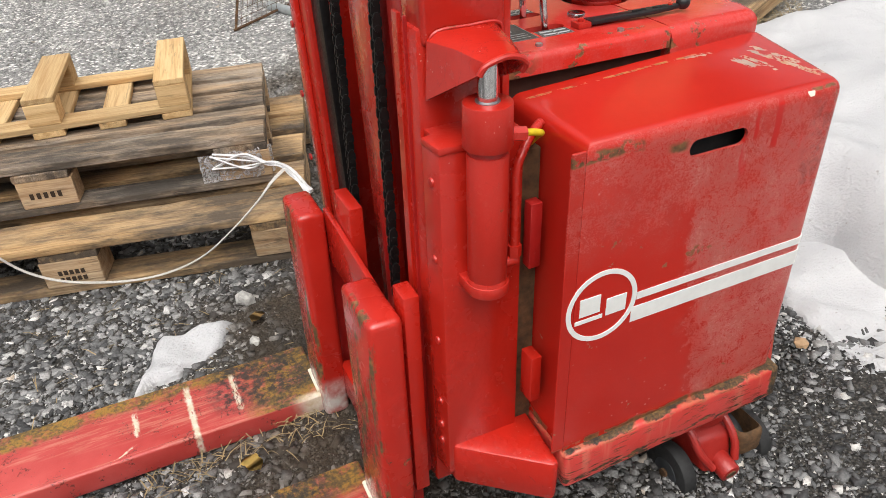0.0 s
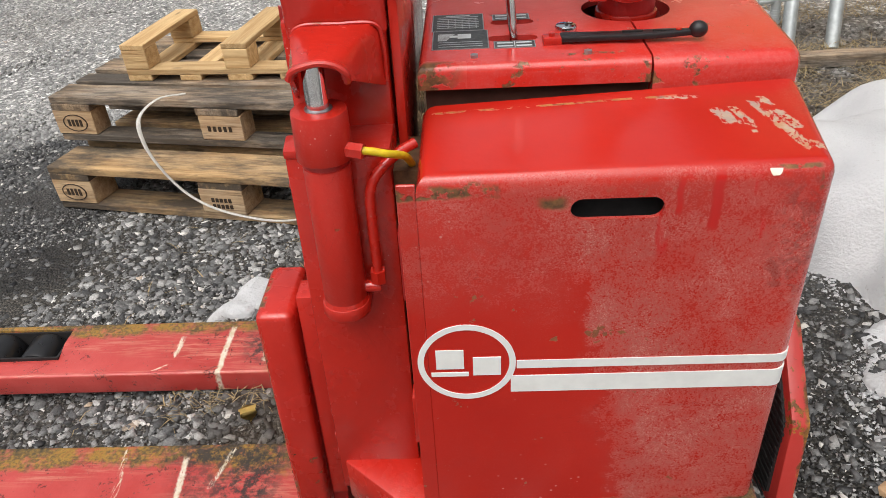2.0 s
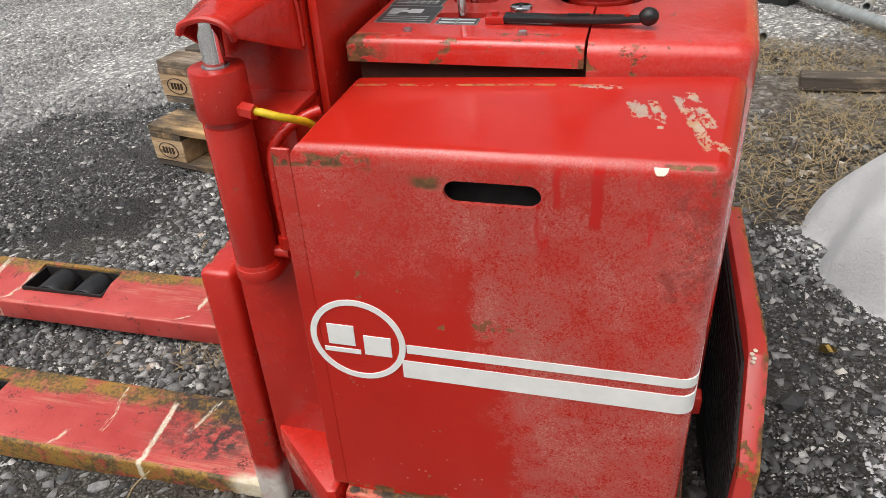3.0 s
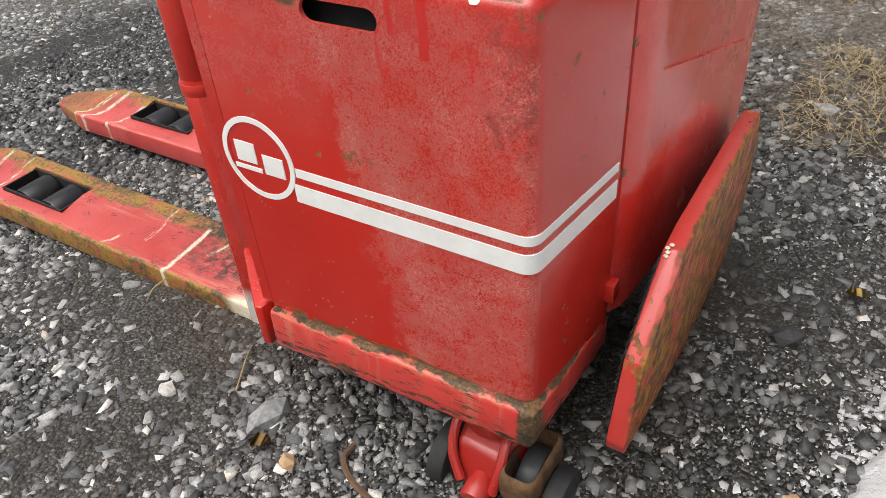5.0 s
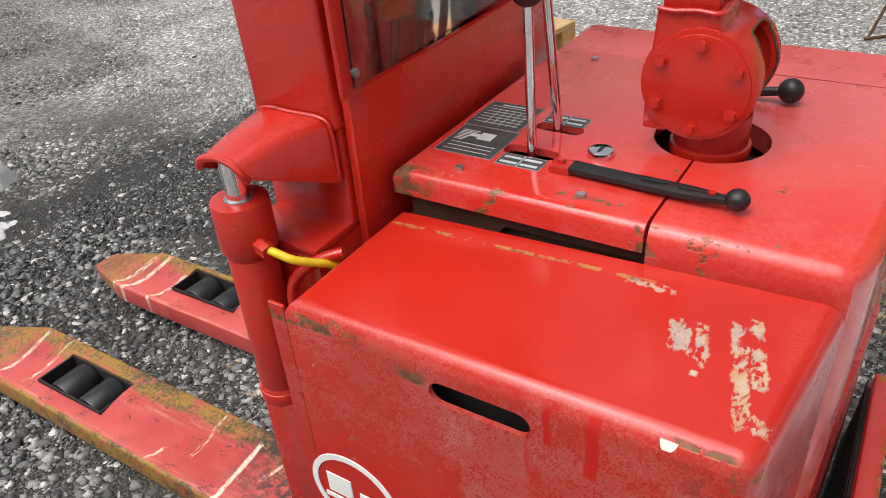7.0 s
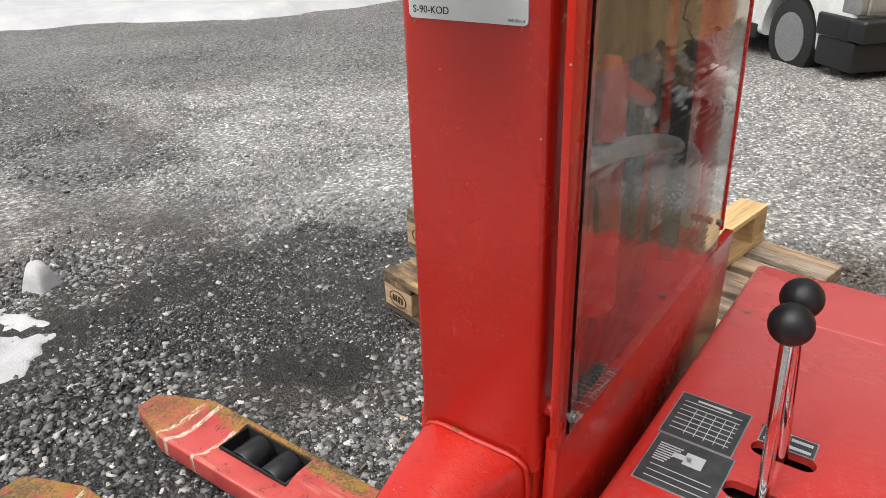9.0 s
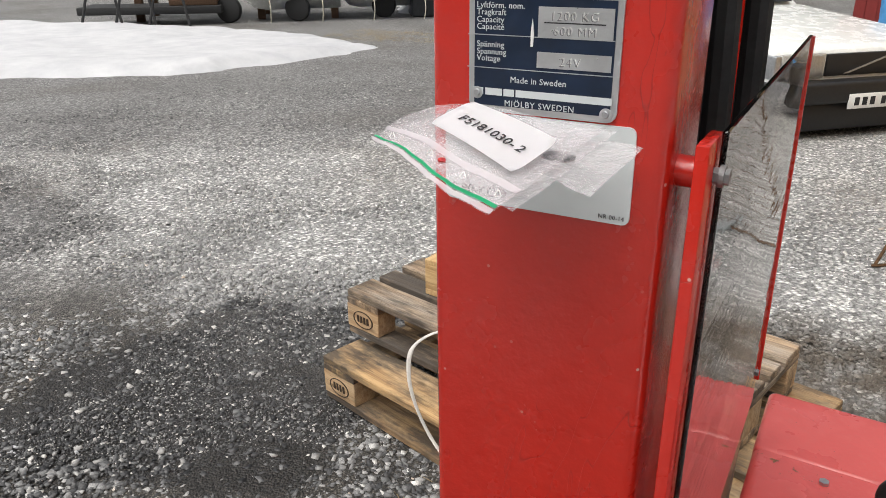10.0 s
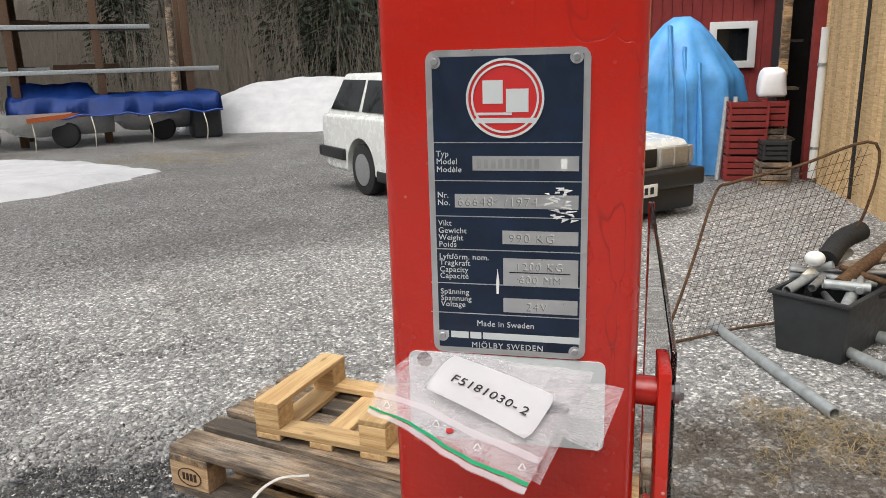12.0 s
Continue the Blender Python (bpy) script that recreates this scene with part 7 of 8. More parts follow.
def build_tub():
    x, y = 1.455, 4.10
    t = thing("plastic_tub", "dark grey plastic tub full of pipe ends and fittings", "tub", Matrix.Translation(on_ground(x, y)) @ Matrix.Rotation(radians(-36), 4, "Z"))
    def shell(s, z0, z1, sx, sy):
        return hexa([(-sx * s, -sy * s, z0), (sx * s, -sy * s, z0), (sx * s, sy * s, z0), (-sx * s, sy * s, z0), (-sx, -sy, z1), (sx, -sy, z1), (sx, sy, z1), (-sx, sy, z1)], 0.012, 2)
    part("body", cut(shell(0.86, 0.0, 0.29, 0.17, 0.29), shell(0.86, 0.008, 0.32, 0.160, 0.280)), M_PLASTIC_BIN, t)
    part("rim", cut(box(-0.182, 0.182, -0.302, 0.302, 0.280, 0.296, 0.003), box(-0.160, 0.160, -0.280, 0.280, 0.15, 0.35)), M_PLASTIC_BIN, t)
    base = on_ground(x, y, 0.07)
    for i, (a, b, r, mat) in enumerate((((-0.24, -0.13, 0.22), (0.12, 0.30, 0.30), 0.022, M_GALV), ((-0.05, -0.30, 0.17), (0.18, 0.22, 0.27), 0.026, M_GALV), ((-0.20, 0.05, 0.27), (0.30, 0.12, 0.25), 0.015, M_STEEL),
                                        ((-0.02, -0.1, 0.25), (0.34, 0.34, 0.36), 0.030, M_RUST), ((-0.16, 0.16, 0.25), (0.05, -0.08, 0.25), 0.02, M_STEEL), ((0.02, 0.05, 0.29), (0.26, -0.12, 0.24), 0.014, M_RUST), ((-0.14, 0.0, 0.24), (0.0, 0.16, 0.30), 0.026, M_CREAM_WHITE), ((-0.18, 0.10, 0.22), (-0.02, 0.02, 0.31), 0.018, M_GALV), ((0.05, -0.16, 0.24), (0.12, 0.10, 0.27), 0.016, M_GALV), ((-0.02, 0.10, 0.26), (0.36, 0.20, 0.33), 0.024, M_WOOD_GREY))):
        loose_tube("pipe end sticking out of the tub", base + Vector(a), base + Vector(b), r, mat, i < 2)
    rng = random.Random(14)
    turn = Matrix.Rotation(radians(-36), 3, "Z")
    for k in range(12):
        a = Vector((rng.uniform(-0.11, 0.11), rng.uniform(-0.24, 0.16), rng.uniform(0.16, 0.27)))
        d = Vector((rng.uniform(-0.6, 0.6), rng.uniform(0.3, 1.0), rng.uniform(-0.10, 0.35))).normalized()
        loose_tube("short pipe piece heaped in the tub", base + turn @ a, base + turn @ (a + d * rng.uniform(0.12, 0.22)), rng.uniform(0.014, 0.028), (M_GALV, M_GALV, M_STEEL, M_RUBBER)[k % 4], k % 2 == 0)
    f = thing("pipe_fitting", "white plastic cap on the pipes in the tub", "pipe fitting")
    part("cap", ball(base + Vector((-0.10, 0.02, 0.335)), 0.045, (1, 1, 0.8)), M_WHITE, f)
    f = thing("rubber_sleeve", "black rubber sleeve lying on the tub", "rubber sleeve")
    part("sleeve", tube([base + Vector(p) for p in ((-0.04, 0.06, 0.32), (0.05, 0.20, 0.38), (0.16, 0.30, 0.41))], 0.05, 14), M_RUBBER, f)


build_tub()


def build_basket():
    t = thing("wire_basket", "rusty wire mesh basket frame standing in the yard", "wire basket")
    P1, P2, P3, P4 = on_ground(0.69, 3.98, 0.01), Vector((1.40, 4.42, -0.02)), Vector((1.62, 4.34, 0.86)), Vector((0.93, 4.22, 0.66))
    part("frame", tube([P1, P1.lerp(P4, 0.5), P4 + Vector((-0.02, 0, -0.03)), P4 + Vector((0.06, 0, 0.03)), P4.lerp(P3, 0.5), P3, P3 + Vector((-0.02, 0, -0.35)), P2.lerp(P3, 0.3), P2, P1.lerp(P2, 0.5), P1 + Vector((0.02, 0.01, 0)), P1], 0.007, 8, 6), M_RUST, t, "rusty frame rod")
    wires = []
    for k in range(1, 22):
        u = k / 22
        wires.append(rod(P1.lerp(P2, u), P4.lerp(P3, u), 0.0013, 4))
    for k in range(1, 18):
        u = k / 18
        wires.append(rod(P1.lerp(P4, u), P2.lerp(P3, u), 0.0013, 4))
    part("mesh", join(*wires), M_RUST, t, "fine wire mesh")


build_basket()


def build_jack():
    t = thing("scaffold_jack", "galvanised screw jack standing in dry grass", "screw jack")
    b = on_ground(1.66, 2.79)
    part("screw", rod(b, b + Vector((0.02, 0.03, 0.30)), 0.017, 16), M_GALV, t)
    for k in range(22):
        c = b + Vector((0.02, 0.03, 0.30)) * (0.03 + k * 0.028)
        part("thread", rod(c, c + Vector((0, 0, 0.003)), 0.0195, 14), M_GALV, t)
    c = b + Vector((0.013, 0.02, 0.20))
    part("wing_nut", hexa([tuple(c + Vector(p)) for p in ((-0.065, -0.012, 0), (0.065, -0.012, 0.01), (0.065, 0.012, 0.01), (-0.065, 0.012, 0), (-0.065, -0.012, 0.014), (0.065, -0.012, 0.024), (0.065, 0.012, 0.024), (-0.065, 0.012, 0.014))], 0.004), M_GALV, t)
    for x, y, h in ((1.76, 2.86, 0.5), (1.92, 2.84, 0.55)):
        loose_tube("upright galvanised tube leaning in the grass", on_ground(x, y), on_ground(x + 0.07, y + 0.25, h), 0.026)


build_jack()


def loose_beam(label, m, size, mat):
    t = thing("wooden_beam", label, "timber", m)
    bm = box(-size[0] / 2, size[0] / 2, -size[1] / 2, size[1] / 2, 0, size[2], 0.004, 1)
    bmesh.ops.subdivide_edges(bm, edges=[e for e in bm.edges if abs(e.verts[0].co.x - e.verts[1].co.x) > 0.3], cuts=8)
    for v in bm.verts:
        v.co.z += 0.004 * noise.noise((v.co.x * 4, v.co.y * 9, size[0]))
        v.co.y += 0.004 * noise.noise((v.co.x * 3, 2, size[1]))
    part("beam", bm, mat, t)
    return t


loose_beam("weathered timber lying across dry grass", Matrix.Translation(on_ground(1.92, 2.65)) @ Matrix.Rotation(radians(-3), 4, "Z"), (1.2, 0.06, 0.05), M_WOOD_GREY)
loose_beam("grey weathered plank leaning towards the snow", Matrix.Translation(on_ground(2.10, 2.42, 0.06)) @ Matrix.Rotation(radians(52), 4, "Z") @ Matrix.Rotation(radians(-9), 4, "Y"), (1.9, 0.12, 0.03), M_WOOD_GREY)
loose_beam("short block of sawn timber lying by the snow", Matrix.Translation(on_ground(2.55, 2.42, 0.02)) @ Matrix.Rotation(radians(20), 4, "Z") @ Matrix.Rotation(radians(-8), 4, "Y"), (0.6, 0.16, 0.07), M_WOOD_EPAL)


# ---- small things on the gravel ----
def pebble(label, x, y, r, mat, squash=(1, 0.8, 0.6), seed=0, name="stone", category="stone"):
    bm = bmesh.new()
    bmesh.ops.create_icosphere(bm, subdivisions=1, radius=r)
    for v in bm.verts:
        k = 1 + 0.55 * noise.noise(v.co / r * 1.3 + Vector((seed * 3.7, 0, 0)))
        v.co = Vector((v.co.x * squash[0] * k, v.co.y * squash[1] * k, v.co.z * squash[2] * k))
    me = finish(name, bm, 8)
    me.materials.append(mat)
    ob = new(name, me)
    ob.matrix_world = Matrix.Translation(on_ground(x, y, r * squash[2] * 0.5)) @ Matrix.Rotation(seed * 1.3, 4, "Z")
    return tagged(ob, label, category)


M_STONE_GREY = plain("grey_stone", (0.24, 0.24, 0.235), 0.8, 0, 0.5, 110, 0.002)
M_STONE_DARK = plain("dark_stone", (0.035, 0.035, 0.036), 0.75, 0, 0.3, 40, 0.002)
M_STONE_WHITE = plain("pale_stone", (0.44, 0.43, 0.40), 0.8, 0, 0.4, 90, 0.002)
M_STONE_TAN = plain("tan_stone", (0.42, 0.27, 0.15), 0.8, 0, 0.3, 50, 0.001)
M_LEAF = plain("dry_leaf", (0.36, 0.22, 0.08), 0.8, 0, 0.3, 60, 0.0006)
M_LEAF_YELLOW = plain("yellow_leaf", (0.62, 0.44, 0.13), 0.7, 0, 0.2, 60, 0.0006)
M_STRAW = plain("dry_grass", (0.30, 0.225, 0.115), 0.85, 0, 0.35, 8)
M_TWIG = plain("brown_twig", (0.10, 0.055, 0.030), 0.8, 0, 0.3, 30, 0.0008)
pebble("large flat grey stone beside the stacker", 0.445, 0.585, 0.036, M_STONE_GREY, (1.15, 0.75, 0.6), 1)
pebble("tan stone under the stacker", 0.53, 0.53, 0.016, M_STONE_TAN, (1, 0.9, 0.7), 2)
pebble("white stone near the pallets", 0.19, 1.57, 0.024, M_STONE_WHITE, (0.8, 1.3, 0.9), 3)
pebble("white stone near the snow patch", 0.175, 1.40, 0.016, M_STONE_WHITE, (1.2, 0.8, 0.7), 4)
pebble("dark stone beside the folded platform", 1.10, 1.10, 0.026, M_STONE_DARK, (1.1, 0.9, 0.6), 5)
pebble("round tan stone on damp gravel", 1.17, 0.78, 0.017, M_STONE_TAN, (1, 1, 0.6), 6)
pebble("grey stone at the edge of the grass", 1.02, 1.95, 0.030, M_STONE_GREY, (1.2, 0.8, 0.6), 7)
for k, (x, y) in enumerate(((0.36, 0.62), (0.30, 0.66), (0.25, 0.55), (0.12, 0.60), (0.40, 0.66), (-0.05, 0.72), (0.02, 0.50), (0.47, 0.64))):
    pebble("pale loose stone on gravel", x, y, 0.010 + 0.004 * (k % 3), M_STONE_GREY if k % 2 else M_STONE_WHITE, (1.1, 0.8, 0.6), 10 + k)


def leaf(label, x, y, size, mat, turn, curl=0.25):
    bm = bmesh.new()
    n, top, bot = 9, [], []
    for i in range(n):
        t = i / (n - 1)
        w = size * 0.42 * math.sin(math.pi * t) ** 0.8 * (1 + 0.25 * math.sin(9 * t))
        z = curl * size * (0.4 + 0.6 * math.sin(3 * t))
        top.append(bm.verts.new((size * (t - 0.5), w, z + 0.2 * w)))
        bot.append(bm.verts.new((size * (t - 0.5), -w, z - 0.05 * w + 0.004)))
    for i in range(n - 1):
        bm.faces.new((bot[i], bot[i + 1], top[i + 1], top[i]))
    bmesh.ops.solidify(bm, geom=bm.faces[:], thickness=0.0006)
    me = finish("leaf", bm, 60)
    me.materials.append(mat)
    ob = new("leaf", me)
    ob.matrix_world = Matrix.Translation(on_ground(x, y, 0.010)) @ Matrix.Rotation(radians(turn), 4, "Z")
    tagged(ob, label, "leaf")


leaf("yellow dead leaf on the gravel between the forks", 0.085, 1.03, 0.046, M_LEAF_YELLOW, -68)
leaf("brown dry leaf on the gravel by the pallets", 0.20, 1.47, 0.040, M_LEAF, 40)
leaf("curled brown leaf beside the stacker", 0.475, 0.535, 0.035, M_LEAF, 20)
leaf("curled tan leaf on damp gravel", 1.18, 1.24, 0.035, M_LEAF_YELLOW, 10)


def twig(label, pts, r):
    t = thing("twig", label, "twig")
    part("stem", tube([on_ground(x, y, z) for x, y, z in pts], r, 6, 6), M_TWIG if r > 0.002 else M_STRAW, t)


twig("curved brown twig on the gravel under the stacker", [(0.60, 0.60, 0.006), (0.605, 0.57, 0.010), (0.64, 0.545, 0.008), (0.70, 0.53, 0.006), (0.77, 0.525, 0.006)], 0.005)
twig("dry grass stalk beside the fork", [(0.02, 0.70, 0.004), (0.035, 0.715, 0.03), (0.06, 0.735, 0.05)], 0.0016)
twig("dry grass stalk under the fork", [(0.30, 0.70, 0.002), (0.33, 0.66, 0.02), (0.36, 0.60, 0.01)], 0.0014)


def dry_grass(label, count, region, seed, length=(0.05, 0.16)):
    rng = random.Random(seed)
    vs, fs = [], []
    x0, x1, y0, y1 = region
    for _ in range(count):
        x, y = rng.uniform(x0, x1), rng.uniform(y0, y1)
        if noise.noise((x * 2.2, y * 2.2, seed)) < -0.12:
            continue
        a, l, up = rng.uniform(0, 6.283), rng.uniform(*length), rng.uniform(0.02, 0.45)
        d = Vector((math.cos(a), math.sin(a), 0))
        s = Vector((-d.y, d.x, 0)) * rng.uniform(0.0006, 0.0014)
        p = on_ground(x, y, rng.uniform(0.002, 0.014))
        b = len(vs)
        for t, w in ((0, 1), (0.5, 0.8), (1, 0.15)):
            c = p + d * l * t + Vector((0, 0, l * up * math.sin(t * 2.2)))
            vs += [tuple(c - s * w), tuple(c + s * w)]
        fs += [(b, b + 1, b + 3, b + 2), (b + 2, b + 3, b + 5, b + 4)]
    me = bpy.data.meshes.new("dry_grass")
    me.from_pydata(vs, [], fs)
    me.materials.append(M_STRAW)
    tagged(new("dry_grass", me), label, "dry grass", kind="stuff")


dry_grass("flattened dry yellow grass at the edge of the yard", 15000, (0.95, 3.0, 1.75, 3.4), 3, (0.025, 0.085))
dry_grass("sparse dry grass blades among the gravel", 180, (-0.3, 0.9, 1.0, 1.9), 5, (0.02, 0.05))
dry_grass("strip of dry yellow grass along the far edge of the yard", 4500, (-9.2, -6.5, 12.5, 14.1), 9, (0.06, 0.18))
dry_grass("tufts of dry grass under the fork", 160, (-0.1, 0.25, 1.04, 1.16), 6, (0.02, 0.05))


# ---- the parked car ----
def build_car():
    m = Matrix.Translation(on_ground(-2.53, 8.86)) @ Matrix.Rotation(radians(-44.8), 4, "Z")
    car = thing("car", "white boxy estate car parked across the yard", "car", m)
    W = 1.70
    low = prism([(-1.05, 0.30), (-1.10, 0.55), (-1.08, 0.92), (1.62, 0.94), (3.34, 0.80), (3.40, 0.74), (3.42, 0.40), (3.30, 0.26), (-0.9, 0.24)], "y", 0.0, W, 0.045, 3)
    arches = [rod((x, -0.1, 0.31), (x, 0.22, 0.31), 0.37, 28) for x in (0.0, 2.65)] + [rod((x, W - 0.22, 0.31), (x, W + 0.1, 0.31), 0.37, 28) for x in (0.0, 2.65)]
    part("body", cut(low, *arches), M_CAR, car, "white body")
    part("cabin", hexa([(-1.06, 0.05, 0.90), (1.66, 0.05, 0.92), (1.66, W - 0.05, 0.92), (-1.06, W - 0.05, 0.90), (-0.72, 0.20, 1.41), (0.92, 0.20, 1.43), (0.92, W - 0.20, 1.43), (-0.72, W - 0.20, 1.41)], 0.04, 3), M_CAR, car)

    def pane(x0, x1, t0, t1):
        for side in (0, 1):
            q = []
            for x, z in ((x0, 0.98), (x1, 0.98), (x1 + t1, 1.34), (x0 + t0, 1.34)):
                k = (z - 0.91) / 0.51
                y = 0.05 + 0.15 * k
                q.append((x, y if not side else W - y, z))
            n = -0.012 if not side else 0.012
            bm = hexa([(x, y + n, z) for x, y, z in q] + [(x, y - n * 0.4, z) for x, y, z in q])
            part("side_window", bm, M_CAR_GLASS, car, "dark side window")
    pane(-0.90, -0.12, 0.20, 0.02)
    pane(-0.02, 0.72, 0.0, 0.0)
    pane(0.80, 1.46, 0.0, -0.46)
    part("windscreen", hexa([(1.62, 0.16, 0.97), (1.62, W - 0.16, 0.97), (1.06, W - 0.24, 1.385), (1.06, 0.24, 1.385), (1.645, 0.16, 0.975), (1.645, W - 0.16, 0.975), (1.08, W - 0.24, 1.395), (1.08, 0.24, 1.395)]), M_CAR_GLASS, car)
    part("rear_window", hexa([(-1.045, 0.18, 0.97), (-1.045, W - 0.18, 0.97), (-0.80, W - 0.25, 1.36), (-0.80, 0.25, 1.36), (-1.065, 0.18, 0.975), (-1.065, W - 0.18, 0.975), (-0.82, W - 0.25, 1.365), (-0.82, 0.25, 1.365)]), M_CAR_GLASS, car)
    for z0, z1, x0, x1 in ((0.40, 0.56, 3.36, 3.56), (0.38, 0.52, -1.17, -1.04)):
        xs = (3.03, 3.42) if x0 > 0 else (-1.10, -0.40)
        wraps = [box(*xs, y, y + 0.05, z0, z1, 0.02, 3) for y in (-0.035, W - 0.015)]
        part("bumper", join(box(x0, x1, -0.035, W + 0.035, z0, z1, 0.03, 3), *wraps), M_BLACK, car, "black bumper")
    part("sill", box(0.42, 2.22, -0.012, 0.05, 0.22, 0.34, 0.01), M_RUBBER, car)
    part("front_skirt", box(3.035, 3.47, -0.014, W + 0.014, 0.18, 0.40, 0.03), M_BLACK, car)
    part("grille", box(3.39, 3.428, 0.46, W - 0.46, 0.585, 0.745, 0.004), M_BLACK, car, "black grille")
    part("grille_bar", hexa([(3.425, 0.62, 0.60), (3.435, 0.62, 0.60), (3.435, 0.66, 0.60), (3.425, 0.66, 0.60), (3.425, 1.03, 0.73), (3.435, 1.03, 0.73), (3.435, 1.07, 0.73), (3.425, 1.07, 0.73)]), M_STEEL, car)
    for y0 in (0.06, W - 0.44):
        h = part("headlight", box(3.385, 3.436, y0, y0 + 0.38, 0.575, 0.755, 0.01), M_LAMP, car, "headlight in cream bezel")
        part("reflector", box(3.43, 3.442, y0 + 0.02, y0 + 0.36, 0.59, 0.742, 0.006), M_STEEL, h)
        part("divider", box(3.438, 3.446, y0 + 0.18, y0 + 0.188, 0.59, 0.742), M_LAMP, h)
        yi = -0.004 if y0 < 0.5 else W - 0.054
        part("indicator", box(3.25, 3.440, yi, yi + 0.058, 0.58, 0.75, 0.012, 3), M_STEEL, h, "clear corner indicator")
    np_ = part("number_plate", box(3.555, 3.568, W / 2 - 0.26, W / 2 + 0.26, 0.36, 0.47, 0.002), M_WHITE, car, "white number plate with bars")
    for k in range(6):
        y = W / 2 - 0.21 + 0.07 * k + (0.03 if k > 2 else 0)
        part("print_bar", box(3.567, 3.570, y, y + 0.042, 0.385, 0.445), M_INK, np_)
    for x in (0.0, 2.65):
        for y0, y1 in ((0.02, 0.20), (W - 0.20, W - 0.02)):
            w = part("wheel", rod((x, y0, 0.305), (x, y1, 0.305), 0.305, 36, None, 0.03), M_RUBBER, car, "black tyre")
            side = y0 - 0.004 if y0 < 0.5 else y1 + 0.004
            part("hubcap", rod((x, side, 0.305), (x, (y0 + y1) / 2, 0.305), 0.19, 28), M_STEEL, w)
    for x0 in (0.74,):
        part("door_seam", box(x0, x0 + 0.012, -0.003, 0.02, 0.34, 0.93), M_RUBBER, car)
    part("side_mirror", box(1.42, 1.52, -0.16, 0.04, 0.98, 1.10, 0.02), M_RUBBER, car)


build_car()


# ---- buildings and heaps behind the car ----
def board_wall(parent, mat, x0, x1, y, z0, z1, w, m=None, holes=()):
    """Upright boards side by side, set back and forth a little, facing -y."""
    n = int((x1 - x0) / w)
    shared = {}
    rng = random.Random(n)
    for i in range(n):
        a = x0 + i * w
        for lo, hi in [(z0, z1)] if not any(h[0] < a + w and a < h[1] for h in holes) else [(z0, min(h[2] for h in holes if h[0] < a + w and a < h[1])), (max(h[3] for h in holes if h[0] < a + w and a < h[1]), z1)]:
            key = (round(lo, 3), round(hi, 3))
            if key not in shared:
                shared[key] = finish("board", box(0, w - 0.006, 0, 0.022, lo, hi, 0.002, 1))
                shared[key].materials.append(mat)
            ob = new("board", shared[key])
            ob.parent = parent
            ob.matrix_local = (m or Matrix.Identity(4)) @ Matrix.Translation((a, y + rng.uniform(0, 0.008), 0))


def build_barn():
    g = ground_z(2.0, 12.4)
    barn = thing("barn", "dark red board-clad barn with a white-framed window", "barn", None, "", "structure")
    part("wall", cut(box(0.15, 6.5, 12.43, 12.60, g - 0.4, g + 3.4), box(1.72, 2.24, 12.3, 12.8, 1.09, 1.62)), M_BARN, barn)
    board_wall(barn, M_BARN, 0.15, 6.5, 12.405, g - 0.4, g + 3.4, 0.14, None, [(1.72, 2.24, 1.09, 1.62)])
    # dark sheet in place of the unlit interior
    part("room_shade", box(0.3, 6.3, 13.2, 13.3, g - 0.4, g + 3.3), M_DARK, barn)
    part("roof", hexa([(-0.2, 12.0, g + 3.3), (6.8, 12.0, g + 3.3), (6.8, 16.5, g + 5.2), (-0.2, 16.5, g + 5.2), (-0.2, 12.0, g + 3.4), (6.8, 12.0, g + 3.4), (6.8, 16.5, g + 5.3), (-0.2, 16.5, g + 5.3)]), M_RUBBER, barn, "dark roof")
    part("side_wall", box(0.15, 0.32, 12.6, 16.0, g - 0.4, g + 3.4), M_BARN, barn)
    win = part("window", cut(box(1.66, 2.30, 12.35, 12.45, 1.03, 1.68, 0.004), box(1.76, 2.20, 12.2, 12.6, 1.13, 1.58)), M_WHITE, barn, "white window frame")
    part("pane", box(1.76, 2.20, 12.41, 12.415, 1.13, 1.58), M_CAR_GLASS, win)
    lamp = part("wall_lamp", box(2.18, 2.32, 12.30, 12.40, 2.02, 2.16, 0.03), M_WHITE, barn, "white wall lamp")
    part("bracket", rod((2.25, 12.35, 2.1), (2.25, 12.42, 2.25), 0.02, 10), M_STEEL, lamp)


build_barn()


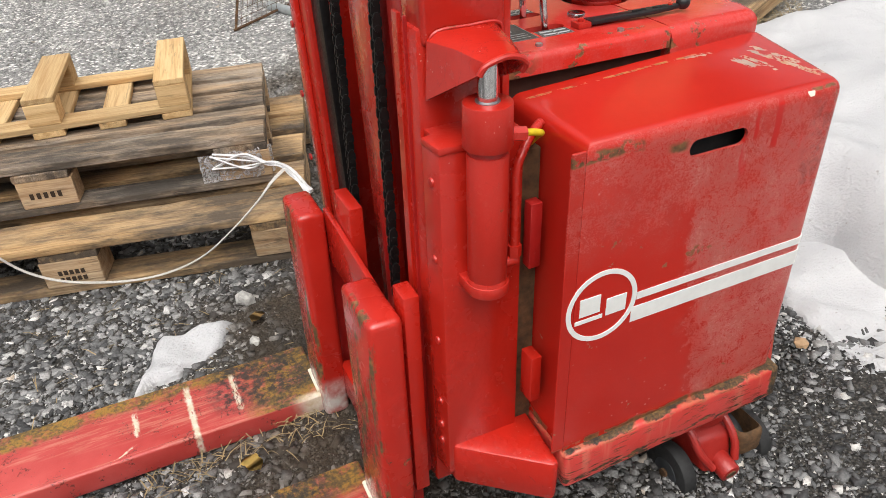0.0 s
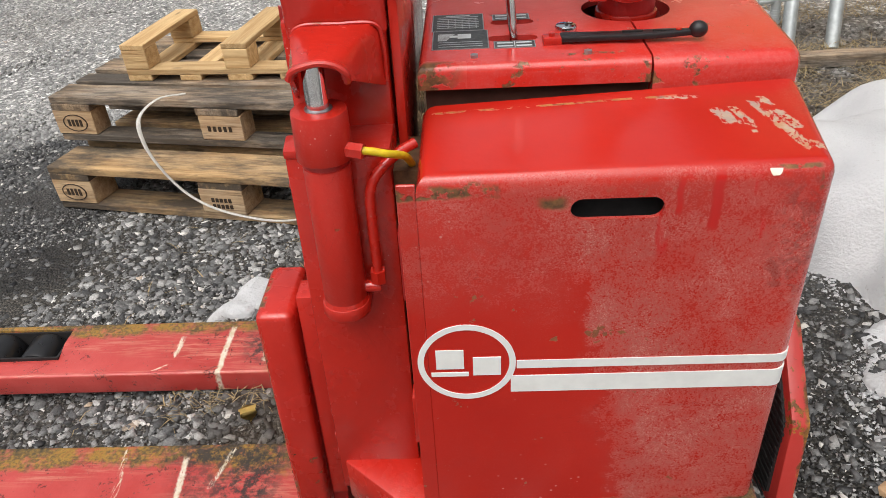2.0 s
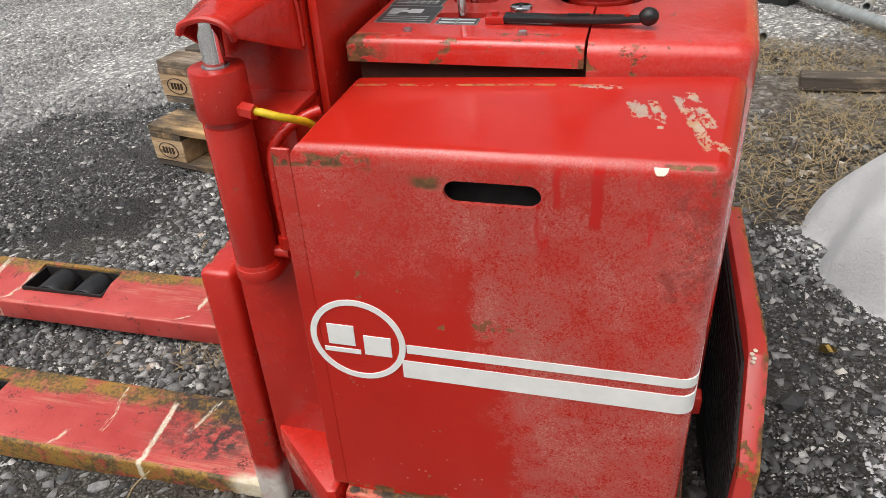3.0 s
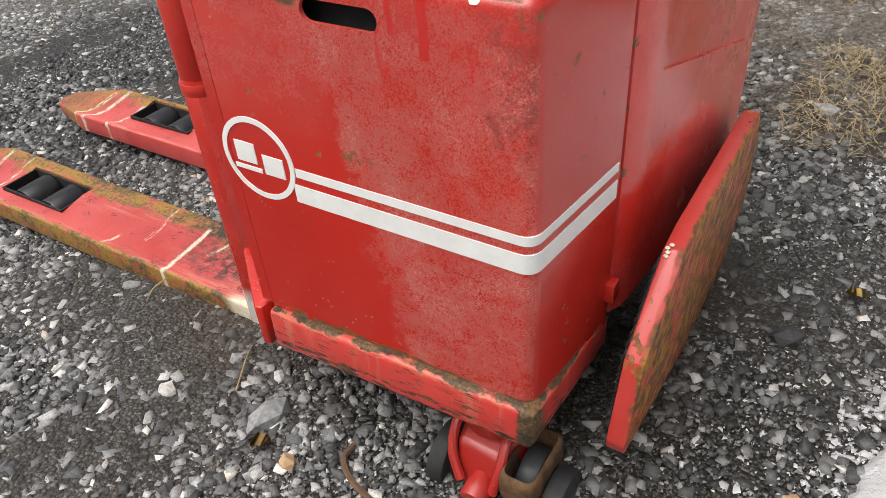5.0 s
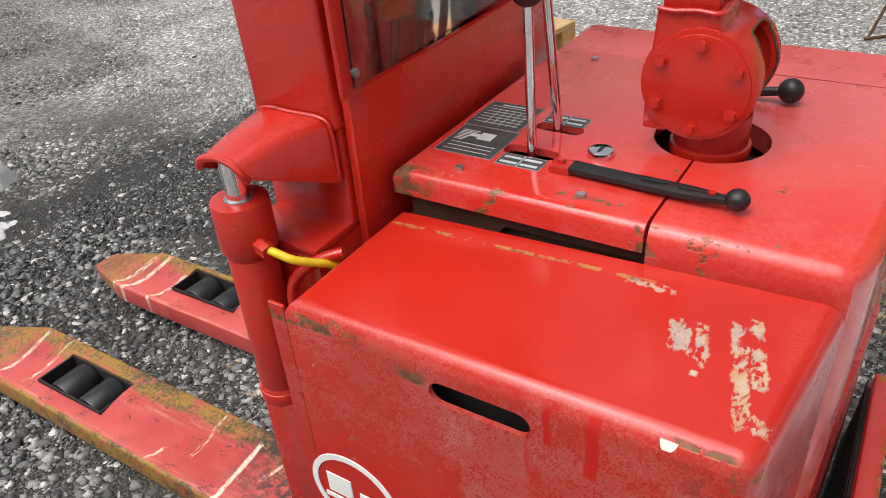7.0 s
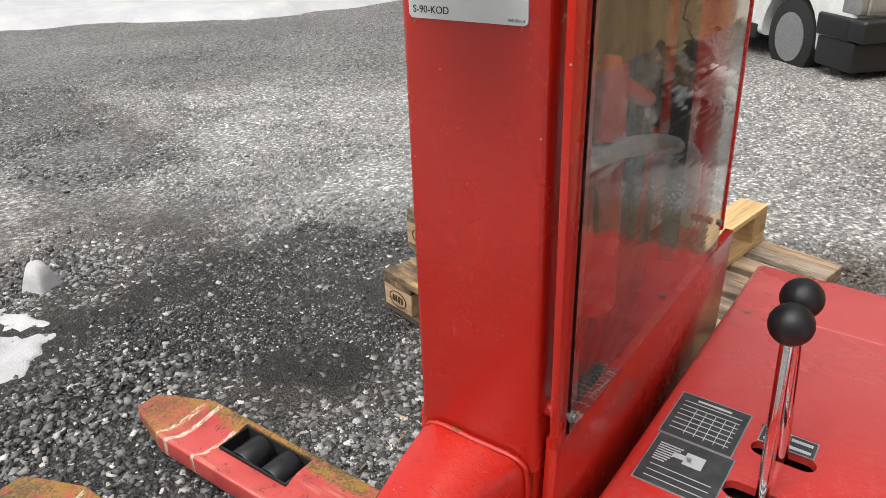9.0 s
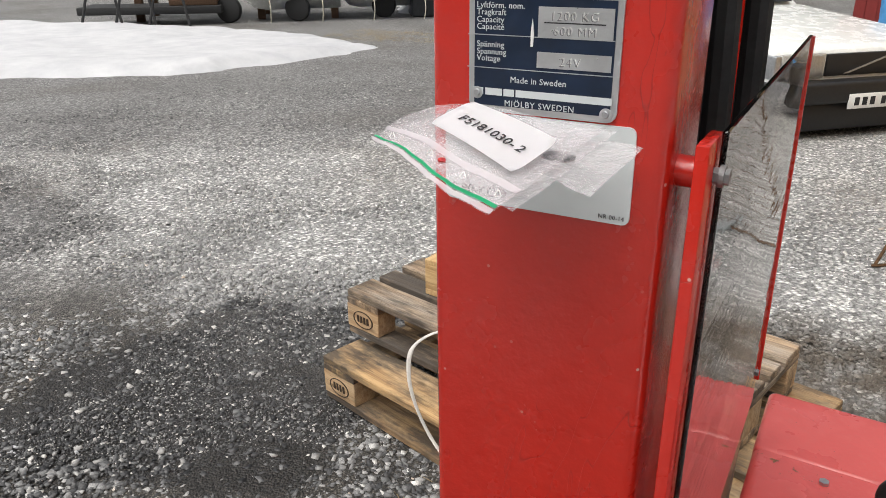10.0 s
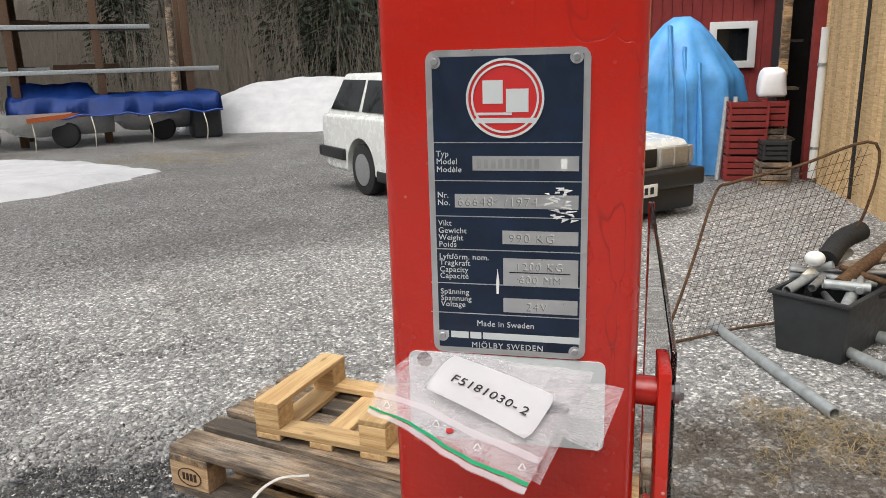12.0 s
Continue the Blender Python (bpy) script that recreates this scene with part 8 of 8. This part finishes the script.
def build_extension():
    g = ground_z(2.7, 8.5)
    ext = thing("shed", "shed clad in raw pale boards with a white drainpipe", "shed", Matrix.Translation((-0.11, 0, 0)), "", "structure")
    turn = Matrix.Translation((2.70, 0, 0)) @ Matrix.Rotation(radians(-90), 4, "Z")
    part("wall", box(2.74, 2.86, 2.6, 9.72, g - 0.3, g + 3.6), M_WOOD_RAW, ext)
    board_wall(ext, M_WOOD_RAW, -9.70, -2.6, 0.0, g - 0.3, g + 3.6, 0.145, turn)
    part("end_wall", box(2.74, 6.0, 9.72, 9.84, g - 0.3, g + 3.6), M_BARN, ext)
    part("corner_board", box(2.60, 2.74, 9.70, 9.86, g - 0.3, g + 3.6, 0.004), M_BARN, ext, "dark red corner board")
    part("roof", box(2.4, 6.4, 2.2, 10.2, g + 3.6, g + 3.75), M_RUBBER, ext)
    pipe = part("drainpipe", rod((2.655, 9.50, g + 0.02), (2.665, 9.52, 1.50), 0.045, 16), M_WHITE, ext, "white drainpipe")
    for z in (0.2, 1.1):
        part("clip", rod((2.66, 9.51, z), (2.66, 9.51, z + 0.03), 0.052, 16), M_STEEL, pipe)
    part("cable", rod((2.69, 8.15, -0.1), (2.69, 8.15, 3.0), 0.02, 8), M_RUBBER, ext)
    # open bay between shed and barn, its shade put in as dark sheets
    part("bay_shade_back", box(2.41, 2.9, 10.9, 11.0, g - 0.3, g + 3.4), M_DARK, ext)
    part("bay_shade_side", box(2.38, 2.41, 10.1, 10.9, g - 0.3, g + 3.4), M_DARK, ext)
    part("bay_post", box(2.32, 2.41, 10.00, 10.09, g - 0.3, g + 3.4, 0.004), M_WOOD_EPAL, ext, "raw door post")
    part("bay_lintel", box(2.32, 2.60, 10.00, 10.09, g + 2.9, g + 3.1, 0.004), M_WOOD_EPAL, ext)
    for z in (0.35, 0.95, 1.5, 2.0):
        part("shelf", box(2.42, 2.6, 10.25, 10.6, g + z, g + z + 0.03), M_WOOD_GREY, ext)


build_extension()


def build_tarp():
    """A tall load under a light blue tarpaulin that falls in folds to the ground."""
    g = ground_z(1.2, 10.6)
    t = thing("tarpaulin", "light blue tarpaulin draped in folds over a tall load", "tarpaulin")
    bm = bmesh.new()
    rows, cols = 26, 64
    grid = []
    for j in range(rows + 1):
        v = j / rows
        ring_ = []
        for i in range(cols):
            a = 2 * math.pi * i / cols
            r = 0.10 + 0.50 * min(1, v * 2.6) ** 0.7 + 0.12 * v
            r *= 1 + (0.10 * math.sin(7 * a + 2 * v) + 0.07 * math.sin(13 * a + 1.0)) * min(1, v * 1.8)
            z = g + 1.92 * (1 - v) + 0.02 + 0.04 * math.sin(3 * a) * v * (1 - v)
            x = 1.16 + 1.05 * r * math.cos(a) + 0.10 * v
            ring_.append(bm.verts.new((x, 10.75 + 0.8 * r * math.sin(a), z)))
        grid.append(ring_)
    for a, b in zip(grid, grid[1:]):
        for i in range(cols):
            bm.faces.new((a[i], a[(i + 1) % cols], b[(i + 1) % cols], b[i]))
    bm.faces.new(grid[0])
    bmesh.ops.recalc_face_normals(bm, faces=bm.faces)
    part("sheet", bm, M_BLUE_TARP, t, "light blue sheet", None, 70)
    for dx, dz, w in ((-0.16, 1.40, 0.05), (0.02, 1.15, 0.035), (0.20, 0.95, 0.045)):
        part("fold", tube([(1.16 + dx, 10.36, g + dz + 0.42), (1.18 + dx, 10.24, g + dz), (1.20 + dx, 10.17, g + dz - 0.5), (1.22 + dx, 10.15, g + 0.05)], w, 8, 6, 0.6), M_BLUE_TARP, t)


build_tarp()


def build_crates():
    g = ground_z(2.0, 10.0)
    def crate(x, y, z, w, d, h, mat, label):
        c = thing("crate", label, "crate", Matrix.Translation((x, y, g + z)), "piled crates")
        for k in range(4):
            part("slat", box(-w / 2, w / 2, -d / 2, -d / 2 + 0.015, h * k / 4 + 0.004, h * (k + 1) / 4 - 0.012, 0.002, 1), mat, c)
            part("slat", box(-w / 2, -w / 2 + 0.015, -d / 2 + 0.016, d / 2, h * k / 4 + 0.004, h * (k + 1) / 4 - 0.012, 0.002, 1), mat, c)
        for sx in (-1, 1):
            part("corner_post", box(sx * (w / 2 - 0.02) - 0.015, sx * (w / 2 - 0.02) + 0.015, -d / 2 - 0.012, -d / 2, 0, h, 0.002, 1), mat, c)
        # dark core paints the shade seen between the slats
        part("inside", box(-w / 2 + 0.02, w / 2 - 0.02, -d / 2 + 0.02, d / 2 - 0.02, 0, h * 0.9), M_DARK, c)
    for z in (0.0, 0.31, 0.62):
        crate(1.86 + 0.02 * z, 9.95, z, 0.44, 0.5, 0.30, M_BARN, "dark red slatted crate in a pile")
    crate(2.13, 9.55, 0.0, 0.34, 0.4, 0.28, M_WOOD_GREY, "grey wooden crate on the ground")
    crate(2.14, 9.58, 0.285, 0.30, 0.36, 0.22, M_PLASTIC_BIN, "dark grey crate on another crate")
    b = thing("sack", "white sack lying on the piled crates", "sack")
    bm = hexa([(1.98, 9.85, g + 0.93), (2.30, 9.85, g + 0.93), (2.30, 10.15, g + 0.93), (1.98, 10.15, g + 0.93), (2.0, 9.88, g + 1.26), (2.27, 9.86, g + 1.29), (2.27, 10.12, g + 1.29), (2.0, 10.12, g + 1.26)], 0.07, 4)
    bmesh.ops.subdivide_edges(bm, edges=bm.edges[:], cuts=1)
    for v in bm.verts:
        v.co += Vector((noise.noise(v.co * 6), noise.noise(v.co * 6 + Vector((9, 0, 0))), noise.noise(v.co * 6 + Vector((0, 9, 0))))) * 0.03
    part("bag", bm, M_PAPER, b, "", None, 70)
    for z in (0.0, 0.31, 0.62):
        crate(2.16, 10.0, z, 0.30, 0.4, 0.30, M_WOOD_GREY if z < 0.5 else M_BARN, "worn slatted crate in the back of the pile")
    s = thing("trestle", "grey steel trestle leaning by the crates", "trestle")
    for x in (1.58, 1.68):
        part("leg", rod((x, 9.8, g), (x + 0.08, 10.0, g + 0.95), 0.03, 10), M_GALV, s)


build_crates()


# ---- boat rack, mast and forest ----
def build_rack():
    g = ground_z(-11, 16)
    ax, ay = Vector((0.80, 0.60, 0)), Vector((-0.60, 0.80, 0))
    m = Matrix(((ax.x, ay.x, 0, -13.3), (ax.y, ay.y, 0, 15.0), (0, 0, 1, g), (0, 0, 0, 1)))
    rack = thing("storage_rack", "brown timber storage rack stacked with planks and boats", "storage rack", m)
    for x in (-2.5, 0.4, 2.2, 4.2):
        for y in (0.0, 1.6):
            part("post", box(x - 0.09, x + 0.09, y - 0.09, y + 0.09, 0, 4.6, 0.01), M_TWIG, rack, "brown timber post")
    for z, x1 in ((1.62, 4.9), (2.62, 3.4), (3.4, 3.6)):
        part("shelf_beam", box(-3.5, x1, -0.12, 0.02, z, z + 0.10, 0.01), M_GALV, rack, "grey shelf beam")
        part("shelf_deck", box(-3.4, x1 - 0.1, 0.03, 1.8, z + 0.03, z + 0.08), M_RUBBER, rack)
    rng = random.Random(8)
    for z, x1 in ((1.72, 4.4), (2.72, 3.2), (3.5, 3.4)):
        for k in range(7):
            a = rng.uniform(-3.4, 1.2)
            part("plank", box(a, a + rng.uniform(1.2, 2.4), 0.05 + 0.2 * k, 0.22 + 0.2 * k, z, z + rng.uniform(0.04, 0.16)), (M_WOOD_GREY, M_GALV, M_TWIG, M_RUBBER)[k % 4], rack)
    t = thing("tarpaulin", "dark blue tarpaulin spread over stored boats", "tarpaulin", m)
    bm = bmesh.new()
    n = 30
    gr = [[bm.verts.new((0.2 + 4.6 * i / n, -0.9 + 2.2 * j / 10, 1.15 + 0.09 * noise.noise((i * 0.35, j * 0.5, 2)) + 0.03 * noise.noise((i * 1.3, j * 1.1, 5)) - 0.10 * abs(j - 5) / 5 - (0.35 if j == 0 else 0) + (0.25 if i < 12 and j > 4 else 0))) for i in range(n + 1)] for j in range(11)]
    for j in range(10):
        for i in range(n):
            bm.faces.new((gr[j][i], gr[j][i + 1], gr[j + 1][i + 1], gr[j + 1][i]))
    edge = [v.co.copy() for v in gr[0]]
    bmesh.ops.solidify(bm, geom=bm.faces[:], thickness=0.02)
    part("sheet", bm, M_BLUE_DARK, t, "", None, 60)
    part("hem", tube(edge, 0.022, 6, 2), M_BLUE_DARK, t, "rolled lower hem")
    for k in (3, 11, 19, 27):
        part("rope", tube([edge[k], edge[k] + Vector((0.05, -0.12, -0.35)), edge[k] + Vector((0.02, 0.05, -0.75))], 0.012, 6, 4), M_CREAM_WHITE, t, "pale tie rope")
    M_ORANGE = plain("orange_stripe", (0.50, 0.12, 0.03), 0.5)
    for bx, by, s in ((0.0, -0.6, 1.0), (2.3, -0.2, 0.9)):
        b = thing("boat", "small white boat with an orange stripe lying under the rack", "boat", m @ Matrix.Translation((bx, by, 0.25)) @ Matrix.Rotation(radians(12), 4, "Z"), "stored boats")
        sec = []
        bm = bmesh.new()
        for i in range(9):
            t_ = i / 8
            w = 0.55 * s * math.sin(math.pi * min(1, 0.35 + 0.65 * t_) ** 1.6 * 0.98) ** 0.7 + 0.02
            z0 = 0.0 + 0.35 * (t_ < 0.15) * (0.15 - t_) / 0.15
            sec.append([bm.verts.new((2.4 * s * t_, y, z)) for y, z in ((-w, 0.55), (-w * 0.85, 0.28), (0, z0), (w * 0.85, 0.28), (w, 0.55))])
        for a, c in zip(sec, sec[1:]):
            for i in range(4):
                bm.faces.new((a[i], a[i + 1], c[i + 1], c[i]))
        bmesh.ops.solidify(bm, geom=bm.faces[:], thickness=0.03)
        part("hull", bm, M_CAR, b, "white hull", None, 50)
        part("stripe", hexa([(0.5, -0.57 * s, 0.36), (1.7 * s, -0.60 * s, 0.44), (1.7 * s, -0.5 * s, 0.44), (0.5, -0.5 * s, 0.36), (0.5, -0.58 * s, 0.46), (1.7 * s, -0.61 * s, 0.54), (1.7 * s, -0.5 * s, 0.54), (0.5, -0.5 * s, 0.46)]), M_ORANGE, b)
    for x, y in ((-0.3, -0.9), (1.3, -0.8), (3.4, -0.3), (4.4, -0.2)):
        w = thing("tyre", "black tyre lying under the rack", "tyre", m, "stored tyres")
        part("rubber", rod((x, y, 0.3), (x + 0.05, y + 0.2, 0.3), 0.3, 24, None, 0.05), M_RUBBER, w)
    d = thing("grey_cover", "dark grey cover hanging at the end of the rack", "cover", m)
    part("cloth", box(4.1, 4.8, -0.5, 0.6, 0.0, 1.05, 0.08, 3), M_PLASTIC_BIN, d)
    c = thing("trailer", "low dark trailer frame standing beside the boats", "trailer", m)
    part("bed", box(-3.6, -0.4, -1.2, 0.0, 0.25, 0.42, 0.02), M_RUBBER, c)
    part("box", box(-1.6, -0.5, -1.0, 0.1, 0.42, 1.0, 0.03), M_TWIG, c)
    for x in (-3.2, -2.5, -1.8):
        f = thing("metal_stand", "thin dark steel stand standing in snow", "metal stand", m, "metal stands")
        part("bar", rod((x, -2.4, 0), (x + 0.5, -2.0, 2.0), 0.03, 8), M_RUBBER, f)
        part("bar", rod((x + 0.9, -2.4, 0), (x + 0.5, -2.0, 2.0), 0.03, 8), M_RUBBER, f)


build_rack()
pole = thing("utility_pole", "weathered grey timber utility pole", "pole")
part("shaft", rod((-15.7, 25.9, -0.6), (-15.6, 26.0, 7.5), 0.14, 14, 0.10), M_WOOD_GREY, pole)


def forest():
    """Bare and evergreen trees on a rise behind the yard."""
    rng = random.Random(21)
    M_BARK = plain("grey_bark", (0.075, 0.065, 0.052), 0.9, 0, 0.4, 4, 0.01)
    M_NEEDLE = plain("spruce_needles", (0.022, 0.036, 0.018), 0.8, 0, 0.6, 1.5)
    M_BUSH = plain("bare_twigs", (0.125, 0.108, 0.085), 0.9, 0, 0.4, 2)
    M_LITTER = plain("leaf_litter", (0.105, 0.092, 0.072), 0.95, 0, 0.4, 0.6)

    def spruce(h):
        t = thing("spruce", "tall dark green spruce in the forest edge", "tree", None, "forest trees")
        part("trunk", rod((0, 0, 0), (0, 0, h * 0.97), 0.16, 10, 0.02), M_BARK, t)
        vs, fs = [], []
        for k in range(1500):
            z = h * (0.10 + 0.9 * rng.random())
            r = (1 - z / h) * h * 0.21 + 0.15
            a, q = rng.uniform(0, 6.283), rng.random() ** 0.6
            c = Vector((math.cos(a) * r * q, math.sin(a) * r * q, z - 0.3 * r * q))
            d = Vector((math.cos(a), math.sin(a), -0.35)) * rng.uniform(0.25, 0.6)
            s = Vector((-math.sin(a), math.cos(a), 0)) * rng.uniform(0.05, 0.14)
            b = len(vs)
            vs += [tuple(c - s), tuple(c + s), tuple(c + d + s * 0.2), tuple(c + d * 0.5 + Vector((0, 0, 0.12)))]
            fs += [(b, b + 1, b + 2), (b, b + 2, b + 3)]
        me = bpy.data.meshes.new("crown")
        me.from_pydata(vs, [], fs)
        part("crown", me, M_NEEDLE, t)
        return t

    def birch(h):
        t = thing("bare_tree", "bare leafless tree in the forest edge", "tree", None, "forest trees")
        limbs = []
        def grow(p, d, l, r, depth):
            q = p + d * l
            limbs.append(rod(p, q, r, 6, r * 0.6))
            if depth:
                for _ in range(3 if depth > 1 else 4):
                    nd = (d + Vector((rng.uniform(-0.7, 0.7), rng.uniform(-0.7, 0.7), rng.uniform(0.0, 0.5)))).normalized()
                    grow(p + d * l * rng.uniform(0.45, 1.0), nd, l * rng.uniform(0.5, 0.7), r * 0.5, depth - 1)
        grow(Vector((0, 0, 0)), Vector((0.03, 0, 1)).normalized(), h * 0.5, 0.13, 4)
        part("trunk", join(*limbs), M_BUSH, t)
        return t
    a, b, c = spruce(11), spruce(8), birch(9)
    a.matrix_world = Matrix.Translation((-9.5, 33, 0.8))
    b.matrix_world = Matrix.Translation((-4.5, 31, 0.6))
    c.matrix_world = Matrix.Translation((-11.5, 29, 0.2))
    for k in range(64):
        src = (a, b, c, c)[k % 4]
        y = rng.uniform(28, 46)
        x = rng.uniform(-46, 8) if k % 3 else rng.uniform(-24, 2)
        copy_thing(src, Matrix.Translation((x, y + abs(x + 10) * 0.05, (y - 26) * 0.16 - 0.5)) @ Matrix.Rotation(rng.uniform(0, 6.28), 4, "Z") @ Matrix.Diagonal((1, 1, rng.uniform(0.85, 1.2), 1)))
    for x, y in ((-11.8, 29.5), (-10.0, 28.2), (-8.4, 30.0), (-6.9, 28.6), (-5.2, 29.8), (-3.4, 28.4), (-1.6, 30.2), (0.4, 28.8)):
        copy_thing(a if y > 29 else b, Matrix.Translation((x, y, (y - 26) * 0.16 - 0.5)) @ Matrix.Rotation(rng.uniform(0, 6.28), 4, "Z"))
    # the wooded rise
    vs, fs, n = [], [], 60
    for j in range(14):
        for i in range(n + 1):
            x = -120 + 180 * i / n
            y = 25 + 7.0 * j
            vs.append((x, y + 2.0 * noise.noise((x * 0.07, j, 0)), -0.55 + 0.028 * max(0, j) ** 2.2 * 5 + (0.5 * noise.noise((x * 0.2, j * 0.9, 4)) if j else 0)))
    for j in range(13):
        for i in range(n):
            fs.append((j * (n + 1) + i, j * (n + 1) + i + 1, (j + 1) * (n + 1) + i + 1, (j + 1) * (n + 1) + i))
    me = bpy.data.meshes.new("hillside")
    me.from_pydata(vs, [], fs)
    me.materials.append(M_LITTER)
    tagged(new("backdrop_hillside", me), "dark wooded hillside behind the yard", "hillside", kind="structure")
    # an unseen dark slope, added on the -y side to cut low sky light
    vs, fs = [], []
    for j in range(8):
        for i in range(n + 1):
            x = -90 + 180 * i / n
            vs.append((x, -9 - 3.0 * j + 1.5 * noise.noise((x * 0.09, j, 7)), -0.3 + 1.9 * j + (0.9 * noise.noise((x * 0.25, j * 0.9, 9)) if j else 0)))
    for j in range(7):
        for i in range(n):
            fs.append((j * (n + 1) + i, (j + 1) * (n + 1) + i, (j + 1) * (n + 1) + i + 1, j * (n + 1) + i + 1))
    me = bpy.data.meshes.new("hillside")
    me.from_pydata(vs, [], fs)
    me.materials.append(M_CONCRETE_DARK)
    tagged(new("light_block_slope", me), "unseen dark slope added behind the camera to block low sky light", "hillside", kind="structure")
    # brush that fills the forest edge
    vs, fs = [], []
    for _ in range(36000):
        x, y = rng.uniform(-55, 10), rng.uniform(26, 44)
        z0 = (y - 26) * 0.16 - 0.5
        h = rng.uniform(0.8, 5.5)
        s = rng.uniform(0.006, 0.022)
        dx, dy = rng.gauss(0, 0.9), rng.uniform(-0.5, 0.5)
        b = len(vs)
        vs += [(x - s, y, z0), (x + s, y, z0), (x + dx, y + dy, z0 + h)]
        fs.append((b, b + 1, b + 2))
    me = bpy.data.meshes.new("brush")
    me.from_pydata(vs, [], fs)
    me.materials.append(M_BUSH)
    tagged(new("brush", me), "tangle of bare brush along the forest edge", "brush", kind="stuff")


forest()
